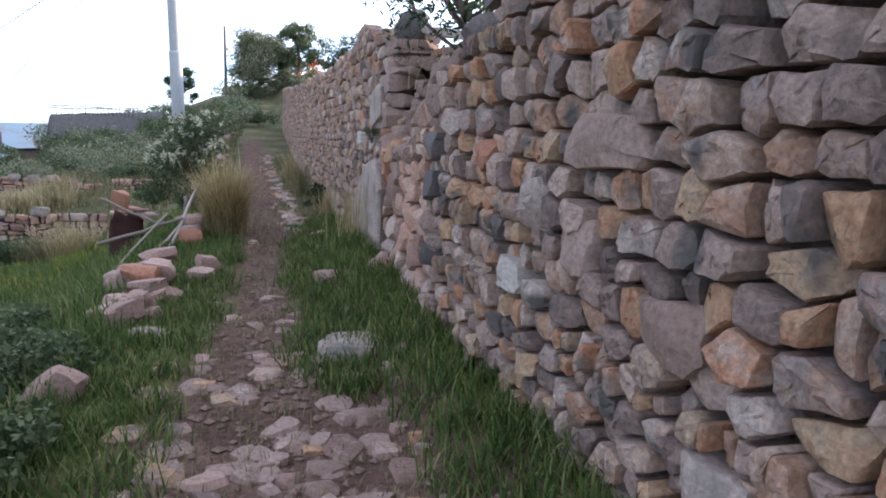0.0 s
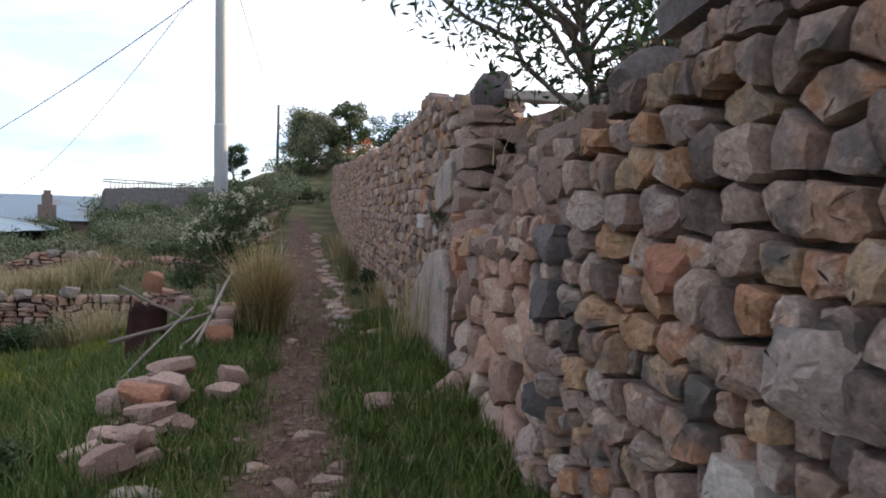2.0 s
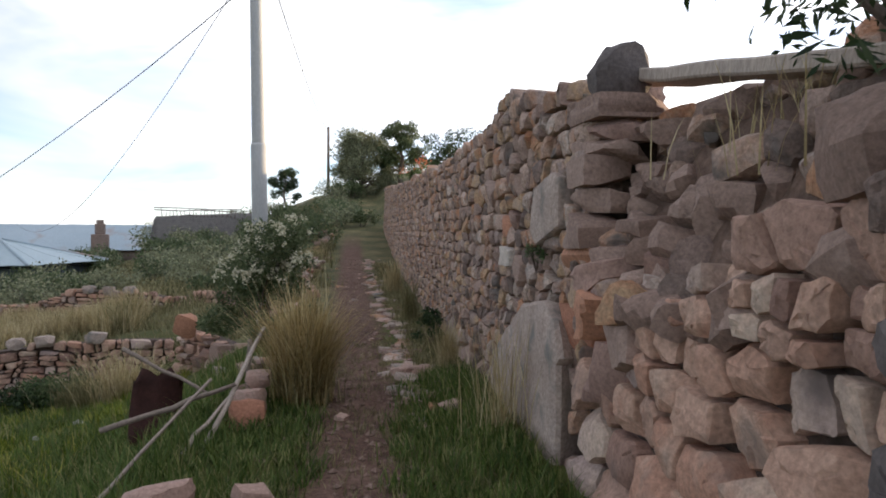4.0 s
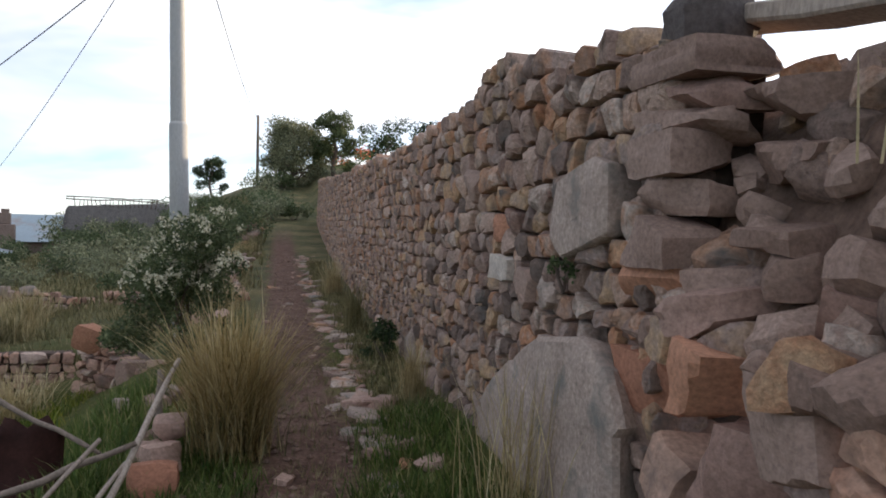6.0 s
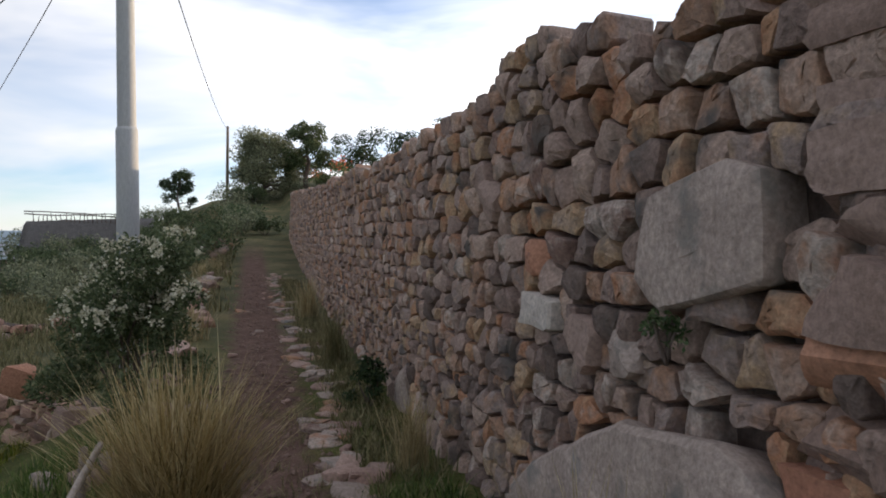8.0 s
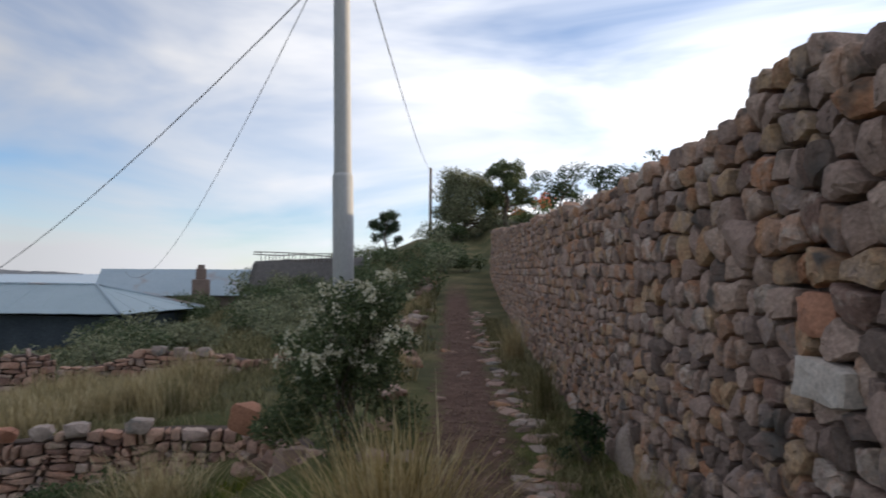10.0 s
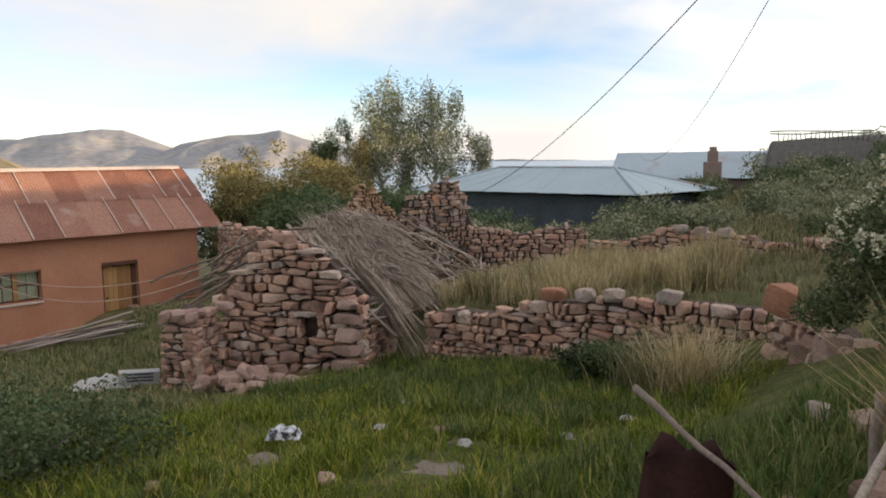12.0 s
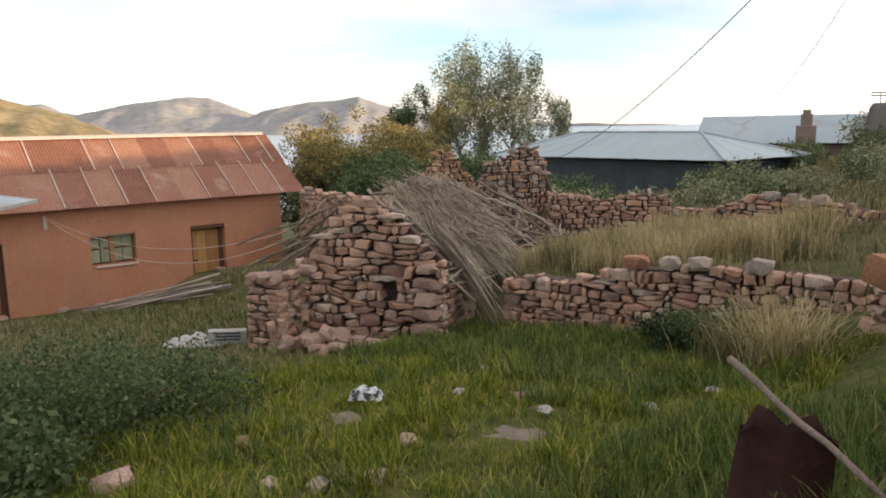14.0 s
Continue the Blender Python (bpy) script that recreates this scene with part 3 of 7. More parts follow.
def packed_cells(length, base, top, size, rng, squash=1.5, keep_out=(), slab=1.0, holes=()):
    """Stones packed in rough courses on a wall face: (centre, polygon) in metres along and up. top(u) and base(u) bound them."""
    seeds = []
    v = min(base(0), base(length), base(length / 2)) - 0.1
    vmax = max(top(length * k / 24.0) for k in range(25)) + 0.5
    while v < vmax:
        h = size * rng.choice((0.55, 0.75, 0.9, 1.0, 1.15, 1.4, 1.65)) * rng.uniform(0.9, 1.1)
        u = -size * 2 - rng.random() * size
        while u < length + size * 2:
            w = max(h * rng.choice((0.7, 1.0, 1.3, 1.7, 2.3)) * rng.uniform(0.85, 1.15) * slab, size * 0.6)
            seeds.append((u + w / 2, v + h / 2 + rng.uniform(-0.18, 0.18) * h, rng.uniform(-0.12, 0.26) * size * size))
            u += w
        v += h
    for hu, hv, hw, hh in holes:
        seeds = [q for q in seeds if abs(q[0] - hu) > hw or abs(q[1] - hv) > hh]
        seeds.append((hu, hv, 0.0))
    out = []
    grid = {}
    g = size * 2.6
    for i, s in enumerate(seeds):
        grid.setdefault((int(s[0] // g), int(s[1] // g)), []).append(i)
    for i, (u, v, r) in enumerate(seeds):
        if u < 0.02 or u > length - 0.02 or v > top(u) - 0.03 or v < base(u) - 0.04:
            continue
        if any((u, v) == (h[0], h[1]) for h in holes):
            continue
        if taken(u, v, keep_out):
            continue
        R = size * 2.4
        poly = [(u - R, v - R), (u + R, v - R), (u + R, v + R), (u - R, v + R)]
        cu, cv = int(u // g), int(v // g)
        for a in (-1, 0, 1):
            for c in (-1, 0, 1):
                for j in grid.get((cu + a, cv + c), ()):
                    if j == i:
                        continue
                    du, dv = seeds[j][0] - u, (seeds[j][1] - v)
                    nx, ny = du, dv * squash * squash
                    d2 = du * du + dv * dv * squash * squash
                    cst = nx * u + ny * v + (d2 + r - seeds[j][2]) / 2
                    poly = clip(poly, nx, ny, cst)
                    if len(poly) < 3:
                        break
        poly = clip(poly, -1, 0, 0.0)
        poly = clip(poly, 1, 0, length)
        if len(poly) >= 3:
            area = 0.5 * abs(sum(p[0] * q[1] - q[0] * p[1] for p, q in zip(poly, poly[1:] + poly[:1])))
            if area > size * size * 0.08:
                out.append(((u, v), poly))
    return out


def stone_rings(poly, rng, joint, depth, proud, at, fine=False, flat=False):
    """Vertices and faces of one wall stone from its outline: broken corners, a front of a few cleft planes, a tail into the wall."""
    cx, cy = sum(p[0] for p in poly) / len(poly), sum(p[1] for p in poly) / len(poly)
    pts = []
    n = len(poly)
    for i in range(n):
        p, a, b = poly[i], poly[i - 1], poly[(i + 1) % n]
        la, lb = math.hypot(a[0] - p[0], a[1] - p[1]), math.hypot(b[0] - p[0], b[1] - p[1])
        if la < 0.035 or lb < 0.035:
            pts.append(p)
            continue
        k = rng.uniform(0.03, 0.11)
        pts.append((p[0] + (a[0] - p[0]) * k, p[1] + (a[1] - p[1]) * k))
        pts.append((p[0] + (b[0] - p[0]) * k, p[1] + (b[1] - p[1]) * k))
    if fine:
        more = []
        for p, q in zip(pts, pts[1:] + pts[:1]):
            more.append(p)
            e = math.hypot(q[0] - p[0], q[1] - p[1])
            if e > 0.05:
                k = rng.uniform(-0.07, 0.03)
                more.append(((p[0] + q[0]) / 2 + (q[1] - p[1]) * k, (p[1] + q[1]) / 2 - (q[0] - p[0]) * k))
        pts = more
    rad = sum(math.hypot(p[0] - cx, p[1] - cy) for p in pts) / len(pts)
    sh = max(0.6, 1 - joint / rad)
    tx, ty = rng.uniform(-0.25, 0.25), rng.uniform(-0.2, 0.3)
    rise = min(0.05, rad * 0.32)
    cuts = []
    if flat:
        tx, ty = rng.uniform(-0.04, 0.04), rng.uniform(-0.05, 0.02)
    for k in range(0 if flat else rng.choice((2, 3, 3, 4))):
        g = rng.uniform(0, 2 * math.pi)
        cuts.append((math.cos(g), math.sin(g), rng.uniform(0.35, 1.1), rng.uniform(0.25, 0.75) * rad))
    verts, m = [], len(pts)
    wob = [rng.uniform(0.93, 1.04) for _ in pts]
    for scale_, d, jit in ((0.82, -depth, 0.004), (1.0, proud - rise * 1.1, 0.004), (0.99, proud - rise * 0.42, 0.005), (0.93, proud - rise * 0.04, 0.005), (0.62, proud + rise * 0.08, 0.009), (0.3, proud + rise * 0.1, 0.008)):
        for p, w in zip(pts, wob):
            du, dv = (p[0] - cx) * sh * scale_ * w, (p[1] - cy) * sh * scale_ * w
            dd = d
            if d > -depth:
                dd += tx * du + ty * dv + rng.uniform(-jit, jit)
                for c_, s_, slope, off in cuts:
                    dd = min(dd, proud + slope * (off - (du * c_ + dv * s_)))
                dd = max(dd, proud - 0.11)
            verts.append(at(cx + du + rng.uniform(-jit, jit) * 0.6, cy + dv + rng.uniform(-jit, jit) * 0.6, dd))
    faces = []
    for r in range(5):
        for k in range(m):
            k2 = (k + 1) % m
            faces.append((r * m + k, r * m + k2, (r + 1) * m + k2, (r + 1) * m + k))
    faces.append(tuple(5 * m + k for k in range(m)))
    return verts, faces


def stone_wall(name, label, p0, p1, base, top, size, seed, mat, joined, thick=0.45, batter=0.05, parts=300, near=None, joint=0.012, depth=0.24,
               rough=0.03, bigs=(), squash=1.5, face=1, kind="structure", category="wall", bow=0.0, core_inset=0.12, pad=0.06, slab=1.0, holes=(), coursed=False):
    """A dry-stone wall from p0 to p1; its face looks to the left of that way (face=1) or to the right (-1).
    bigs: (u, v, width, height, material, proud, label, outline) large single stones; the outline is optional. near: u range whose stones are separate parts first."""
    rng = random.Random(seed)
    a, b = Vector((*p0, 0)), Vector((*p1, 0))
    length = (b - a).length
    along = (b - a).normalized()
    out = Vector((-along.y, along.x, 0)) * face

    def at(u, v, d):
        w = bow * math.sin(math.pi * min(1, max(0, u / length)))
        return a + along * u + out * (d + w - batter * (v - base(u))) + Vector((0, 0, v))

    flip = (along.cross(Vector((0, 0, 1)))).dot(out) < 0
    n = max(4, int(length / 0.4))
    cv, cf = [], []
    for i in range(n + 1):
        u = pad + (length - 2 * pad) * i / n
        lo, hi = base(u) - 0.3, top(u) - size * 0.55
        for d, z in ((-core_inset, lo), (-core_inset, hi), (-thick, hi), (-thick, lo)):
            cv.append(at(u, z, d))
    for i in range(n):
        for k in range(4):
            k2 = (k + 1) % 4
            cf.append((i * 4 + k, (i + 1) * 4 + k, (i + 1) * 4 + k2, i * 4 + k2))
    cf += [(3, 2, 1, 0), (n * 4, n * 4 + 1, n * 4 + 2, n * 4 + 3)]
    wall = tagged(new(name, mesh_of(name, cv, cf, M_CORE)), label, category, kind=kind)
    if coursed:
        cells = coursed_cells(length, base, top, size, rng, bigs, slab, holes)
    else:
        cells = packed_cells(length, base, top, size, rng, squash, bigs, slab, holes)
    near = near or (0, length)
    mid = (near[0] + near[1]) / 2
    cells.sort(key=lambda c: max(0, abs(c[0][0] - mid) - (near[1] - near[0]) / 2))
    jv, jf = [], []
    for i, (c, poly) in enumerate(cells):
        v, f = stone_rings(poly, rng, joint, depth, rng.uniform(-rough, rough), at, i < parts)
        if flip:
            f = [q[::-1] for q in f]
        if i < parts:
            part("stone", mesh_of("stone", v, f, mat, True, 25), None, wall)
        else:
            o = len(jv)
            jv += v
            jf += [tuple(o + k for k in q) for q in f]
    for g in bigs:
        u, v, w, h, bm_, pr, lab = g[:7]
        poly = list(g[7]) if len(g) > 7 else []
        for k in range(0 if poly else 9):
            t = 2 * math.pi * k / 9 + rng.uniform(-0.12, 0.12)
            ex = 0.55
            cs, sn = math.cos(t), math.sin(t)
            poly.append((u + math.copysign(abs(cs) ** ex, cs) * w / 2 * rng.uniform(0.76, 1.08), v + math.copysign(abs(sn) ** ex, sn) * h / 2 * rng.uniform(0.76, 1.08)))
        vv, ff = stone_rings(poly, rng, 0.004, depth, pr, at, True, len(g) > 7)
        if flip:
            ff = [q[::-1] for q in ff]
        part("stone", mesh_of("stone", vv, ff, bm_, True, 34), None, wall, lab)
    if jv:
        ob = part("stonework", mesh_of("stonework", jv, jf, joined, True, 24), None, wall)
        ob["kind"] = "stuff"
    return wall


def rock_data(rng, sx, sy, sz, n=3, lump=0.12, square=0.55):
    """A rounded block: a gridded cube pulled towards a ball, knocked about."""
    idx, verts, faces = {}, [], []
    off = rng.random() * 50
    cuts = []
    for _ in range(7):
        c_ = Vector((rng.gauss(0, 1), rng.gauss(0, 1), rng.gauss(0, 0.8))).normalized()
        cuts.append((c_, rng.uniform(0.72, 1.0)))

    def vid(i, j, k):
        key = (i, j, k)
        if key not in idx:
            p = Vector((2 * i / n - 1, 2 * j / n - 1, 2 * k / n - 1))
            q = p.normalized() * 1.12
            p = p.lerp(q, 1 - square)
            for c_, o_ in cuts:
                e_ = p.dot(c_) - o_
                if e_ > 0:
                    p = p - c_ * e_
            p *= 1 + lump * 0.6 * noise.noise(p * 1.3 + Vector((off, off * 0.7, 0))) * 1.6 + rng.uniform(-0.03, 0.03)
            idx[key] = len(verts)
            verts.append(Vector((p.x * sx / 2, p.y * sy / 2, p.z * sz / 2)))
        return idx[key]

    for a in range(n):
        for b in range(n):
            faces.append((vid(a, b, 0), vid(a, b + 1, 0), vid(a + 1, b + 1, 0), vid(a + 1, b, 0)))
            faces.append((vid(a, b, n), vid(a + 1, b, n), vid(a + 1, b + 1, n), vid(a, b + 1, n)))
            faces.append((vid(a, 0, b), vid(a + 1, 0, b), vid(a + 1, 0, b + 1), vid(a, 0, b + 1)))
            faces.append((vid(a, n, b), vid(a, n, b + 1), vid(a + 1, n, b + 1), vid(a + 1, n, b)))
            faces.append((vid(0, a, b), vid(0, a, b + 1), vid(0, a + 1, b + 1), vid(0, a + 1, b)))
            faces.append((vid(n, a, b), vid(n, a + 1, b), vid(n, a + 1, b + 1), vid(n, a, b + 1)))
    return verts, faces


def rock(name, label, at, size, rot, seed, mat, group="", lump=0.12, square=0.55, n=3, category="stone"):
    rng = random.Random(seed)
    v, f = rock_data(rng, *size, n, lump, square)
    ob = new(name, mesh_of(name, v, f, mat, True, 28))
    ob.matrix_world = pose(*at, *rot)
    return tagged(ob, label, category, group)


# ---------------------------------------------------------------- plants
def blades_data(base, height, width, lean, rng, curl=0.62):
    """Grass blades as bent tapering ribbons; base is an N x 3 array."""
    n = len(base)
    ang = rng.uniform(0, 2 * np.pi, n)
    h = height * rng.uniform(0.55, 1.15, n)
    le = lean * rng.uniform(0.2, 1.3, n)
    w = width * rng.uniform(0.6, 1.3, n)
    dx, dy = np.cos(ang), np.sin(ang)
    px, py = -dy, dx
    verts = np.zeros((n, 7, 3))
    for k, (s, ws) in enumerate(((0.0, 1.0), (0.4, 0.85), (0.75, 0.55))):
        off = le * h * (s * (1 - curl) + curl * s * s)
        z = h * (s - 0.22 * le * s * s)
        for side, sg in ((0, -1), (1, 1)):
            verts[:, k * 2 + side, 0] = base[:, 0] + dx * off + sg * px * w * ws / 2
            verts[:, k * 2 + side, 1] = base[:, 1] + dy * off + sg * py * w * ws / 2
            verts[:, k * 2 + side, 2] = base[:, 2] + z
    verts[:, 6, 0] = base[:, 0] + dx * le * h
    verts[:, 6, 1] = base[:, 1] + dy * le * h
    verts[:, 6, 2] = base[:, 2] + h * (1 - 0.24 * le)
    return verts


def ribbon_mesh(name, verts, mat):
    n = len(verts)
    o = (np.arange(n) * 7)[:, None]
    quads = np.concatenate([o + np.array([0, 1, 3, 2]), o + np.array([2, 3, 5, 4])], 1).reshape(-1, 4)
    tris = (o + np.array([4, 5, 6])).reshape(-1, 3)
    me = bpy.data.meshes.new(name)
    me.vertices.add(n * 7)
    me.vertices.foreach_set("co", verts.reshape(-1))
    loops = np.concatenate([quads.reshape(-1), tris.reshape(-1)])
    me.loops.add(len(loops))
    me.loops.foreach_set("vertex_index", loops)
    starts = np.concatenate([np.arange(len(quads)) * 4, len(quads) * 4 + np.arange(len(tris)) * 3])
    me.polygons.add(len(starts))
    me.polygons.foreach_set("loop_start", starts)
    me.update(calc_edges=True)
    me.validate()
    me.materials.append(mat)
    return me


def leaf_mesh(name, pts, size, mat, rng, slim=0.5, droop=0.0):
    """Small folded leaves at the points, turned every way."""
    n = len(pts)
    a, b = rng.uniform(0, 2 * np.pi, n), np.arcsin(rng.uniform(-1, 1, n)) * (1 - droop) - droop * 1.2
    ax = np.stack([np.cos(a) * np.cos(b), np.sin(a) * np.cos(b), np.sin(b)], 1)
    rv = rng.normal(size=(n, 3))
    side = np.cross(ax, rv)
    side /= np.linalg.norm(side, axis=1)[:, None] + 1e-9
    s = (size * rng.uniform(0.6, 1.4, n))[:, None]
    v = np.zeros((n, 4, 3))
    v[:, 0] = pts
    v[:, 1] = pts + ax * s * 0.5 + side * s * slim * 0.5
    v[:, 2] = pts + ax * s
    v[:, 3] = pts + ax * s * 0.5 - side * s * slim * 0.5
    me = bpy.data.meshes.new(name)
    me.vertices.add(n * 4)
    me.vertices.foreach_set("co", v.reshape(-1))
    me.loops.add(n * 4)
    me.loops.foreach_set("vertex_index", np.arange(n * 4))
    me.polygons.add(n)
    me.polygons.foreach_set("loop_start", np.arange(n) * 4)
    me.update(calc_edges=True)
    me.materials.append(mat)
    return me


def scatter(n, x0, x1, y0, y1, rng, keep=None):
    xs, ys = rng.uniform(x0, x1, n), rng.uniform(y0, y1, n)
    if keep is not None:
        k = np.array([keep(x, y) for x, y in zip(xs, ys)])
        xs, ys = xs[k], ys[k]
    return np.array([(x, y, ground_z(x, y) - 0.01) for x, y in zip(xs, ys)]).reshape(-1, 3)


def grass_patch(name, label, n, box, height, width, lean, mat, seed, keep=None, clump=0.0, per=10):
    rng = np.random.default_rng(seed)
    if clump:
        c = scatter(n // per, *box, rng, keep)
        base = np.repeat(c, per, 0)
        base[:, :2] += rng.normal(size=(len(base), 2)) * clump
    else:
        base = scatter(n, *box, rng, keep)
    ob = new(name, ribbon_mesh(name, blades_data(base, height, width, lean, rng), mat))
    return tagged(ob, label, "grass", kind="stuff")


def clump_points(centres, radii, count, rng, shell=0.55, weep=0.0):
    """Points in uneven balls: more of them near the outside."""
    out = []
    tot = sum(r ** 2 for r in radii)
    for c, r in zip(centres, radii):
        k = max(8, int(count * r * r / tot))
        d = rng.normal(size=(k, 3))
        d /= np.linalg.norm(d, axis=1)[:, None]
        q = r * (shell + (1 - shell) * rng.uniform(0, 1, k) ** 0.5) * rng.uniform(0.75, 1.15, k)
        out.append(np.array(c) + d * q[:, None] * np.array([1 - 0.2 * weep, 1 - 0.2 * weep, 0.85 + 0.9 * weep]) - np.array([0, 0, r * weep]))
    return np.concatenate(out)


def shrub(label, at, width, height, leaves, leaf, mat, seed, slim=0.5, stems=6, flat=1.0, group=""):
    """A bush: a few stems from the root and a crown of leaf clumps with gaps."""
    rng = np.random.default_rng(seed)
    pr = random.Random(seed)
    root = thing("shrub", label, "bush", group, at=at)
    cs, rs = [], []
    v, f = [], []
    for i in range(stems):
        a = 2 * math.pi * (i + pr.random() * 0.7) / stems
        r = width * 0.36 * pr.uniform(0.5, 1.1)
        tip = Vector((math.cos(a) * r, math.sin(a) * r, height * pr.uniform(0.45, 0.82)))
        tube_data(*wobbly((0, 0, -0.05), tip, 4, width * 0.04, pr, 0.012 * width + 0.006, 0.006), 5, v, f)
        cs.append(tip)
        rs.append(width * pr.uniform(0.16, 0.25))
        for k in range(3):
            t2 = tip + Vector((pr.uniform(-1, 1) * width * 0.26, pr.uniform(-1, 1) * width * 0.26, pr.uniform(-0.38, 0.22) * height))
            t2.z = max(t2.z, height * 0.12)
            cs.append(t2)
            rs.append(width * pr.uniform(0.10, 0.19))
    part("stem", mesh_of("stem", v, f, M_BARK, True), None, root)
    pts = clump_points(cs, rs, leaves, rng)
    pts[:, 2] = np.maximum(pts[:, 2], 0.02)
    part("crown", leaf_mesh("crown", pts, leaf, mat, rng, slim), None, root)
    return root, cs, rs


def tree(label, at, height, spread, leaves, leaf, mat, seed, bark=None, droop=0.0, trunk=0.12, limbs=8, bare=0.3, slim=0.35, tips=4, lean=(0, 0)):
    rng = np.random.default_rng(seed)
    pr = random.Random(seed)
    root = thing("tree", label, "tree", at=at)
    v, f = [], []
    top = Vector((lean[0], lean[1], height * 0.8))
    tube_data(*wobbly((0, 0, -0.2), top, 6, spread * 0.05, pr, trunk, trunk * 0.3), 8, v, f)
    part("trunk", mesh_of("trunk", v, f, bark or M_BARK, True), None, root)
    cs, rs = [top], [spread * 0.2]
    v, f = [], []
    for i in range(limbs):
        s = bare + (1 - bare) * (i + 0.5) / limbs
        a = i * 2.4 + pr.random()
        st = Vector((0, 0, 0)).lerp(top, s)
        reach = spread * 0.5 * (1.05 - 0.55 * s) * pr.uniform(0.7, 1.1)
        en = st + Vector((math.cos(a) * reach, math.sin(a) * reach, height * 0.22 * pr.uniform(0.4, 1.1)))
        tube_data(*wobbly(st, en, 5, reach * 0.08, pr, trunk * 0.45 * (1.1 - s * 0.6), 0.012), 6, v, f)
        for k in range(tips):
            q = st.lerp(en, pr.uniform(0.45, 1.0)) + Vector((pr.uniform(-1, 1), pr.uniform(-1, 1), pr.uniform(-0.8, 0.8))) * spread * 0.10
            q.z -= droop * spread * pr.uniform(0, 0.3)
            cs.append(q)
            rs.append(spread * pr.uniform(0.06, 0.125))
    part("branchwork", mesh_of("branchwork", v, f, bark or M_BARK, True), None, root)
    pts = clump_points(cs, rs, leaves, rng, 0.35, droop if droop > 0.5 else 0.0)
    part("crown", leaf_mesh("crown", pts, leaf, mat, rng, slim, droop * 0.5), None, root)
    return root


# ---------------------------------------------------------------- the walls along the lane
def lin(*pairs):
    """A piecewise straight profile through (u, z) pairs."""
    def g(u):
        if u <= pairs[0][0]:
            return pairs[0][1]
        for (a, za), (b, zb) in zip(pairs, pairs[1:]):
            if u <= b:
                return za + (zb - za) * (u - a) / (b - a)
        return pairs[-1][1]
    return g


# near stretch: from behind the walker to the broken corner (runs +y; its face looks to -x)
near_y0 = -2.5
stone_wall("wall_near", "tall dry-stone wall of large pinkish-grey and brown boulders", (1.16, near_y0), (1.08, 5.55),
           lambda u: ground_z(1.0, near_y0 + u) - 0.02, lin((0, 2.75), (5.6, 2.6), (6.4, 2.5), (7.1, 2.2), (8.05, 2.05)), 0.118, 11, M_STONE, M_STONE_JOINED,
           parts=800, near=(2.6, 8.05), batter=0.02, rough=0.045, depth=0.3, joint=0.014, squash=1.35, core_inset=0.17,
           bigs=((6.02, 1.32, 0.34, 0.28, M_PALE, 0.05, "pale five-sided stone"), (5.35, 1.60, 0.62, 0.22, M_BROWN_STONE, 0.06, "long brown stone"), (4.85, 1.02, 0.40, 0.26, M_BROWN_STONE, 0.05, ""),
                 (6.75, 1.52, 0.25, 0.2, M_RED_STONE, 0.03, ""), (5.55, 1.18, 0.28, 0.28, M_BROWN_STONE, 0.03, ""), (6.3, 0.95, 0.26, 0.2, M_WHITE_STONE, 0.04, "whitish stone"), (4.6, 0.62, 0.36, 0.26, M_PALE, 0.05, ""),
                 (7.85, 1.55, 0.32, 0.2, M_DARK_STONE, 0.05, "blackened stone"), (7.85, 1.28, 0.34, 0.22, M_DARK_STONE, 0.06, "blackened stone"), (7.84, 1.02, 0.34, 0.2, M_BROWN_STONE, 0.05, ""), (7.85, 0.8, 0.36, 0.18, M_DARK_STONE, 0.05, "blackened stone"),
                 (7.85, 1.86, 0.3, 0.24, M_BROWN_STONE, 0.04, ""), (5.0, 2.2, 0.5, 0.3, M_BROWN_STONE, 0.07, ""), (6.2, 2.36, 0.34, 0.2, M_DARK_STONE, 0.05, "dark lichened stone"), (5.6, 2.45, 0.4, 0.22, M_DARK_STONE, 0.05, "dark lichened stone")))
# broken stretch, lower, between the corner and the jamb
stone_wall("wall_broken", "partly fallen dry-stone stretch between two standing walls", (1.14, 5.5), (1.27, 8.4),
           lambda u: ground_z(1.05, 5.5 + u) - 0.02, lin((0, 2.0), (0.5, 1.95), (1.0, 1.75), (1.6, 1.45), (2.1, 1.15), (2.9, 0.95)), 0.19, 23, M_WARM, M_WARM_JOINED,
           batter=0.05, rough=0.05, depth=0.3, joint=0.014, squash=1.4, thick=1.0)
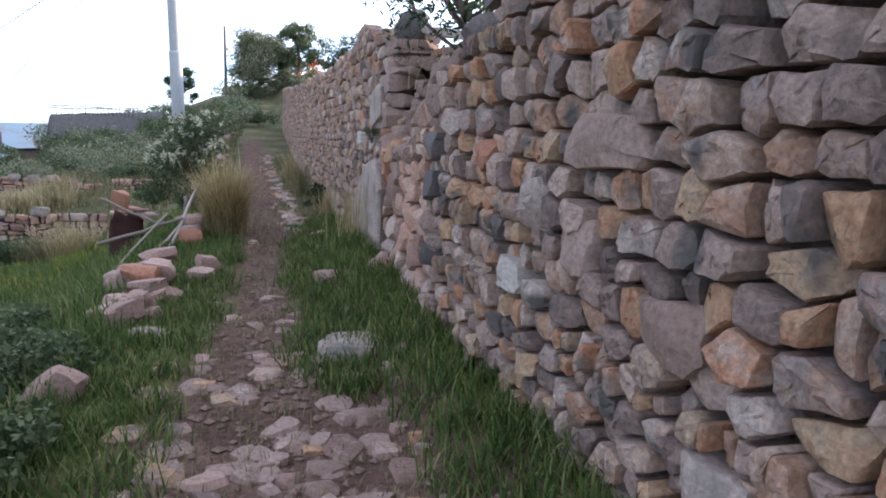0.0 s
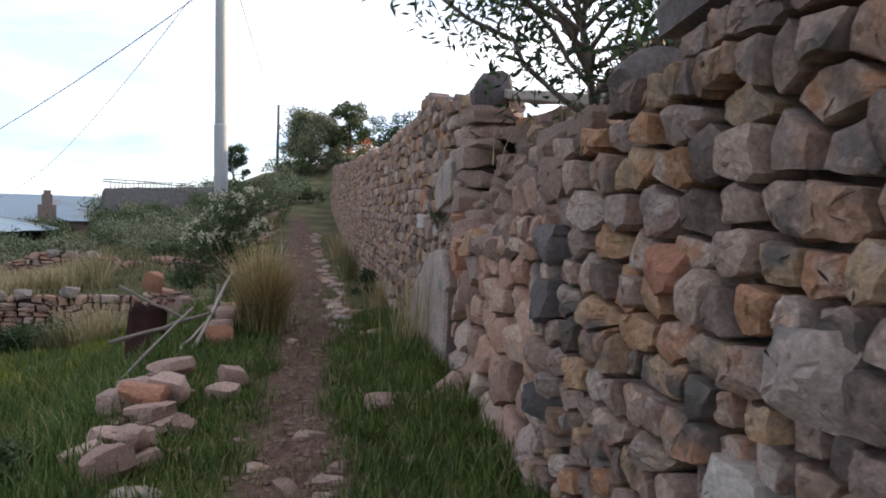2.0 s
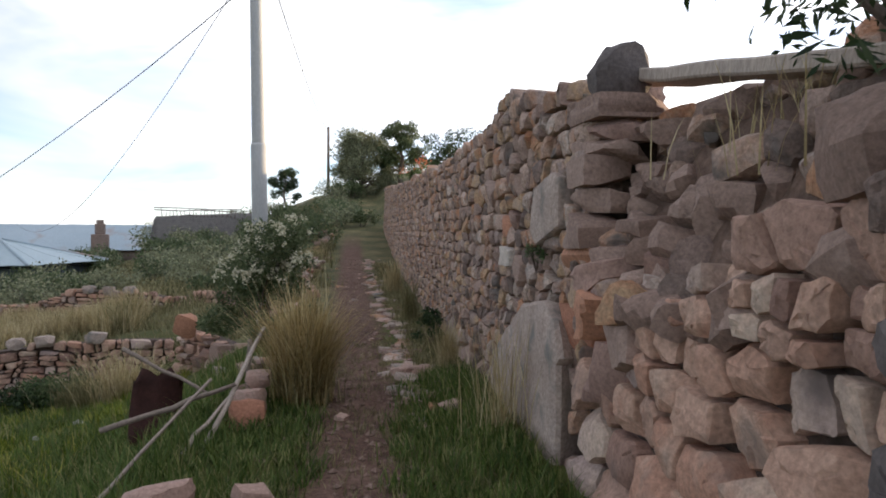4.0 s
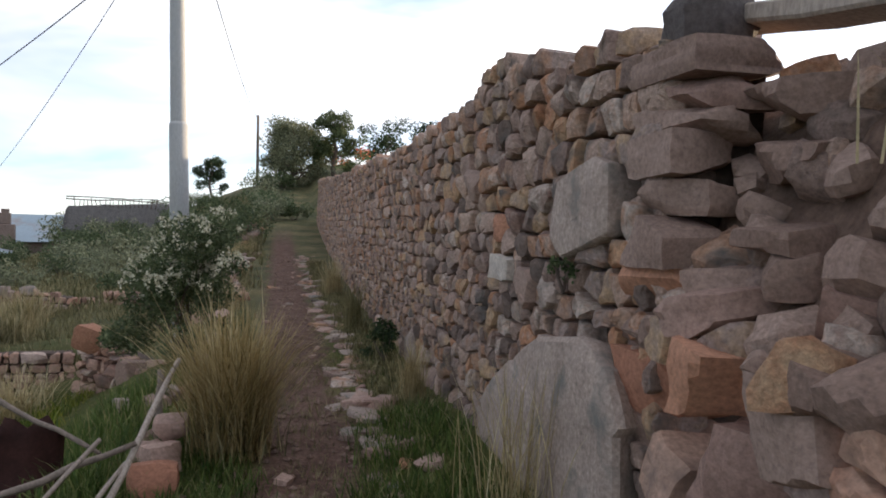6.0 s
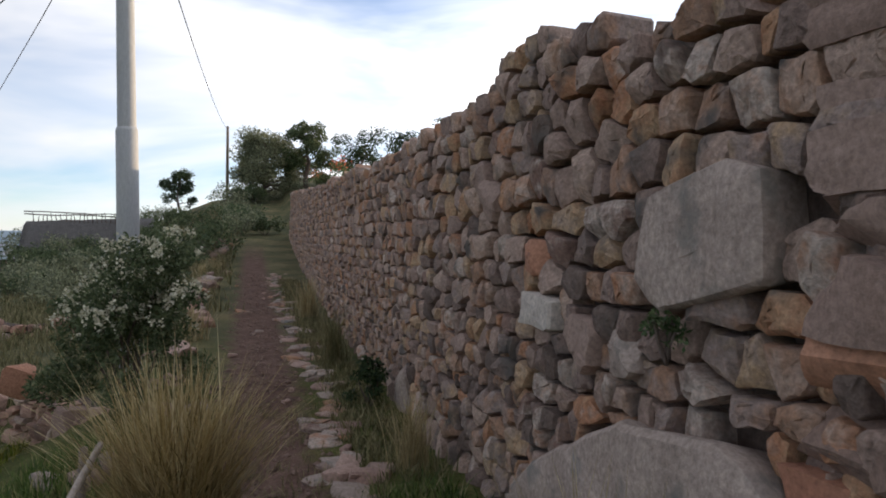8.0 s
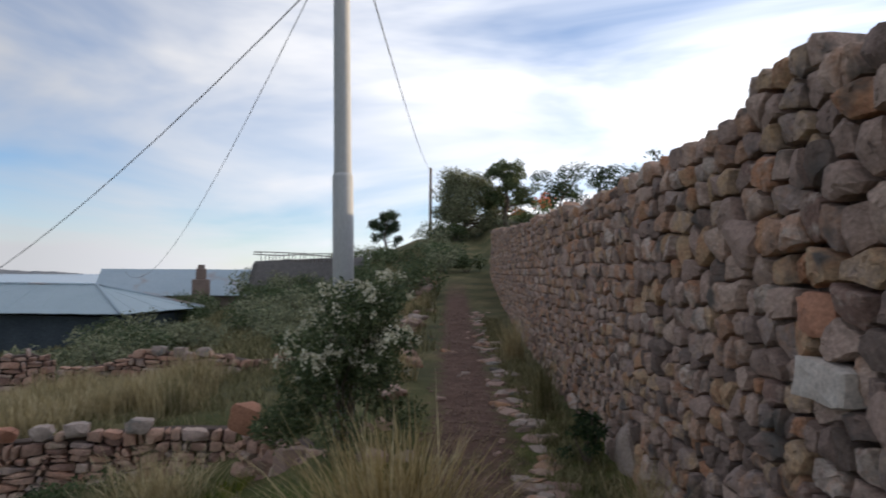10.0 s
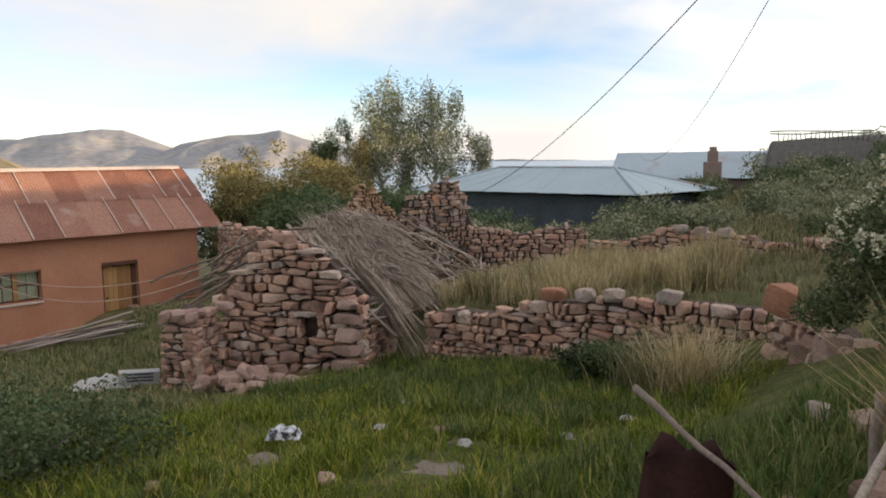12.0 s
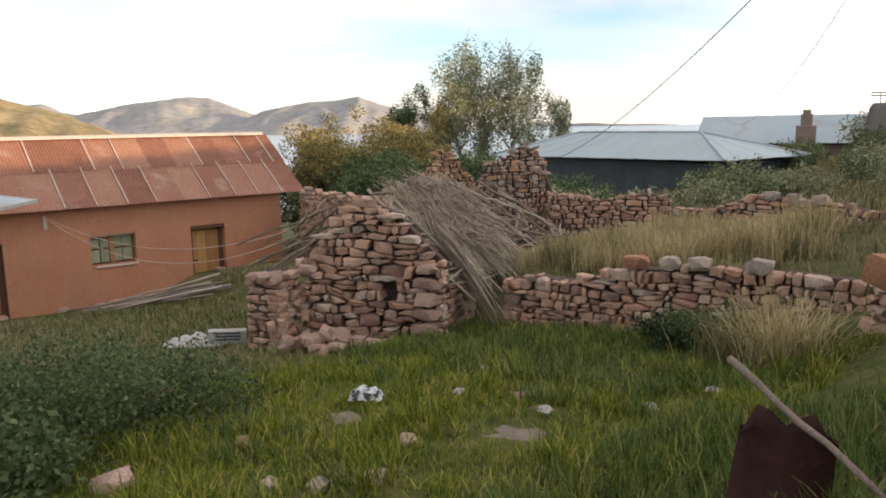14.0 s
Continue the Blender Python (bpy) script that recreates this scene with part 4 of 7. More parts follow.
# long stretch with the pale slabs
main_y0 = 8.32
stone_wall("wall_long", "long tall dry-stone wall of closely fitted pinkish-brown stones", (1.31, main_y0), (1.85, 46.0),
           lambda u: ground_z(1.2, main_y0 + u) - 0.03, lin((0, 2.62), (0.35, 2.72), (1.4, 2.86), (2.4, 3.12), (3.2, 3.13), (4.0, 3.01), (6.5, 2.96), (10, 3.1), (20, 3.4), (34, 4.1), (38, 4.3)), 0.138, 37, M_STONE, M_STONE_JOINED,
           parts=480, near=(0, 4.5), batter=0.03, rough=0.032, depth=0.24, joint=0.014, squash=1.3, core_inset=0.15,
           bigs=((1.4, 0.7, 2.4, 1.1, M_PALE, 0.10, "large pale grey boulder slab with a sloping top", ((0.10, 0.25), (0.16, 1.02), (0.30, 1.27), (0.56, 1.39), (1.2, 1.27), (1.75, 1.04), (2.50, 0.58), (2.60, 0.25))),
                 (0.8, 1.95, 0.7, 0.5, M_PALE, 0.06, "pale upright slab", ((0.46, 1.84), (0.50, 2.20), (0.84, 2.21), (1.15, 2.12), (1.20, 1.80), (0.98, 1.70))),
                 (2.27, 1.585, 0.46, 0.19, M_WHITE_STONE, 0.05, "whitish squared stone", ((2.04, 1.50), (2.03, 1.67), (2.46, 1.69), (2.52, 1.50))),
                 (6.0, 0.45, 0.6, 0.62, M_PALE, 0.04, "pale upright slab"), (2.40, 1.86, 0.36, 0.24, M_RED_STONE, 0.03, ""), (1.75, 1.5, 0.34, 0.3, M_BROWN_STONE, 0.04, ""), (1.35, 1.5, 0.3, 0.24, M_PALE, 0.03, ""), (3.3, 2.2, 0.5, 0.3, M_BROWN_STONE, 0.03, "")))
# squared end of the long wall: large blocks stacked one on another, facing the lane's near end
jamb = stone_wall("wall_jamb", "squared end of the long wall, of large brown blocks", (1.92, 8.44), (1.42, 8.44),
                  lambda u: 1.0, lambda u: 2.6, 0.17, 5, M_BROWN_STONE, M_STONE_JOINED, batter=0.0, rough=0.02, thick=0.4, pad=0.13, core_inset=0.16, coursed=True)
JR = random.Random(15)
for x, z, w, h, dp, turn, m_ in ((1.53, 2.555, 0.66, 0.13, 0.5, 3, M_BROWN_STONE), (1.47, 2.43, 0.46, 0.15, 0.42, -8, M_PINK_STONE), (1.44, 2.30, 0.42, 0.15, 0.46, 6, M_BROWN_STONE), (1.36, 2.165, 0.38, 0.16, 0.44, -4, M_BROWN_STONE), (1.35, 2.0, 0.36, 0.13, 0.4, 5, M_BROWN_STONE),
                          (1.37, 1.825, 0.48, 0.19, 0.5, -2, M_BROWN_STONE), (1.37, 1.65, 0.46, 0.15, 0.42, 4, M_RED_STONE), (1.40, 1.46, 0.5, 0.2, 0.5, -5, M_BROWN_STONE), (1.42, 1.22, 0.5, 0.26, 0.5, 3, M_RED_STONE), (1.42, 0.95, 0.52, 0.26, 0.5, -4, M_BROWN_STONE)):
    v, f = rock_data(JR, w * 0.88, dp, h * 1.12, 5, 0.09, 0.93)
    q = part("quoin", mesh_of("quoin", v, f, m_, True, 32), None, jamb)
    q.matrix_world = pose(x + 0.13, 8.2 + dp / 2, z, JR.uniform(-3, 3), JR.uniform(-4, 4), turn)
# fallen blocks stepped up against the jamb
for x, y, z, w, dp, h, rx, ry, rz, m_ in ((1.46, 7.98, 1.60, 0.54, 0.3, 0.15, 0, -10, -12, M_PINK_STONE), (1.43, 7.92, 1.37, 0.48, 0.42, 0.27, 4, -2, -6, M_RED_STONE), (1.50, 7.75, 1.06, 0.56, 0.5, 0.34, 0, 4, 8, M_PINK_STONE), (1.63, 7.85, 1.84, 0.42, 0.3, 0.15, 0, -3, 4, M_BROWN_STONE),
                                          (1.62, 7.45, 1.62, 0.36, 0.34, 0.26, 12, -20, 30, M_PINK_STONE), (1.34, 7.42, 1.30, 0.34, 0.36, 0.3, -10, 16, 20, M_BROWN_STONE), (1.75, 7.3, 1.86, 0.4, 0.36, 0.24, 8, 10, -25, M_BROWN_STONE), (1.72, 7.95, 2.12, 0.4, 0.32, 0.16, 5, -6, 12, M_BROWN_STONE), (1.78, 8.0, 2.36, 0.42, 0.34, 0.18, -5, 4, -10, M_BROWN_STONE)):
    rock("fallen_block", "large squared pinkish-brown block fallen against the wall end", (x, y, z), (w, dp, h), (rx, ry, rz), JR.random(), m_, "fallen blocks", 0.09, 0.9, 5)
rng0 = random.Random(77)
for q in ((1.60, 8.46, 2.79, 0.36, 0.36, 0.34, M_DARK_STONE), (1.75, 8.8, 2.69, 0.5, 0.46, 0.18, M_BROWN_STONE), (1.56, 9.1, 2.76, 0.36, 0.36, 0.16, M_STONE)):
    rock("top_stone", "loose boulder resting on top of the dry-stone wall", (q[0], q[1], q[2]), (q[4], q[3], q[5]), (rng0.uniform(-8, 8), rng0.uniform(-8, 8), rng0.uniform(-20, 20)), rng0.random(), q[6], "loose stones on the wall", n=4)
for q in ((1.25, 4.75, 2.2, 0.42, 0.3, 0.24, M_DARK_STONE), (1.3, 5.25, 2.1, 0.34, 0.3, 0.2, M_BROWN_STONE), (1.3, 4.2, 2.42, 0.5, 0.34, 0.22, M_DARK_STONE), (1.35, 5.75, 2.05, 0.3, 0.36, 0.3, M_BROWN_STONE), (1.3, 3.5, 2.62, 0.44, 0.3, 0.22, M_DARK_STONE)):
    rock("top_stone", "dark lichened boulder resting on the wall", (q[0], q[1], q[2]), (q[4], q[3], q[5]), (rng0.uniform(-8, 8), rng0.uniform(-8, 8), rng0.uniform(-20, 20)), rng0.random(), q[6], "loose stones on the wall", n=4)
# rubble bank behind the broken stretch
bv, bf = [], []
nb = 16
for j in range(nb + 1):
    for i in range(nb + 1):
        x, y = 1.32 + 1.9 * i / nb, 5.3 + 3.3 * j / nb
        z = 1.42 + 1.0 * smoothstep(0, 0.34, i / nb) + 0.36 * smoothstep(0.3, 1.0, i / nb) + 0.12 * noise.noise((x * 4, y * 4, 2)) + 0.25 * smoothstep(7.0, 5.6, y)
        bv.append((x, y, z))
for j in range(nb):
    for i in range(nb):
        bf.append((j * (nb + 1) + i, j * (nb + 1) + i + 1, (j + 1) * (nb + 1) + i + 1, (j + 1) * (nb + 1) + i))
tagged(new("rubble_bank", mesh_of("rubble_bank", bv, bf, M_RUBBLE_EARTH, True)), "bank of red earth fallen behind the broken wall", "earth bank", kind="structure")
for i in range(130):
    x, y = 1.30 + 0.9 * rng0.random() ** 1.4, rng0.uniform(5.7, 8.3)
    s = rng0.uniform(0.08, 0.28)
    z = 1.46 + 1.0 * smoothstep(0, 0.34, (x - 1.32) / 1.9) + 0.36 * smoothstep(0.3, 1.0, (x - 1.32) / 1.9) + 0.25 * smoothstep(7.0, 5.6, y)
    rock("rubble_stone", "loose stone in the earth bank", (x, y, z), (s, s * rng0.uniform(0.8, 1.4), s * 0.8), (rng0.uniform(-30, 30), rng0.uniform(-30, 30), rng0.uniform(0, 180)), rng0.random(), rng0.choice((M_STONE, M_BROWN_STONE, M_STONE)), "bank rubble")
plank = thing("plank", "weathered grey plank laid across the gap in the wall", "plank")
bm = box_bm(-0.10, -1.3, -0.04, 0.10, 1.3, 0.04, 0.012)
bmesh.ops.subdivide_edges(bm, edges=[e for e in bm.edges if e.calc_length() > 1], cuts=8)
for q in bm.verts:
    q.co += Vector((0.012 * noise.noise(q.co * 3), 0, 0.02 * noise.noise(q.co * 2 + Vector((5, 0, 0)))))
bmesh.ops.transform(bm, matrix=pose(1.82, 7.3, 2.57, 9.5, 6, 3.5), verts=bm.verts)
part("board", bm, M_WOOD_GREY, plank)

# ---------------------------------------------------------------- low walls, ruin and gables beside the yard
def gz_line(p0, p1, drop=0.04):
    L = math.hypot(p1[0] - p0[0], p1[1] - p0[1])
    return lambda u: ground_z(p0[0] + (p1[0] - p0[0]) * u / L, p0[1] + (p1[1] - p0[1]) * u / L) - drop


def low_wall(name, label, p0, p1, top, size, seed, mat=None, joined=None, **kw):
    return stone_wall(name, label, p0, p1, gz_line(p0, p1), top, size, seed, mat or M_WARM, joined or M_WARM_JOINED, face=-1, **kw)


low_wall("wall_yard", "low dry-stone yard wall of reddish-tan stones with capstones", (-8.3, 16.75), (-3.1, 17.65),
         lin((0, -0.62), (0.5, -0.5), (1.2, -0.55), (2.0, -0.25), (3.2, -0.14), (4.4, -0.08), (5.3, -0.1)), 0.125, 41, squash=1.8, slab=1.25, coursed=True, batter=0.04, rough=0.04, joint=0.005, core_inset=0.18,
         bigs=((2.25, -0.16, 0.5, 0.2, M_RED_STONE, 0.06, "flat red capstone"), (2.75, -0.12, 0.3, 0.22, M_PALE, 0.05, "pale capstone"), (3.2, -0.1, 0.32, 0.26, M_PALE, 0.06, "pale capstone"), (4.0, -0.06, 0.42, 0.22, M_PALE, 0.06, "pale capstone")))
low_wall("wall_yard_low", "sunken end of the yard wall beside the lane", (-3.05, 17.35), (-1.22, 14.9), lin((0, 0.02), (0.6, 0.12), (1.3, 0.06), (1.9, 0.0), (2.5, 0.12), (3.06, 0.1)), 0.15, 43, rough=0.06, joint=0.006, coursed=True, slab=1.2,
         bigs=((1.72, -0.22, 0.36, 0.5, M_BROWN_STONE, 0.12, "leaning grey-brown boulder", ((1.66, -0.5), (1.50, -0.12), (1.56, 0.04), (1.76, 0.02), (1.98, -0.44))),))
rock("boulder", "large tilted orange-brown boulder on the yard wall", (-2.66, 16.45, 0.27), (0.46, 0.36, 0.36), (8, 24, 15), 5.5, M_RED_STONE, n=4)
low_wall("wall_back", "low dry-stone field wall with pale capstones", (-11.2, 22.0), (-8.7, 23.5), lin((0, 0.25), (1.2, 0.1), (2.4, 0.3), (2.9, 0.1)), 0.13, 47, parts=120, coursed=True, rough=0.04, joint=0.006, slab=1.1)
low_wall("wall_back_far", "low dry-stone field wall running up to the lane", (-8.7, 23.5), (-1.6, 23.2), lin((0, -0.1), (1.0, 0.05), (1.9, 0.34), (3.4, 0.3), (4.2, 0.16), (5.2, 0.28), (7.1, 0.25)), 0.13, 48, parts=200, coursed=True, rough=0.04, joint=0.006, slab=1.1,
         bigs=((2.2, 0.3, 0.34, 0.26, M_PALE, 0.05, "pale capstone"), (2.7, 0.28, 0.3, 0.26, M_PALE, 0.05, "pale capstone"), (3.2, 0.3, 0.36, 0.22, M_PALE, 0.05, "pale capstone")))

# the roofless hut: front gable with a small niche
ruin_a, ruin_b = (-12.25, 14.18), (-8.78, 15.88)
ruin = stone_wall("wall_ruin_front", "ruined hut gable of reddish dry stone with a small niche", ruin_a, ruin_b, lambda u: -1.95 + 0.09 * u - 0.1,
                  lin((0, -3.2), (1.08, -3.2), (1.12, -0.40), (1.3, -0.30), (1.58, 0.0), (1.9, 0.42), (2.2, 0.68), (2.62, 0.72), (3.0, 0.48), (3.4, 0.06), (3.86, -0.34)), 0.165, 53, M_WARM, M_WARM_JOINED, face=-1, batter=0.02, rough=0.045, joint=0.005, slab=1.05, holes=((2.88, -0.78, 0.11, 0.12),), core_inset=0.3, coursed=True,
                  bigs=((3.55, -0.42, 0.46, 0.2, M_PINK_STONE, 0.06, ""), (3.56, -0.66, 0.54, 0.2, M_PINK_STONE, 0.08, ""), (3.56, -0.92, 0.5, 0.24, M_PINK_STONE, 0.08, ""), (3.54, -1.18, 0.56, 0.22, M_PINK_STONE, 0.08, ""), (3.5, -1.44, 0.6, 0.22, M_PINK_STONE, 0.08, ""),
                        (2.82, -0.61, 0.46, 0.09, M_PALE, 0.09, "flat lintel stone over the niche"), (1.36, -0.52, 0.42, 0.2, M_PINK_STONE, 0.07, "")))
# short wing wall coming forward from the gable
RU = Vector((ruin_b[0] - ruin_a[0], ruin_b[1] - ruin_a[1], 0)).normalized()
RN = Vector((RU.y, -RU.x, 0))


def ruin_at(u, d):
    q = Vector((*ruin_a, 0)) + RU * u + RN * d
    return (q.x, q.y)


stone_wall("wall_ruin_wing", "broken wing wall of the ruined hut topped with pale loose stones", ruin_at(0.56, 0.72), ruin_at(1.26, 0.72), lambda u: -1.95, lin((0, -0.74), (0.3, -0.62), (0.7, -0.66)), 0.16, 54, M_WARM, M_WARM_JOINED, face=-1, batter=0.02, rough=0.05, joint=0.005, slab=1.2, thick=0.6, core_inset=0.2, pad=0.12, coursed=True)
stone_wall("wall_ruin_wing_side", "inner side of the ruined hut's wing wall", ruin_at(1.24, 0.70), ruin_at(1.24, -0.06), lambda u: -1.95, lin((0, -0.7), (0.4, -0.62), (0.76, -0.4)), 0.135, 55, M_WARM, M_WARM_JOINED, face=-1, batter=0.02, rough=0.04, joint=0.005, thick=0.6, core_inset=0.2, pad=0.05, coursed=True)
WR = random.Random(58)
for k in range(7):
    x, y = ruin_at(0.66 + 0.1 * k * 0.8, 0.62 - 0.16 * (k % 3))
    rock("top_stone", "pale loose stone on the broken wing wall", (x, y, -0.62 + WR.uniform(0, 0.06)), (WR.uniform(0.22, 0.34), 0.24, WR.uniform(0.12, 0.18)), (WR.uniform(-10, 10), WR.uniform(-14, 14), WR.uniform(0, 90)), WR.random(), M_PINK_STONE, "loose stones on the wing wall", 0.1, 0.75)
low_wall("wall_ruin_side", "low side wall of the ruined hut under the sagging roof", (-8.80, 15.92), (-9.9, 18.4), lin((0, -0.75), (1.5, -0.85), (2.7, -0.8)), 0.15, 57, coursed=True, rough=0.03)
stone_wall("wall_ruin_rear", "rear gable of the ruined hut, a stepped stone peak", (-13.6, 21.2), (-10.7, 23.0), lambda u: -0.95,
           lin((0, 0.1), (0.6, 0.35), (0.9, 0.98), (1.3, 1.08), (1.6, 1.36), (1.85, 1.46), (2.1, 1.34), (2.36, 0.92), (2.46, 0.25), (3.4, 0.05)), 0.13, 59, M_STONE, M_STONE_JOINED, face=-1, parts=180, rough=0.04, joint=0.005, coursed=True)
stone_wall("wall_gable", "orange-tan triangular stone gable of another ruin", (-15.75, 20.55), (-13.35, 22.8), lambda u: -1.4,
           lin((0, -0.9), (0.85, 0.0), (1.15, 0.5), (1.42, 0.9), (1.68, 1.34), (1.88, 1.36), (2.2, 0.92), (2.72, 0.36), (3.3, -0.4)), 0.13, 61, M_ORANGE, M_ORANGE, face=-1, parts=200, rough=0.04, joint=0.005, coursed=True)
stone_wall("wall_dark", "shaded dry-stone wall between the house and the ruin", (-21.5, 21.9), (-14.2, 20.2), lambda u: -2.9 + 0.12 * u,
           lin((0, -0.1), (2.0, -0.12), (4.5, -0.02), (7.7, 0.1)), 0.17, 67, M_WARM, M_WARM_JOINED, face=-1, parts=200, rough=0.04, joint=0.006, coursed=True)
rubs = random.Random(5)
for i in range(34):
    x, y = ruin_at(2.0 + rubs.gauss(0, 0.36), 0.72 + rubs.gauss(0, 0.2))
    s = rubs.uniform(0.22, 0.42)
    rock("rubble_stone", "tumbled pinkish stone heaped at the ruin's foot", (x, y, ground_z(x, y) + 0.02 + 0.24 * max(0, 1 - abs(x + 10.1)) * rubs.random()), (s, s * 0.8, s * 0.55), (rubs.uniform(-25, 25), rubs.uniform(-25, 25), rubs.uniform(0, 180)), rubs.random(), M_PINK_STONE, "rubble heap", 0.1, 0.75)

# sagging roof of poles and straw
roof = thing("thatched_roof", "collapsing hut roof of crooked poles and grey straw", "roof")
rr = random.Random(8)
RA, RB = Vector((-10.25, 15.65, 0.72)), Vector((-12.75, 21.7, 0.42))
EA, EB = Vector((-8.85, 16.25, -0.78)), Vector((-10.0, 21.5, -0.95))


def roof_at(s, t):
    p = RA.lerp(RB, s).lerp(EA.lerp(EB, s), t)
    return p + Vector((0, 0, -0.16 * math.sin(math.pi * t) - 0.10 * math.sin(math.pi * s)))


for i in range(11):
    s = i / 10
    v, f = tube_data(*wobbly(roof_at(s, -0.05) + Vector((0, 0, 0.02)), roof_at(min(1, max(0, s + rr.uniform(-0.03, 0.03))), 1.12 + rr.uniform(-0.1, 0.1)), 5, 0.05, rr, 0.032, 0.02), 6)
    part("rafter", mesh_of("rafter", v, f, M_WOOD_POLE, True), None, roof)
for i in range(9):
    t = 0.02 + i / 8.3
    pts, rad = [], []
    a, b = rr.uniform(-0.06, 0.02), rr.uniform(0.94, 1.10)
    for k in range(9):
        pts.append(roof_at(a + (b - a) * k / 8, t + rr.uniform(-0.02, 0.02)) + Vector((0, 0, 0.045 + rr.uniform(-0.015, 0.02))))
        rad.append(0.024 * rr.uniform(0.7, 1.2))
    v, f = tube_data(pts, rad, 6)
    part("batten", mesh_of("batten", v, f, M_WOOD_POLE, True), None, roof)
# straw: a thick mat over the middle, combed downhill, hanging past the eave
rn = np.random.default_rng(12)
NS = 15000
ss, tt = rn.uniform(0.06, 0.68, NS), rn.uniform(-0.04, 0.86, NS)
ragged = rn.normal(0, 0.035, NS)
keepm = (tt < 0.80 - 0.30 * np.abs(ss - 0.36) + ragged) & (ss > 0.10 + 0.12 * tt + ragged) & (ss < 0.58 + 0.08 * np.sin(tt * 7) - 0.04 * tt + ragged)
ss, tt = ss[keepm], tt[keepm]
NS = len(ss)
RA_, RB_, EA_, EB_ = (np.array(q) for q in (RA, RB, EA, EB))


def roof_np(s, t):
    r = RA_ + (RB_ - RA_) * s[:, None]
    e = EA_ + (EB_ - EA_) * s[:, None]
    p = r + (e - r) * t[:, None]
    p[:, 2] += -0.16 * np.sin(np.pi * np.clip(t, 0, 1)) - 0.10 * np.sin(np.pi * np.clip(s, 0, 1))
    return p


lift = 0.05 + 0.34 * rn.random(NS) ** 0.7 * np.sin(np.pi * np.clip((ss - 0.05) / 0.72, 0, 1))
stalk, swing = rn.uniform(0.25, 0.85, NS), rn.normal(0.1, 1.05, NS)
lenT, slew = stalk * np.cos(swing) / 2.1, stalk * np.sin(swing) / 6.3
vs = np.zeros((NS, 7, 3))
side = np.array(((RB - RA).normalized()))
wid = rn.uniform(0.005, 0.012, NS)[:, None]
for k, q in enumerate((0.0, 0.45, 0.8)):
    p = roof_np(ss + slew * q, tt + lenT * q)
    p[:, 2] += lift * (1 - 0.3 * q) + 0.035 * rn.normal(size=NS)
    vs[:, 2 * k] = p - side * wid
    vs[:, 2 * k + 1] = p + side * wid
p = roof_np(ss + slew, tt + lenT)
p[:, 2] += lift * 0.55 - 0.12 * np.maximum(0, tt + lenT - 0.95)
vs[:, 6] = p
strawo = part("straw_mat", ribbon_mesh("straw_mat", vs, M_STRAW_GREY), None, roof, "matted grey straw thatch")
strawo["kind"] = "stuff"
mv, mf = [], []
for j in range(13):
    for i in range(15):
        s, t = 0.17 + 0.36 * i / 14, 0.02 + 0.74 * j / 12
        q = roof_at(s * (1 - 0.1 * t) + 0.05 * t, t) + Vector((0, 0, 0.03 + 0.06 * math.sin(math.pi * i / 14)))
        mv.append(q + Vector((0, 0, 0.03 * noise.noise(q * 3))))
for j in range(12):
    for i in range(14):
        mf.append((j * 15 + i, j * 15 + i + 1, (j + 1) * 15 + i + 1, (j + 1) * 15 + i))
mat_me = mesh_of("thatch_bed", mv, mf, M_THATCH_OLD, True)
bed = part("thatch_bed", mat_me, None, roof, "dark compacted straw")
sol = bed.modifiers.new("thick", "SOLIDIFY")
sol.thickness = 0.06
for i in range(230):
    s0, t0 = rr.uniform(0.16, 0.60), rr.uniform(0.0, 0.72)
    up = 0.26 + 0.16 * math.sin(math.pi * min(1, (s0 - 0.05) / 0.72))
    a = roof_at(s0, t0) + Vector((0, 0, up))
    b = roof_at(s0 + rr.gauss(0.02, 0.09), t0 + rr.uniform(-0.1, 0.32)) + Vector((0, 0, up + rr.uniform(-0.12, 0.06)))
    part("twig", stick_mesh(a, b, 0.012, 0.006, rr, M_WOOD_GREY if i % 3 == 0 else M_WOOD_POLE, 0.03, 3, 4), None, roof)
for i in range(22):
    s0 = rr.uniform(0.62, 0.98)
    a = roof_at(s0, rr.uniform(0.0, 0.9)) + Vector((0, 0, 0.09 + rr.uniform(0, 0.12)))
    b = roof_at(s0 + rr.uniform(0.08, 0.3), rr.uniform(0.2, 1.2)) + Vector((0, 0, 0.10 + rr.uniform(-0.05, 0.2)))
    part("loose_pole", stick_mesh(a, b, 0.03, 0.016, rr, M_WOOD_GREY, 0.05, 5, 5), None, roof)
for i in range(26):
    t0 = rr.uniform(0.0, 0.95)
    a = roof_at(rr.uniform(-0.05, 0.0), t0) + Vector((0, 0, 0.08))
    b = roof_at(rr.uniform(0.08, 0.2), t0 + rr.uniform(-0.05, 0.2)) + Vector((0, 0, 0.12 + rr.uniform(0, 0.1)))
    part("loose_pole", stick_mesh(a, b, 0.022, 0.012, rr, M_WOOD_GREY, 0.04, 4, 5), None, roof)
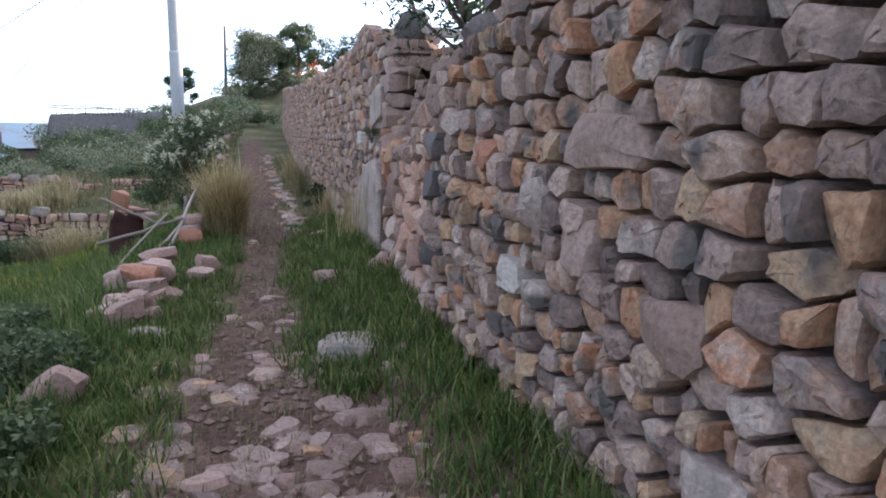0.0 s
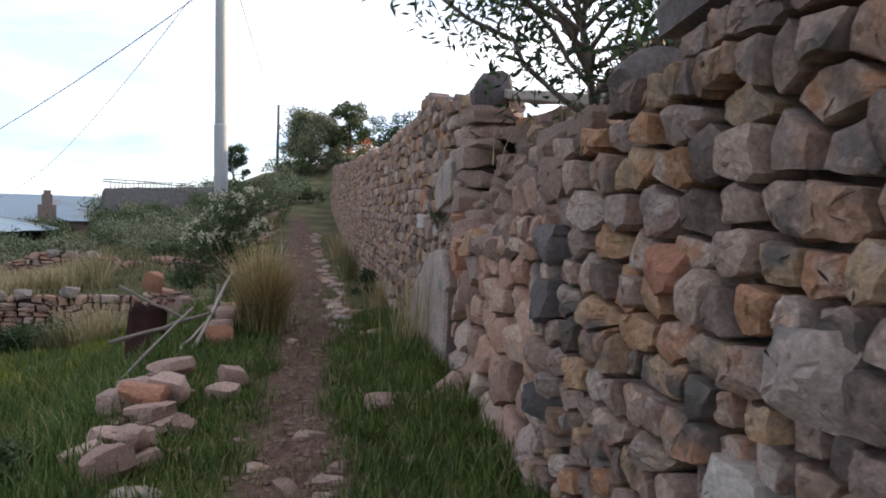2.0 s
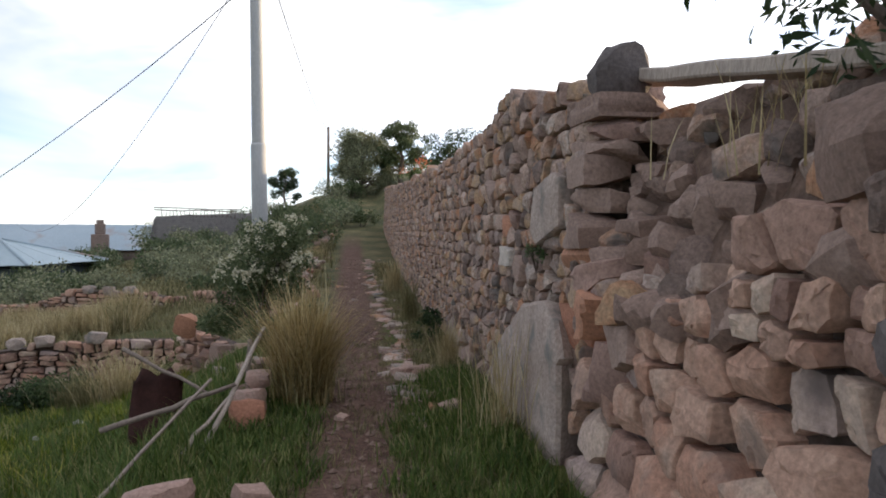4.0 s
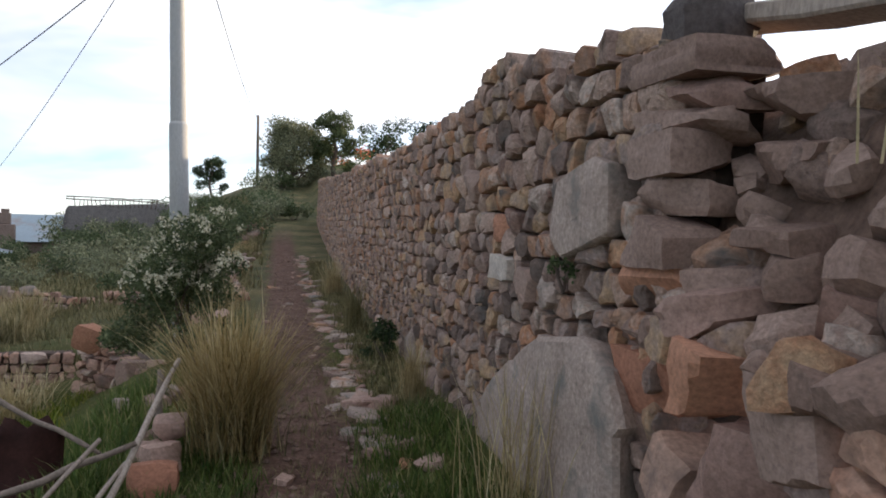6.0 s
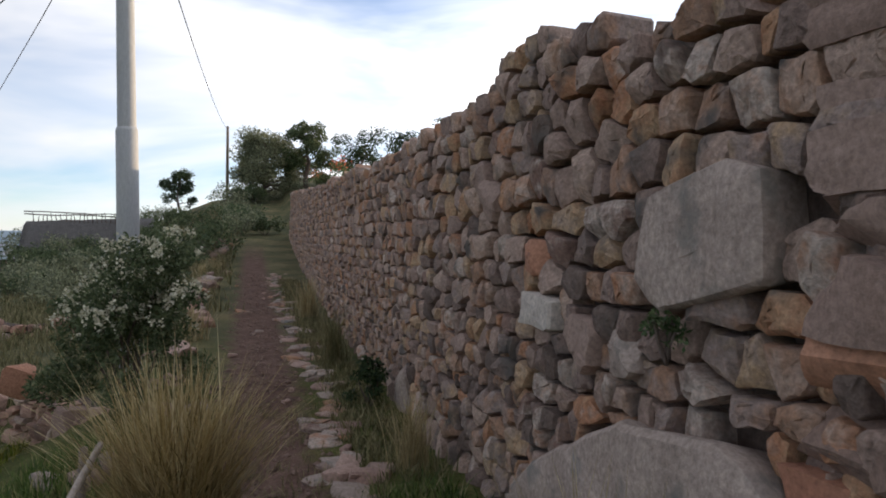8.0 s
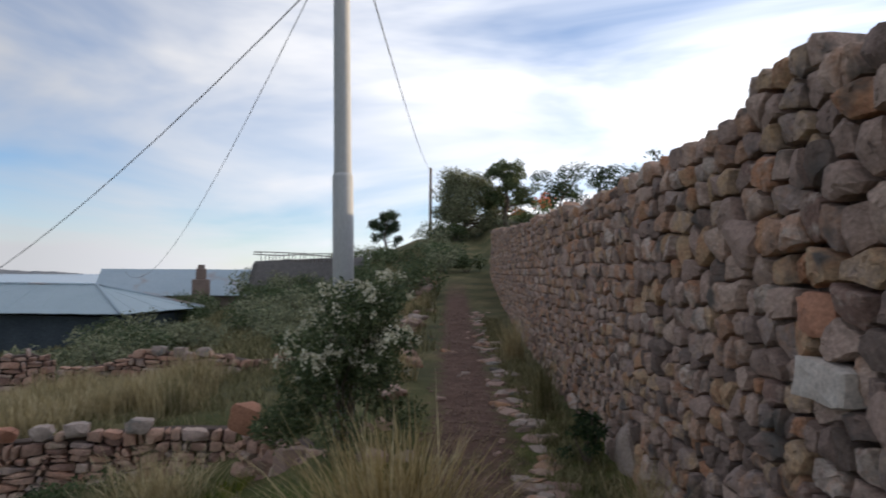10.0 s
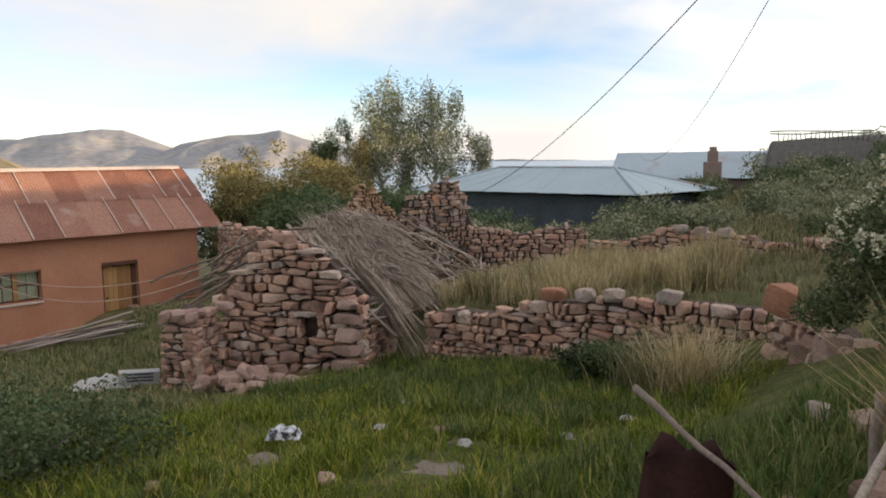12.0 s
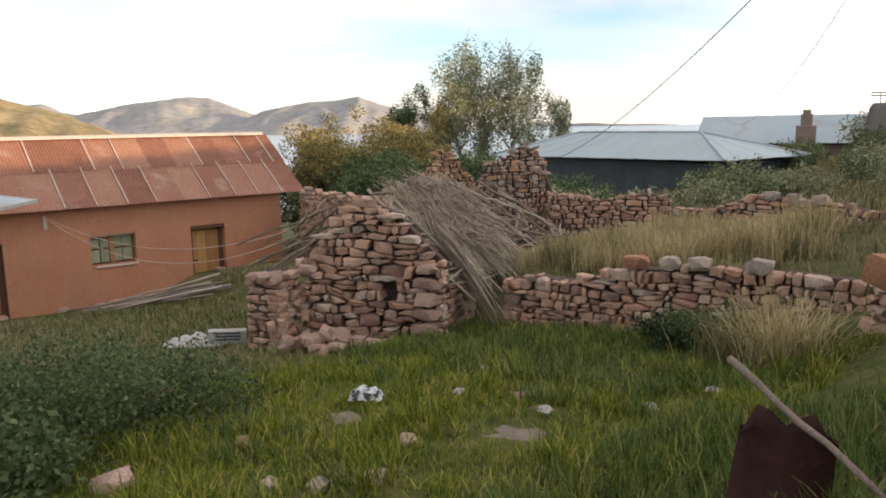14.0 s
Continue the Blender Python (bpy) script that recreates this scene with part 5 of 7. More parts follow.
# a bundle of reeds slid down past the front eave
NB = 170
b0 = np.array(roof_at(0.16, 0.42)) + rn.normal(size=(NB, 3)) * np.array([0.10, 0.10, 0.04]) + np.array([0, 0, 0.22])
b1 = np.array((-8.0, 16.6, -1.62)) + rn.normal(size=(NB, 3)) * np.array([0.22, 0.22, 0.14])
vs = np.zeros((NB, 7, 3))
cut = rn.uniform(0.35, 1.0, NB)[:, None] ** 0.8
for k, q in enumerate((0.0, 0.45, 0.8)):
    p = b0 + (b1 - b0) * q * cut
    p[:, 2] += 0.16 * np.sin(np.pi * q)
    w = 0.009
    vs[:, 2 * k] = p - side * w
    vs[:, 2 * k + 1] = p + side * w
vs[:, 6] = b0 + (b1 - b0) * cut
rb = part("reed_bundle", ribbon_mesh("reed_bundle", vs, M_STRAW_GREY), None, roof, "loose reeds slipping off the eave")
rb["kind"] = "stuff"
# loose poles leaning on the hut's far side
poles = thing("pole_heap", "heap of crooked grey poles leaning on the ruin", "poles")
for i in range(16):
    a = Vector((-11.9 + rr.uniform(-0.4, 0.6), 16.0 + rr.uniform(-0.4, 0.6), 0.25 + rr.uniform(-0.35, 0.25)))
    b = Vector((-13.6 + rr.uniform(-0.8, 0.5), 15.9 + rr.uniform(-0.6, 0.6), -0.75 + rr.uniform(-0.4, 0.3)))
    part("pole", stick_mesh(a, b, 0.028, 0.018, rr, M_WOOD_POLE, 0.05), None, poles)
poles2 = thing("pole_heap", "pale poles lying in the grass before the house", "poles")
for i in range(12):
    a = Vector((-19.2 + rr.uniform(-0.6, 0.6), 17.6 + rr.uniform(-0.5, 0.5), 0))
    b = a + Vector((-2.2 + rr.uniform(-0.6, 0.4), -2.6 + rr.uniform(-0.4, 0.4), 0))
    a.z, b.z = ground_z(a.x, a.y) + rr.uniform(0.05, 0.3), ground_z(b.x, b.y) + 0.04
    part("pole", stick_mesh(a, b, 0.035, 0.022, rr, M_WOOD_GREY, 0.05), None, poles2)

# ---------------------------------------------------------------- adobe house with a rusted roof
HO, HU, HN = Vector((-22.0, 20.2, 0)), Vector((0.1, 0.995, 0)), Vector((0.995, -0.1, 0))
HM = Matrix(((HU.x, -HN.x, 0, HO.x), (HU.y, -HN.y, 0, HO.y), (0, 0, 1, 0), (0, 0, 0, 1)))   # x along the front, y into the house


def house_wall_bm(x0, x1, z0, z1, y0, y1, holes):
    """A thick wall with openings, as a grid of blocks joined into one skin."""
    xs = sorted({x0, x1, *[h[0] for h in holes], *[h[1] for h in holes]})
    zs = sorted({z0, z1, *[h[2] for h in holes], *[h[3] for h in holes]})
    solid = lambda i, k: 0 <= i < len(xs) - 1 and 0 <= k < len(zs) - 1 and not any(h[0] <= (xs[i] + xs[i + 1]) / 2 <= h[1] and h[2] <= (zs[k] + zs[k + 1]) / 2 <= h[3] for h in holes)
    bm = bmesh.new()

    def quad(*c):
        bm.faces.new([bm.verts.new(p) for p in c])

    for i in range(len(xs) - 1):
        for k in range(len(zs) - 1):
            if not solid(i, k):
                continue
            a, b, c, d = xs[i], xs[i + 1], zs[k], zs[k + 1]
            quad((a, y0, c), (b, y0, c), (b, y0, d), (a, y0, d))
            quad((b, y1, c), (a, y1, c), (a, y1, d), (b, y1, d))
            if not solid(i - 1, k):
                quad((a, y1, c), (a, y0, c), (a, y0, d), (a, y1, d))
            if not solid(i + 1, k):
                quad((b, y0, c), (b, y1, c), (b, y1, d), (b, y0, d))
            if not solid(i, k - 1):
                quad((a, y1, c), (b, y1, c), (b, y0, c), (a, y0, c))
            if not solid(i, k + 1):
                quad((a, y0, d), (b, y0, d), (b, y1, d), (a, y1, d))
    bmesh.ops.remove_doubles(bm, verts=bm.verts, dist=0.001)
    return bm


house = thing("house", "long adobe house with a rusted corrugated roof", "house")
X0, X1, EAVE, RIDGE, DEEP = -12.5, 1.32, -0.15, 1.66, 4.6
DOOR, WIN, DOOR2 = (-1.80, -0.69, -3.2, -1.10), (-4.74, -3.48, -1.98, -1.10), (-8.1, -6.94, -3.3, -1.06)
bm = house_wall_bm(X0, X1, -5.0, EAVE + 0.05, 0.0, 0.42, (DOOR, WIN, DOOR2))
bmesh.ops.transform(bm, matrix=HM, verts=bm.verts)
part("front_wall", bm, M_ADOBE, house, "smooth red-brown mud plaster wall")
for nm, x in (("gable_wall", X1 - 0.42), ("gable_wall", X0)):
    bm = bmesh.new()
    pr = [(0.42, -5.0), (DEEP, -5.0), (DEEP, EAVE), (DEEP / 2, RIDGE - 0.12), (0.42, EAVE + 0.25)]
    fr = [bm.verts.new((x, a, c)) for a, c in pr]
    bk = [bm.verts.new((x + 0.42, a, c)) for a, c in pr]
    bm.faces.new(fr)
    bm.faces.new(bk[::-1])
    for i in range(5):
        j = (i + 1) % 5
        bm.faces.new((fr[j], fr[i], bk[i], bk[j]))
    bmesh.ops.recalc_face_normals(bm, faces=bm.faces)
    bmesh.ops.transform(bm, matrix=HM, verts=bm.verts)
    part(nm, bm, M_ADOBE, house)
part("rear_wall", box_bm(X0 + 0.42, DEEP - 0.4, -5, X1 - 0.42, DEEP - 0.002, EAVE, 0, HM), M_ADOBE, house)


def corrugated(x0, x1, y0, z0, y1, z1, pitch=0.085, amp=0.017, rows=8, sag=0.0, rng=None):
    n = max(6, int((x1 - x0) / pitch * 4))
    v, f = [], []
    for j in range(rows + 1):
        t = j / rows
        for i in range(n + 1):
            x = x0 + (x1 - x0) * i / n
            w = amp * math.sin(2 * math.pi * x / pitch) + sag * math.sin(math.pi * t) + (0.008 * noise.noise((x * 0.8, t * 3, 1.0)))
            v.append(HM @ Vector((x, y0 + (y1 - y0) * t, z0 + (z1 - z0) * t + w)))
    for j in range(rows):
        for i in range(n):
            f.append((j * (n + 1) + i, j * (n + 1) + i + 1, (j + 1) * (n + 1) + i + 1, (j + 1) * (n + 1) + i))
    return v, f


hr = random.Random(3)
roof_h = part("roof", box_bm(X0 - 0.1, -0.28, EAVE - 0.03, X1 + 0.55, -0.22, EAVE + 0.01, 0, HM), M_WOOD_POLE, house, "rusted corrugated iron roof with pale laps")
mid_y, mid_z = DEEP / 2, RIDGE
x = X1 + 0.74
sheet_w = 0.83
while x > X0:
    for row in range(2):
        t0, t1 = (0.0, 0.53) if row == 0 else (0.49, 1.0)
        off = hr.uniform(-0.03, 0.03) + (0.4 if row else 0)
        ya, za = -0.42 + (mid_y + 0.42) * t0, EAVE - 0.10 + (mid_z - EAVE + 0.10) * t0
        yb, zb = -0.42 + (mid_y + 0.42) * t1, EAVE - 0.10 + (mid_z - EAVE + 0.10) * t1
        xr = min(x + off, X1 + 0.74)
        v, f = corrugated(x + off - sheet_w - 0.04, xr, ya, za + 0.02 + 0.012 * row + hr.uniform(0, 0.006), yb, zb + 0.02 + 0.012 * row, rows=6)
        sh = child(new("roof_sheet", mesh_of("roof_sheet", v, f, M_RUST, True)), roof_h)
        if hr.random() < 0.75:
            xl = x + off - sheet_w
            v, f = corrugated(xl - 0.008, xl + 0.026, ya, za + 0.06, yb, zb + 0.066, pitch=0.11, amp=0.012, rows=6)
            child(new("lap_edge", mesh_of("lap_edge", v, f, M_RUST_LAP, True)), roof_h)
    x -= sheet_w
v, f = corrugated(X0, X1 + 0.55, DEEP + 0.42, EAVE - 0.1, mid_y, mid_z + 0.02, rows=4)
child(new("rear_sheeting", mesh_of("rear_sheeting", v, f, M_RUST, True)), roof_h)
v, f = [], []
for i in range(31):
    xx = X0 + (X1 + 0.6 - X0) * i / 30
    for a, c in ((-0.16, -0.09), (-0.07, 0.015), (0.07, 0.015), (0.16, -0.09)):
        v.append(HM @ Vector((xx, mid_y + a, mid_z + 0.075 + c + 0.008 * noise.noise((xx, a, 2)))))
for i in range(30):
    for k in range(3):
        f.append((i * 4 + k, (i + 1) * 4 + k, (i + 1) * 4 + k + 1, i * 4 + k + 1))
child(new("ridge_cap", mesh_of("ridge_cap", v, f, M_RUST_LAP, True)), roof_h)


def plank_door(name, x0, x1, z0, z1, lab):
    d = part(name, box_bm(x0 + 0.02, 0.30, z0, x1 - 0.02, 0.33, z1 - 0.02, 0, HM), M_DOOR_FRAME, house, lab)
    n = 6
    w = (x1 - x0 - 0.26) / n
    for i in range(n):
        a = x0 + 0.13 + w * i
        part("plank", box_bm(a + 0.004, 0.255, z0, a + w - 0.004, 0.299 - 0.006 * (i % 2), z1 - 0.14 - 0.02 * (i % 3), 0.004, HM), M_DOOR, d)
    part("door_frame", box_bm(x0, 0.2, z0, x0 + 0.12, 0.34, z1 - 0.12, 0.008, HM), M_DOOR_FRAME, d)
    part("door_frame", box_bm(x1 - 0.12, 0.2, z0, x1, 0.34, z1 - 0.12, 0.008, HM), M_DOOR_FRAME, d)
    part("lintel", box_bm(x0 - 0.002, 0.04, z1 - 0.12, x1 + 0.002, 0.36, z1 - 0.002, 0.008, HM), M_DOOR_FRAME, d)
    part("latch", box_bm(x0 + 0.16, 0.235, z0 + (z1 - z0) * 0.45, x0 + 0.24, 0.253, z0 + (z1 - z0) * 0.45 + 0.05, 0.004, HM), M_RUST_DARK, d)


plank_door("door", *DOOR, "weathered yellow plank door in a dark frame")
plank_door("door", *DOOR2, "dark wooden door in a deep reveal")
wnd = part("window", box_bm(WIN[0], 0.32, WIN[2], WIN[1], 0.35, WIN[3], 0, HM), M_DOOR_FRAME, house, "small wooden window with green shutters")
for a, b in ((0.03, 0.29), (0.32, 0.56), (0.70, 0.93), (0.95, 1.22)):
    part("shutter", box_bm(WIN[0] + a, 0.26, WIN[2] + 0.05, WIN[0] + b, 0.29, WIN[3] - 0.08, 0.004, HM), M_SHUTTER, wnd)
    part("glazing_bar", box_bm(WIN[0] + a, 0.245, WIN[2] + 0.43, WIN[0] + b, 0.259, WIN[2] + 0.48, 0.003, HM), M_DOOR_FRAME, wnd)
part("mullion", box_bm(WIN[0] + 0.57, 0.2, WIN[2] + 0.03, WIN[0] + 0.69, 0.31, WIN[3] - 0.07, 0.006, HM), M_DOOR, wnd)
part("window_head", box_bm(WIN[0] + 0.002, 0.1, WIN[3] - 0.065, WIN[1] - 0.002, 0.35, WIN[3] - 0.004, 0.006, HM), M_PLASTER_CREAM, wnd)
part("window_sill", box_bm(WIN[0] + 0.1, -0.05, WIN[2] - 0.07, WIN[1] + 0.02, 0.25, WIN[2] - 0.003, 0.01, HM), M_PLASTER_CREAM, wnd)
part("bracket", box_bm(-5.92, -0.07, -0.78, -5.82, -0.002, -0.4, 0.006, HM), M_PLASTER_CREAM, house, "small cream wire bracket")
for k in range(22):
    xx = hr.uniform(-13, 1.1)
    q = HM @ Vector((xx, -0.05, 0))
    rock("footing_stone", "stone at the foot of the adobe wall", (q.x, q.y, ground_z(q.x, q.y) + 0.0), (0.34, 0.26, 0.22), (0, 0, hr.uniform(0, 180)), hr.random(), M_PINK_STONE, "house footing stones")
# white-edged roof corner of the next building
porch = thing("lean_to_roof", "corner of a tin lean-to roof with a white edge", "roof")
pm = pose(-20.25, 12.35, 0.42, 0, 8, 48)
part("sheet", box_bm(-1.6, -2.4, -0.02, 1.0, 0.4, 0.0, 0, pm), M_ZINC_OLD, porch)
part("edge_board", box_bm(-1.6, 0.4, -0.07, 1.04, 0.44, 0.02, 0.004, pm), M_SACK, porch)
part("edge_board", box_bm(1.0, -2.4, -0.07, 1.04, 0.398, 0.02, 0.004, pm), M_SACK, porch)
for px, py in ((-1.4, 0.3), (-1.4, -2.2)):
    q = pm @ Vector((px, py, 0))
    part("post", stick_mesh((q.x, q.y, ground_z(q.x, q.y) - 0.2), (q.x, q.y, q.z - 0.03), 0.06, 0.05, hr, M_WOOD_POLE, 0.01), None, porch)

# ---------------------------------------------------------------- roofs farther off
def sheet_roof(parent, name, corners, mat, strips, lab=""):
    """A roof plane of overlapping long sheets between two edges: (eave a, eave b, top b, top a)."""
    a, b, c, d = (Vector(q) for q in corners)
    nrm = (b - a).cross(d - a).normalized()
    root = None
    for i in range(strips):
        s0, s1 = i / strips, (i + 1) / strips
        p = [a.lerp(b, s0), a.lerp(b, s1), d.lerp(c, s1), d.lerp(c, s0)]
        up = nrm * (0.012 if i % 2 else 0.0)
        v = [q + up for q in p] + [q + up - nrm * 0.03 for q in p]
        me = mesh_of(name, v, [(0, 1, 2, 3), (7, 6, 5, 4), (0, 4, 5, 1), (1, 5, 6, 2), (2, 6, 7, 3), (3, 7, 4, 0)], mat)
        part("roof_sheet", me, None, parent, lab)


hip = thing("hip_roofed_house", "low building with a pale blue-grey hipped tin roof", "house")
ha, hb = Vector((-28.7, 40.6, 0.1)), Vector((-13.8, 38.0, 0.22))
hx = (hb - ha)
hx.z = 0
hx.normalize()
hy = Vector((-hx.y, hx.x, 0))
hc, hdv = hb + hy * 7.0, ha + hy * 7.0
r1, r2 = ha + hx * 3.6 + hy * 3.5, hb - hx * 3.6 + hy * 3.5
r1.z = r2.z = 1.33
sheet_roof(hip, "front", (ha, hb, r2, r1), M_ZINC, 16)
sheet_roof(hip, "right", (hb, hc, r2, r2 + Vector((0, 0, 0.001))), M_ZINC, 6)
sheet_roof(hip, "rear", (hc, hdv, r1, r2), M_ZINC, 8)
sheet_roof(hip, "left", (hdv, ha, r1, r1 + Vector((0, 0, 0.001))), M_ZINC, 6)
for a, b in ((ha, r1), (hb, r2), (hc, r2), (hdv, r1), (r1, r2)):
    v, f = tube_data([a + Vector((0, 0, 0.03)), b + Vector((0, 0, 0.03))], [0.07, 0.07], 6)
    part("hip_cap", mesh_of("hip_cap", v, f, M_ZINC_OLD, True), None, hip)
hm = Matrix(((hx.x, hy.x, 0, ha.x), (hx.y, hy.y, 0, ha.y), (0, 0, 1, 0), (0, 0, 0, 1)))
part("wall", box_bm(0.6, 0.6, -4.5, (hb - ha).length - 0.6, 6.4, 0.05, 0, hm), M_DARK_WALL, hip, "bluish plaster wall, eave shade put into its dark colour")

barn = thing("tin_roofed_barn", "long barn with an old tin roof and a mud chimney", "house")
g1, g2 = Vector((-24.2, 58.3, 2.12)), Vector((-7.0, 63.0, 2.2))
gd = (g2 - g1)
gd.z = 0
gd.normalize()
gn = Vector((gd.y, -gd.x, 0))
e1, e2 = g1 + gn * 3.4 + Vector((0, 0, -1.75)), g2 + gn * 3.4 + Vector((0, 0, -1.75))
e3, e4 = g1 - gn * 3.4 + Vector((0, 0, -1.75)), g2 - gn * 3.4 + Vector((0, 0, -1.75))
sheet_roof(barn, "front", (e1, e2, g2, g1), M_ZINC_OLD, 18)
sheet_roof(barn, "rear", (e4, e3, g1, g2), M_ZINC_OLD, 8)
bmx = Matrix(((gd.x, -gn.x, 0, e1.x), (gd.y, -gn.y, 0, e1.y), (0, 0, 1, 0), (0, 0, 0, 1)))
part("wall", box_bm(0.3, 0.35, -3.5, 17.3, 6.4, 0.3, 0, bmx), M_ADOBE_DARK, barn)
ch = pose(-16.6, 56.2, 0, 0, 0, 15)
chim = part("chimney", box_bm(-0.55, -0.45, -2.0, 0.55, 0.45, 1.5, 0.05, ch), M_ADOBE_DARK, barn, "stepped mud-brick chimney")
part("chimney_stack", box_bm(-0.32, -0.3, 1.5, 0.32, 0.3, 2.2, 0.04, ch), M_ADOBE_DARK, chim)
part("chimney_cap", box_bm(-0.22, -0.22, 2.2, 0.22, 0.22, 2.45, 0.03, ch), M_ADOBE_DARK, chim)

hut = thing("thatched_hut", "dark thatched hut with a stick fence along its ridge", "hut")
v, f = [], []
for i in range(15):
    s = i / 14
    xx, yy = -12.4 + 6.6 * s, 54.0 + 1.2 * s
    for a, c in ((-2.4, 0.6), (-1.6, 1.7), (-0.7, 2.65), (0.0, 2.95), (1.2, 2.3), (2.4, 0.8)):
        v.append((xx + 0.1 * noise.noise((xx, a, 0)), yy + a, c - 0.25 + 0.35 * s + 0.09 * noise.noise((xx * 1.2, a, 3.0))))
for i in range(14):
    for k in range(5):
        f.append((i * 6 + k, (i + 1) * 6 + k, (i + 1) * 6 + k + 1, i * 6 + k + 1))
f += [tuple(range(6)), tuple(14 * 6 + k for k in range(6))[::-1]]
part("thatch", mesh_of("thatch", v, f, M_THATCH_OLD, True), None, hut, "dark weathered thatch")
part("wall", box_bm(-12.0, 52.2, -1.5, -6.2, 56.4, 1.0), M_ADOBE_DARK, hut)
fr = random.Random(21)
for i in range(20):
    xx = -12.1 + i * 0.24
    part("fence_stick", stick_mesh((xx, 54.1, 2.6), (xx + fr.uniform(-0.1, 0.1), 54.1, 3.2 + fr.uniform(-0.1, 0.1)), 0.03, 0.02, fr, M_BARK, 0.02, 3, 5), None, hut)
for z in (3.02, 3.16):
    part("fence_rail", stick_mesh((-12.6, 54.05, z + 0.1), (-7.2, 54.2, z), 0.035, 0.03, fr, M_BARK, 0.05, 6, 5), None, hut)

# ---------------------------------------------------------------- poles and cables
def power_pole(label, x, y, h, r0, r1, lower):
    root = thing("utility_pole", label, "utility pole", at=(x, y, ground_z(x, y)))
    v, f = tube_data([(0, 0, -0.3), (0, 0, h * 0.3), (0, 0, h * 0.65), (0, 0, h)], [r0, r0 + (r1 - r0) * 0.3, r0 + (r1 - r0) * 0.65, r1], 20)
    part("shaft", mesh_of("shaft", v, f, M_CONCRETE if lower else M_WOOD_POLE, True), None, root)
    if lower:
        v, f = tube_data([(0, 0, -0.3), (0, 0, 2.98), (0, 0, 3.02)], [r0 + 0.012, r0 + 0.004, r0 - 0.008], 20)
        part("sleeve", mesh_of("sleeve", v, f, M_CONCRETE, True), None, root, "thicker cast lower section")
        root.rotation_euler = (0, radians(-1.1), 0)
    v, f = tube_data([(-0.09, 0, h - 0.25), (0.09, 0, h - 0.25)], [0.03, 0.03], 8)
    part("insulator", mesh_of("insulator", v, f, M_DARK_STONE, True), None, root)
    return ground_z(x, y) + h


PX, PY = -1.42, 16.2
ptop = power_pole("tall pale round concrete power pole beside the lane", PX - 0.005, PY, 7.6, 0.118, 0.085, 1)
ftop = power_pole("thin wooden power pole on the hill crest", -1.87, 67.3, 10.55 - ground_z(-1.87, 67.3), 0.13, 0.10, 0)


def cable(label, a, b, sag, r, mat):
    a, b = Vector(a), Vector(b)
    pts = [a.lerp(b, i / 24) - Vector((0, 0, sag * 4 * (i / 24) * (1 - i / 24))) for i in range(25)]
    v, f = tube_data(pts, [r] * 25, 5)
    return tagged(new("cable", mesh_of("cable", v, f, mat, True)), label, "cable")


cable("black power cable sagging to the hipped roof", (PX - 0.06, PY, 5.85), (-28.4, 40.5, 0.15), 2.1, 0.009, M_WIRE)
cable("thin power cable running to the barn", (PX - 0.06, PY, 6.27), (-22.8, 58.4, 2.2), 2.1, 0.007, M_WIRE)
cable("thin cable running to the pole on the crest", (PX - 0.08, PY, 6.5), (-1.87, 67.3, ftop - 0.25), 0.54, 0.012, M_WIRE)
hb1 = HM @ Vector((-5.87, -0.08, -0.42))
cable("pale slack wire from the house bracket", hb1, (-12.2, 16.1, 0.15), 0.75, 0.011, M_PALE_WIRE)
cable("pale slack wire from the house bracket", hb1 + Vector((0, 0, -0.03)), (-12.6, 16.0, -0.1), 0.95, 0.011, M_PALE_WIRE)

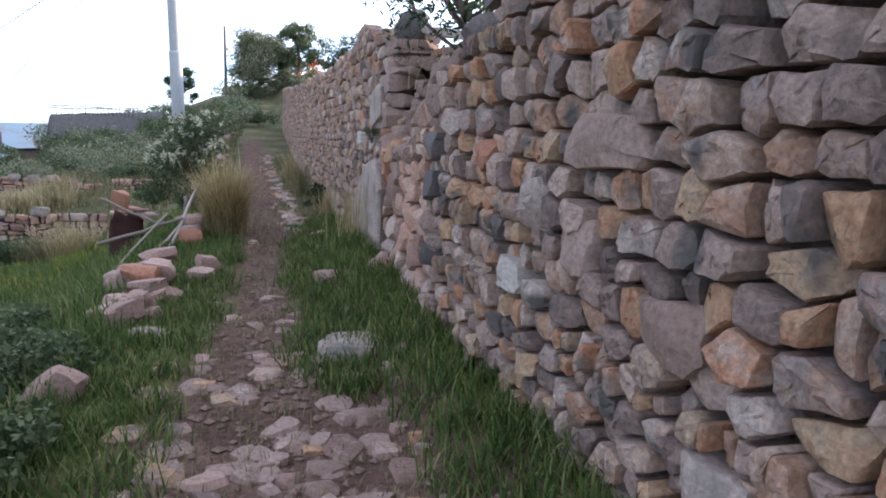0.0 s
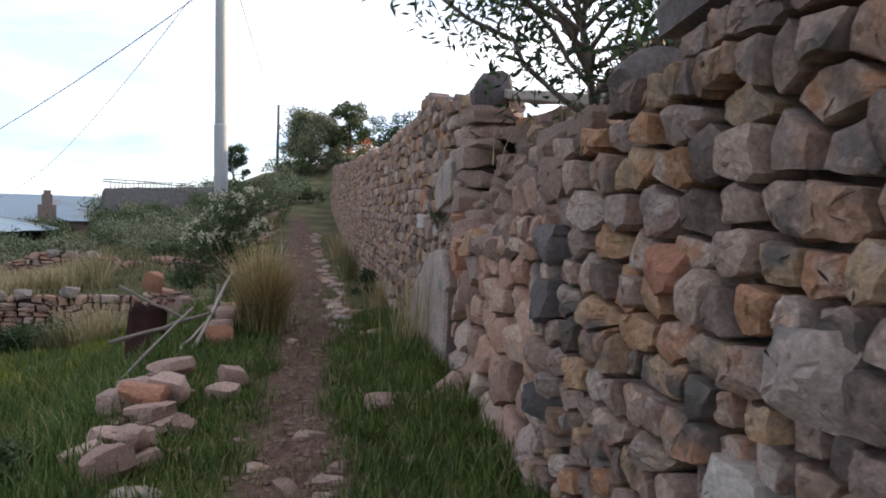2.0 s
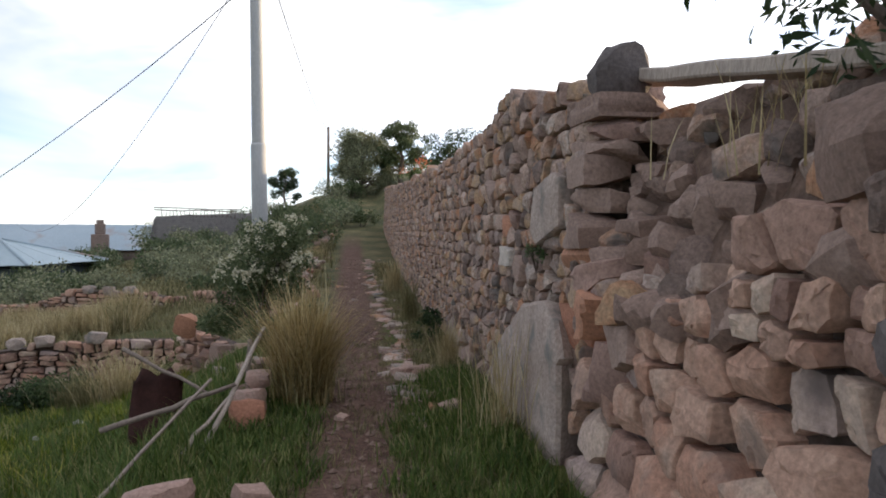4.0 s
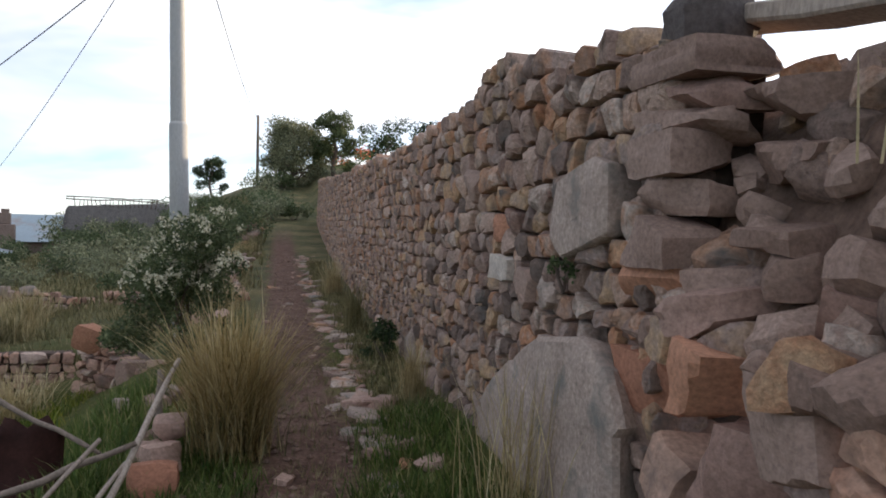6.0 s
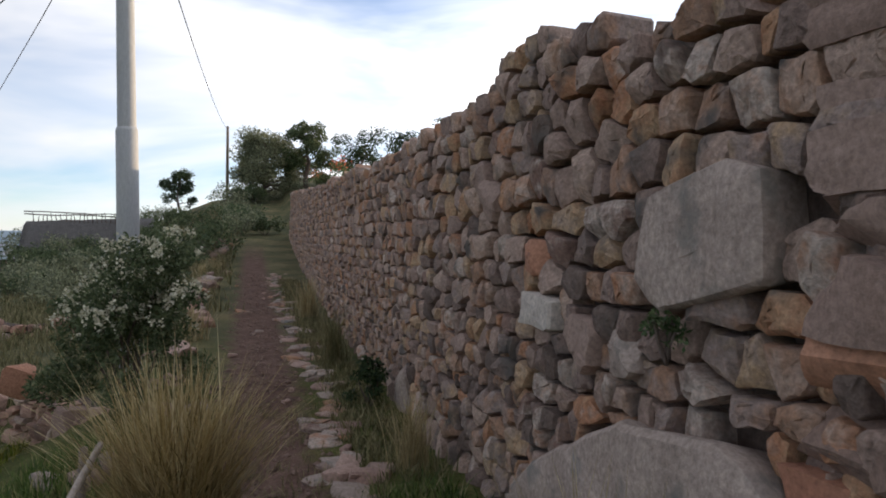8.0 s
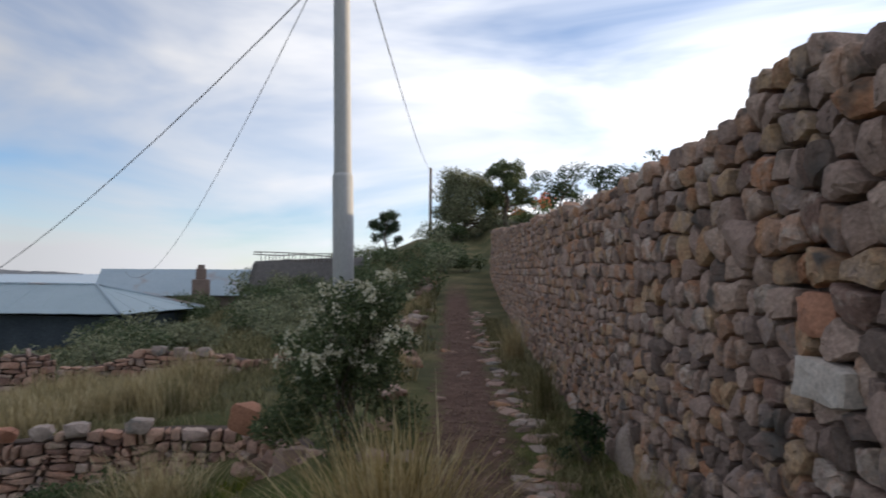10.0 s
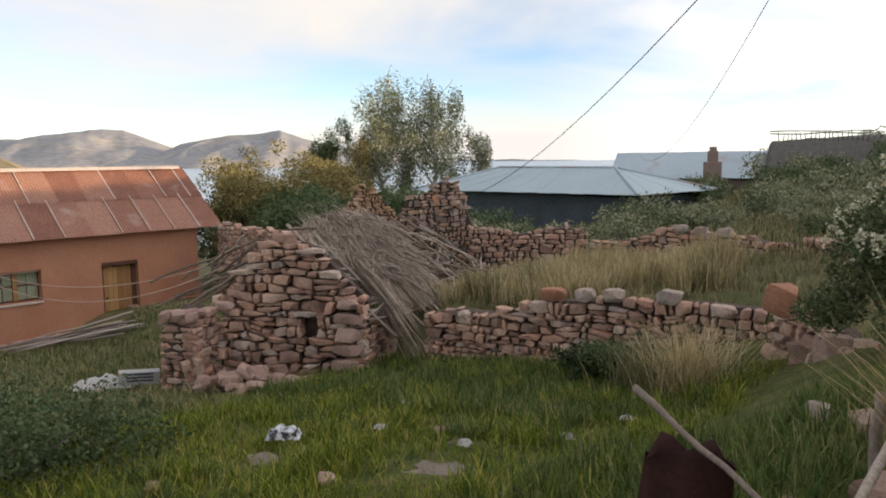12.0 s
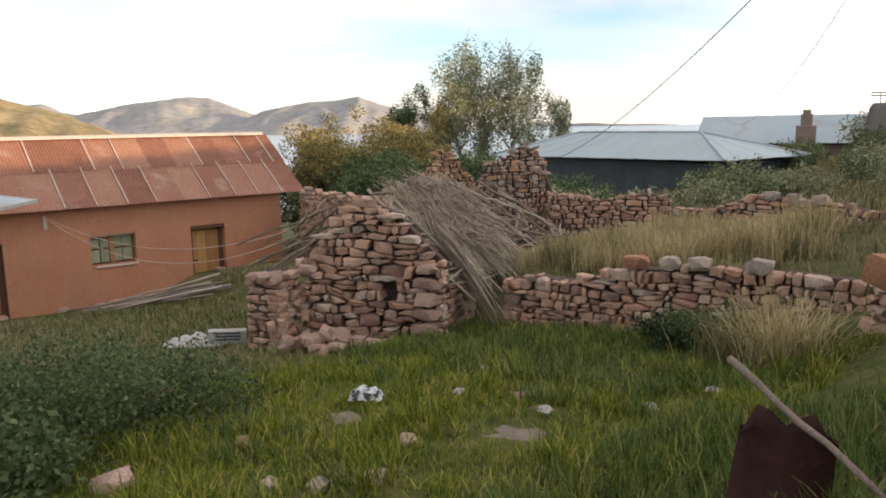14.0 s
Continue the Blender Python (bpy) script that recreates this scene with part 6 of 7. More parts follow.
# ---------------------------------------------------------------- stones along the lane
LR = random.Random(31)
EDGE = "stones edging the lane"
for q in ((-1.2, 4.75, 0.14, 0.46, 0.34, 0.34, 38, M_PINK_STONE), (-1.35, 4.45, 0.02, 0.4, 0.3, 0.3, 0, M_BROWN_STONE), (-0.95, 4.25, 0.05, 0.3, 0.26, 0.14, 0, M_PINK_STONE), (-0.85, 6.05, 0.1, 0.5, 0.3, 0.18, 5, M_PALE), (-1.08, 6.35, 0.2, 0.42, 0.36, 0.3, 0, M_PINK_STONE),
          (-1.05, 6.85, 0.2, 0.42, 0.28, 0.16, 5, M_PINK_STONE), (-1.02, 7.3, 0.24, 0.5, 0.34, 0.16, 0, M_PINK_STONE), (-1.1, 7.45, 0.36, 0.46, 0.3, 0.14, 0, M_RED_STONE), (-0.95, 7.7, 0.34, 0.42, 0.3, 0.16, 0, M_PINK_STONE), (-1.2, 7.75, 0.30, 0.4, 0.3, 0.18, 0, M_PINK_STONE),
          (-1.0, 7.95, 0.44, 0.5, 0.32, 0.13, 0, M_PINK_STONE), (-0.62, 8.0, 0.2, 0.36, 0.3, 0.2, 8, M_PINK_STONE), (-0.55, 8.3, 0.3, 0.34, 0.28, 0.16, 0, M_PINK_STONE), (-1.12, 7.2, 0.1, 0.5, 0.36, 0.2, 0, M_PINK_STONE), (-1.2, 8.15, 0.22, 0.4, 0.34, 0.2, 0, M_BROWN_STONE),
          (-0.88, 10.35, 0.22, 0.42, 0.36, 0.34, 0, M_RED_STONE), (-0.88, 10.75, 0.3, 0.36, 0.3, 0.2, 0, M_PINK_STONE), (-0.86, 11.05, 0.42, 0.34, 0.3, 0.16, 0, M_PINK_STONE), (-0.95, 10.95, 0.2, 0.4, 0.36, 0.3, 0, M_PINK_STONE), (-0.98, 11.5, 0.2, 0.32, 0.28, 0.2, 0, M_BROWN_STONE), (-1.3, 11.2, 0.1, 0.28, 0.26, 0.24, 0, M_BROWN_STONE)):
    rock("edge_stone", "blocky pinkish stone edging the lane", (q[0], q[1], q[2]), (q[3] * 0.7, q[4] * 0.78, q[5]), (LR.uniform(-8, 8), q[6] + LR.uniform(-6, 6), LR.uniform(-25, 25)), LR.random(), q[7], EDGE, 0.1, 0.72, 4)
for k in range(26):
    y = LR.uniform(6.3, 8.4)
    x, z0 = LR.gauss(-1.08, 0.13), LR.uniform(0.05, 0.30)
    rock("edge_stone", "pinkish stone heaped along the lane's edge", (x, y, z0), (LR.uniform(0.16, 0.3), LR.uniform(0.14, 0.26), LR.uniform(0.10, 0.18)), (LR.uniform(-12, 12), LR.uniform(-12, 12), LR.uniform(-60, 60)), LR.random(), LR.choice((M_PINK_STONE, M_PINK_STONE, M_BROWN_STONE, M_STONE)), EDGE)
for k in range(90):
    y = LR.uniform(12.2, 44)
    x = -0.95 + LR.gauss(0, 0.14) - 0.2 * smoothstep(16, 20, y)
    s = LR.uniform(0.16, 0.4)
    hump = 0.42 * (math.sin(y * 0.55) > -0.1) * LR.random() * (y > 18)
    s *= 1.0 if y > 18 else 0.6
    rock("edge_stone", "weathered stone of the lane's tumbled kerb", (x, y, ground_z(x, y) + s * 0.2 + hump), (s * 1.2, s, s * 0.65), (LR.uniform(-14, 14), LR.uniform(-14, 14), LR.uniform(0, 180)), LR.random(), LR.choice((M_PINK_STONE, M_BROWN_STONE, M_PALE, M_STONE)), EDGE)
for k in range(34):
    y = LR.uniform(20.0, 23.4)
    x = -1.35 + LR.gauss(0, 0.16)
    s = LR.uniform(0.2, 0.42)
    rock("edge_stone", "pale stone of a tumbled heap on the lane's kerb", (x, y, ground_z(x, y) + LR.uniform(0.0, 0.55) * max(0.1, 1 - abs(x + 1.35) * 2.2)), (s * 1.3, s, s * 0.55), (LR.uniform(-10, 10), LR.uniform(-14, 14), LR.uniform(0, 180)), LR.random(), LR.choice((M_PINK_STONE, M_PALE, M_WARM)), EDGE, 0.1, 0.75)
for q in ((0.68, 7.42, 0.25, 0.46, 0.24, 0.17, 0, 10), (1.0, 7.28, 0.30, 0.50, 0.2, 0.22, -40, 20), (0.58, 5.3, 0.16, 0.60, 0.5, 0.2, 4, 0), (0.55, 12.3, 0.24, 0.3, 0.2, 0.14, 0, 20), (0.72, 12.1, 0.28, 0.32, 0.2, 0.12, 0, -20)):
    rock("fallen_stone", "fallen tan block lying in the lane's grass", (q[0], q[1], q[2]), (q[3], q[4], q[5]), (LR.uniform(-8, 8), q[6], q[7]), LR.random(), M_PALE if q[1] == 5.3 else M_PINK_STONE, "fallen stones", n=4)
PAVE = "flat stones trodden into the lane"
for k in range(230):
    y = 2.0 + 5.2 * LR.random() ** 1.5
    x = LR.gauss(0.02, 0.42) + 0.15 * (5 - y) / 5
    if x < -0.9 or x > 0.95 or (y > 5.6 and k % 3):
        continue
    s = LR.uniform(0.09, 0.28) * (1.05 if y < 5 else 0.8)
    rock("paving_stone", "flat worn stone trodden into the earth", (x, y, ground_z(x, y) - 0.012), (s, s * LR.uniform(0.6, 1.0), 0.085), (LR.uniform(-7, 7), LR.uniform(-7, 7), LR.uniform(0, 180)), LR.random(), LR.choice((M_BROWN_STONE, M_BROWN_STONE, M_PINK_STONE, M_STONE)), PAVE, square=0.7)
for k in range(150):
    y = 10 + 22 * LR.random() ** 1.3
    x = LR.gauss(0.66, 0.13) if LR.random() < 0.88 else LR.gauss(0.1, 0.3)
    s = LR.uniform(0.12, 0.38) * (0.5 if abs(x - 0.1) < 0.3 else 1)
    rock("paving_stone", "flat pale stone at the lane's edge", (x, y, ground_z(x, y) - 0.002), (s, s * LR.uniform(0.6, 1.0), 0.08), (LR.uniform(-8, 8), LR.uniform(-8, 8), LR.uniform(0, 180)), LR.random(), LR.choice((M_PALE, M_PINK_STONE, M_STONE)), PAVE, square=0.7)
# small gravel of the trodden earth
GV, GF = [], []
gr = random.Random(99)
for k in range(1900):
    y = 1.8 + 30 * gr.random() ** 1.6
    x = gr.gauss(0.08, 0.30)
    s = gr.uniform(0.012, 0.045)
    c = Vector((x, y, ground_z(x, y) + s * 0.2))
    o = len(GV)
    for p in ((1, 0, 0), (-1, 0, 0), (0, 1, 0), (0, -1, 0), (0, 0, 0.7), (0, 0, -0.7)):
        GV.append(c + Vector(p) * s * gr.uniform(0.6, 1.1))
    for a, b, d in ((0, 2, 4), (2, 1, 4), (1, 3, 4), (3, 0, 4), (2, 0, 5), (1, 2, 5), (3, 1, 5), (0, 3, 5)):
        GF.append((o + a, o + b, o + d))
tagged(new("gravel", mesh_of("gravel", GV, GF, M_BROWN_STONE)), "loose reddish gravel on the trodden lane", "gravel", kind="stuff")
for q in ((-6.6, 9.6, 0.34, M_PINK_STONE), (-5.3, 10.3, 0.17, M_PALE), (-4.9, 10.45, 0.15, M_PALE), (-4.65, 10.8, 0.17, M_PALE), (-5.05, 11.55, 0.17, M_PINK_STONE), (-5.2, 13.35, 0.17, M_PINK_STONE), (-6.4, 10.7, 0.15, M_PINK_STONE), (-6.5, 12.7, 0.16, M_PINK_STONE)):
    rock("yard_stone", "pale stone half sunk in the yard grass", (q[0], q[1], ground_z(q[0], q[1]) + q[2] * 0.08), (q[2] * 1.2, q[2], q[2] * 0.6), (6, -8, LR.uniform(0, 180)), LR.random(), q[3], "stones in the yard")

# ---------------------------------------------------------------- rusted sheet and grey sticks by the lane
sheet = thing("rusty_sheet", "dark rusted iron sheet propped up beside the lane", "metal sheet")
v, f = [], []
for j in range(9):
    for i in range(9):
        a, b = -0.23 + 0.46 * i / 8, 0.58 * j / 8
        if j == 8:
            b += 0.04 * math.sin(i * 1.3) - (0.10 if i == 0 else 0.06 if i > 6 else 0)
        if j == 0:
            b -= 0.05
        v.append(Vector((a + 0.03 * (j / 8) * (1 if i < 4 else -0.6), 0.025 * math.cos(i / 8 * math.pi * 1.4) + 0.03 * math.sin(j * 0.5), b)))
for j in range(8):
    for i in range(8):
        f.append((j * 9 + i, j * 9 + i + 1, (j + 1) * 9 + i + 1, (j + 1) * 9 + i))
sm = pose(-1.68, 10.68, ground_z(-1.66, 10.62) + 0.05, -14, 6, 30)
sob = part("plate", mesh_of("plate", [sm @ p for p in v], f, M_RUST_DARK, True), None, sheet)
so = sob.modifiers.new("thick", "SOLIDIFY")
so.thickness = 0.006
SR = random.Random(17)
for a, b, r in (((-2.02, 10.9, 0.75), (-1.22, 10.58, 0.40), 0.02), ((-1.75, 8.3, -0.05), (-1.12, 10.1, 0.62), 0.018), ((-1.12, 9.7, 0.15), (-0.80, 10.95, 0.92), 0.024), ((-1.9, 9.9, 0.28), (-0.95, 10.25, 0.55), 0.026), ((-1.3, 9.2, 0.12), (-1.0, 10.2, 0.45), 0.02), ((-1.02, 11.62, 0.1), (-1.02, 11.65, 0.72), 0.036)):
    tagged(new("branch", stick_mesh(a, b, r, r * 0.7, SR, M_WOOD_GREY, 0.016, 6, 7)), "grey weathered branch leaning on the lane's edge stones", "branch", "sticks by the lane")

# ---------------------------------------------------------------- litter in the yard
def crumpled(name, label, cat, at, sx, sy, sz, seed, mat, turn=0):
    rng = random.Random(seed)
    v, f, n = [], [], 14
    for j in range(n + 1):
        for i in range(n + 1):
            a, b = 2 * i / n - 1, 2 * j / n - 1
            e = max(0, 1 - a * a) ** 0.5 * max(0, 1 - b * b) ** 0.5
            v.append((a * sx / 2 + 0.04 * noise.noise((a * 3, b * 3, seed)), b * sy / 2 + 0.04 * noise.noise((a * 3, b * 3, seed + 5)), e * sz * (0.7 + 0.7 * noise.noise((a * 2.5, b * 2.5, seed + 9))) + 0.01))
    for j in range(n):
        for i in range(n):
            f.append((j * (n + 1) + i, j * (n + 1) + i + 1, (j + 1) * (n + 1) + i + 1, (j + 1) * (n + 1) + i))
    ob = new(name, mesh_of(name, v, f, mat, False))
    ob.matrix_world = pose(at[0], at[1], at[2], 0, 0, turn)
    return tagged(ob, label, cat)


crumpled("plastic_bag", "crumpled black-and-white printed plastic bag on the grass", "litter", (-6.35, 12.15, ground_z(-6.35, 12.15) + 0.1), 0.34, 0.2, 0.15, 3, M_PRINT, 40)
crumpled("sack", "dirty white woven sack lying in the grass", "sack", (-12.45, 13.35, ground_z(-12.45, 13.35) + 0.06), 1.0, 0.5, 0.2, 8, M_SACK, 60)
carton = thing("carton", "flattened white printed carton on the sack", "carton")
cm = pose(-12.0, 13.75, ground_z(-12.0, 13.75) + 0.22, 12, 4, 62)
part("board", box_bm(-0.32, -0.06, -0.12, 0.32, 0.06, 0.12, 0.006, cm), M_SACK, carton)
for k in range(3):
    part("print_bar", box_bm(-0.2, -0.066, -0.05 + 0.06 * k, 0.22, -0.062, -0.02 + 0.06 * k, 0, cm), M_DARK_WALL, carton)
for x, y, sx, sy, lab in ((-4.35, 12.25, 0.8, 0.5, "patch of bare grey earth and straw in the yard"), (-6.1, 11.75, 0.5, 0.3, "small bare patch with stone chips"), (-5.25, 12.0, 0.4, 0.2, "small patch of bare earth in the grass"), (-4.75, 13.1, 0.4, 0.2, "small patch of bare earth in the grass")):
    v, f = [(0, 0, 0.02)], []
    for i in range(22):
        a = 2 * math.pi * i / 22
        r = 1 + 0.6 * noise.noise((math.cos(a) * 2.4, math.sin(a) * 2.4, x))
        v.append((math.cos(a) * sx / 2 * r, math.sin(a) * sy / 2 * r, -0.03))
        f.append((0, i + 1, (i + 1) % 22 + 1))
    ob = new("bare_patch", mesh_of("bare_patch", v, f, M_ASH, True))
    ob.location = (x, y, ground_z(x, y) + 0.02)
    tagged(ob, lab, "bare ground", kind="structure")
for q in ((-6.5, 14.2), (-5.9, 13.1), (-3.8, 13.5), (-3.6, 14.4), (-4.6, 12.9)):
    crumpled("paper_scrap", "small white scrap of litter in the grass", "litter", (*q, ground_z(*q) + 0.06), 0.13, 0.1, 0.05, q[0], M_SACK, q[1] * 50)

# ---------------------------------------------------------------- grasses
def hug_wall(x, y):
    e = 0.42 + 0.22 * noise.noise((y * 0.8, 3.3, 0)) + 0.24 * noise.noise((x * 2.2, y * 2.6, 5.0)) - 0.25 * smoothstep(3.2, 5.5, y) * smoothstep(11, 9, y)
    return x > e + 0.02 + 0.26 * smoothstep(5.0, 3.4, y) and x < 1.16


def bare(x, y):
    return math.hypot((x + 4.35) / 0.55, (y - 12.25) / 0.35) > 1 and math.hypot((x + 6.1) / 0.3, (y - 11.75) / 0.2) > 1


def edge_keep(x, y):
    return x < -0.62 + 0.34 * smoothstep(4.5, 7.0, y) + 0.2 * noise.noise((y * 0.9, 1, 1)) + 0.22 * noise.noise((x * 2.2, y * 2.6, 8.0))


grass_patch("lane_grass", "lush green grass along the foot of the wall", 18000, (0.1, 1.15, 2.0, 11.5), 0.17, 0.010, 0.75, M_GRASS, 1, hug_wall, 0.06, 12)
grass_patch("lane_grass", "green and straw-coloured grass tufts below the long wall", 6500, (0.72, 1.25, 11.0, 30.0), 0.15, 0.012, 0.8, M_OLIVE, 2, None, 0.05, 12)
grass_patch("lane_grass", "dark green grass and herbs at the lane's edge", 15000, (-1.35, -0.25, 2.2, 12.0), 0.15, 0.010, 0.8, M_GRASS, 3, edge_keep, 0.06, 12)
grass_patch("lane_grass", "thin trodden grass between the lane stones", 9000, (-0.7, 0.9, 2.0, 15.0), 0.09, 0.006, 0.8, M_OLIVE, 4, None, 0.05, 8)
grass_patch("bank_grass", "tall green grass on the bank below the lane", 26000, (-3.4, -1.15, 2.0, 13.5), 0.26, 0.011, 0.7, M_GRASS, 5, None, 0.08, 12)
grass_patch("yard_grass", "short yellow-green grass of the yard", 46000, (-9.2, -2.6, 7.5, 16.8), 0.13, 0.011, 0.9, M_LIME_GRASS, 6, bare, 0.10, 12)
grass_patch("yard_grass", "tall rank tufts in the yard grass", 16000, (-9.0, -2.6, 8.0, 16.6), 0.30, 0.012, 0.8, M_LIME_GRASS, 60, lambda x, y: bare(x, y) and noise.noise((x * 0.9, y * 0.9, 2)) > 0.0, 0.05, 26)
grass_patch("yard_grass", "tall dark tufts in the yard grass", 9000, (-9.0, -2.6, 8.0, 16.6), 0.26, 0.012, 0.8, M_GRASS, 61, lambda x, y: bare(x, y) and noise.noise((x * 0.8 + 9, y * 0.8, 2)) > 0.05, 0.05, 26)
grass_patch("yard_grass", "darker green grass tufts before the ruin and wall", 20000, (-9.5, -3.0, 13.6, 17.0), 0.24, 0.012, 0.8, M_GRASS, 7, lambda x, y: y - 13.6 > 1.2 * noise.noise((x * 0.7, y * 0.7, 0)) + 0.6 and y < 16.9 + (x + 8.3) * 0.17, 0.09, 12)
grass_patch("yard_grass", "rough grass sloping down to the house", 26000, (-21.0, -8.6, 7.5, 19.5), 0.2, 0.018, 0.9, M_OLIVE, 8, lambda x, y: not (-12.6 < x < -8.6 and y > 14.0), 0.14, 12)
grass_patch("yard_grass", "greener grass between the sack and the house", 5000, (-20.0, -10.5, 12.8, 19.0), 0.2, 0.02, 0.8, M_GRASS, 9, lambda x, y: y > 14.6 or x < -12.5, 0.14, 12)
grass_patch("field_grass", "tall dry yellow grass in the walled field", 15000, (-9.6, -4.8, 18.4, 22.6), 0.55, 0.014, 0.55, M_DRY, 10, lambda x, y: noise.noise((x * 0.5, y * 0.5, 6)) > -0.25, 0.12, 14)
grass_patch("field_grass", "green undergrowth in the walled field", 8000, (-10.5, -2.0, 17.8, 23.0), 0.25, 0.016, 0.7, M_OLIVE, 11, None, 0.12, 12)
grass_patch("slope_grass", "olive rough grass on the slope above the field", 30000, (-20.0, -1.3, 23.4, 50.0), 0.42, 0.035, 0.7, M_OLIVE, 12, None, 0.25, 12)
grass_patch("slope_grass", "rough grass on the hill beside the lane", 14000, (-9.0, -0.7, 22.0, 66.0), 0.38, 0.035, 0.7, M_OLIVE, 13, None, 0.22, 12)


def tussock(label, at, blades, height, spread, mat, seed, lean=0.55, width=0.008, upright=0.0):
    """A bunch of stiff straw blades fanning from one root."""
    rng = np.random.default_rng(seed)
    base = np.zeros((blades, 3))
    base[:, :2] = rng.normal(size=(blades, 2)) * spread
    vv = blades_data(base, height, width, lean, rng, 0.7)
    root = thing("tussock", label, "grass tussock", at=at)
    part("foliage", ribbon_mesh("foliage", vv, mat), None, root)["kind"] = "stuff"
    return root


tz = ground_z(-0.45, 10.9)
tus = tussock("big golden tussock of stiff bunch grass beside the lane", (-0.46, 11.1, tz), 1500, 1.06, 0.10, M_TUSSOCK, 3, 0.62, 0.010)
rng_t = np.random.default_rng(44)
bb_ = np.zeros((700, 3))
bb_[:, :2] = rng_t.normal(size=(700, 2)) * 0.11
part("green_core", ribbon_mesh("green_core", blades_data(bb_, 0.5, 0.009, 0.85, rng_t, 0.7), M_OLIVE), None, tus, "olive-green inner blades")["kind"] = "stuff"
bb_ = np.zeros((70, 3))
bb_[:, :2] = rng_t.normal(size=(70, 2)) * 0.1
part("stalkwork", ribbon_mesh("stalkwork", blades_data(bb_, 1.25, 0.016, 0.4, rng_t, 0.7), M_DRY), None, tus, "pale tall stalks")["kind"] = "stuff"
tussock("dry straw tussock against the pale boulder", (1.05, 9.2, ground_z(1.05, 9.2)), 130, 0.85, 0.10, M_DRY, 4, 0.45, 0.006)
tussock("dry straw tussock at the wall's foot", (1.05, 12.2, ground_z(1.05, 12.2)), 260, 0.55, 0.06, M_DRY, 5, 0.5, 0.006)
tussock("dry olive tussock at the wall's foot", (1.0, 17.0, ground_z(1.0, 17.0)), 240, 0.8, 0.08, M_OLIVE, 6, 0.45, 0.008)
tussock("dry olive tussock beside the lane", (1.05, 22.0, ground_z(1.05, 22.0)), 260, 0.9, 0.1, M_DRY, 7, 0.45, 0.01)
tussock("pale bleached tussock before the yard wall", (-3.45, 15.9, ground_z(-3.45, 15.9)), 520, 0.95, 0.22, M_DRY, 8, 0.95, 0.011)
tussock("pale bleached tussock before the yard wall", (-4.1, 15.9, ground_z(-4.1, 15.9)), 450, 0.7, 0.16, M_OLIVE, 9, 0.75, 0.010)
for i in range(26):
    x, y = -0.95 - LR.random() * 1.2, LR.uniform(18, 44)
    tussock("rough tussock on the lane's upper edge", (x, y, ground_z(x, y)), 150, LR.uniform(0.4, 0.8), 0.12, LR.choice((M_DRY, M_OLIVE, M_OLIVE)), 200 + i, 0.6, 0.014)
for i in range(40):
    x, y = LR.uniform(-9.5, -4.3), LR.uniform(18.6, 22.4)
    tussock("tall dry tussock in the walled field", (x, y, ground_z(x, y)), 130, LR.uniform(0.5, 0.85), 0.12, LR.choice((M_DRY, M_DRY, M_OLIVE)), 300 + i, 0.5, 0.012)

# ---------------------------------------------------------------- bushes and trees
bush, bcs, brs = shrub("dense dark bush covered in small white flowers", (-1.32, 15.3, ground_z(-1.32, 15.3) - 0.05), 1.42, 1.8, 20000, 0.055, M_LEAF_BUSH, 101, 0.4, 9)
rf = np.random.default_rng(6)
fl = []
for c, r in zip(bcs, brs):
    if c[2] < 0.75:
        continue
    for k in range(15):
        d = rf.normal(size=3)
        d[2] = abs(d[2]) * 0.8
        d /= np.linalg.norm(d)
        fl.append(np.array(c) + d * r * 1.12)
pts = np.repeat(np.array(fl), 14, 0)
pts += rf.normal(size=pts.shape) * 0.021
part("blossom", leaf_mesh("blossom", pts, 0.031, M_PETAL, rf, 0.9), None, bush, "clusters of small white flowers")

shrub("leafy dark green weeds sprawling over the yard", (-8.3, 10.0, ground_z(-8.3, 10) - 0.1), 2.6, 0.85, 15000, 0.05, M_LEAF, 111, 0.6, 12)
shrub("leafy dark green weeds sprawling over the yard", (-9.9, 9.0, ground_z(-9.9, 9) - 0.1), 2.8, 0.8, 14000, 0.05, M_LEAF_BUSH, 112, 0.6, 12)
shrub("leafy green weeds in the yard grass", (-7.3, 8.6, ground_z(-7.3, 8.6) - 0.1), 1.9, 0.6, 6000, 0.07, M_LEAF, 113, 0.6, 10)
shrub("small dark green bush by the yard wall", (-5.0, 16.3, ground_z(-5.0, 16.3) - 0.05), 0.8, 0.5, 3500, 0.05, M_LEAF_DARK, 114, 0.5, 7)
shrub("small dark green bush by the yard wall", (-4.6, 16.4, ground_z(-4.6, 16.4) - 0.05), 1.1, 0.6, 4500, 0.05, M_LEAF, 115, 0.5, 7)
shrub("green weeds on the bank below the lane", (-2.0, 4.4, ground_z(-2.0, 4.4) - 0.05), 1.5, 0.55, 7000, 0.05, M_LEAF_DARK, 116, 0.6, 9)
shrub("green weeds on the bank below the lane", (-2.3, 6.2, ground_z(-2.3, 6.2) - 0.05), 1.5, 0.5, 6000, 0.05, M_LEAF, 117, 0.6, 9)
shrub("green weeds on the bank below the lane", (-1.75, 3.2, ground_z(-1.75, 3.2) - 0.05), 1.3, 0.55, 6000, 0.05, M_LEAF_DARK, 118, 0.6, 9)
for x, y, w in ((-1.55, 5.3, 0.9), (-1.45, 3.7, 0.8), (-2.6, 5.2, 1.2), (-2.9, 3.8, 1.2), (-1.9, 7.0, 0.8)):
    shrub("low leafy herbs on the bank beside the lane", (x, y, ground_z(x, y) - 0.05), w, w * 0.5, 4200, 0.042, M_LEAF_BUSH, int(w * 1000 + y * 10), 0.6, 8, group="bank herbs")
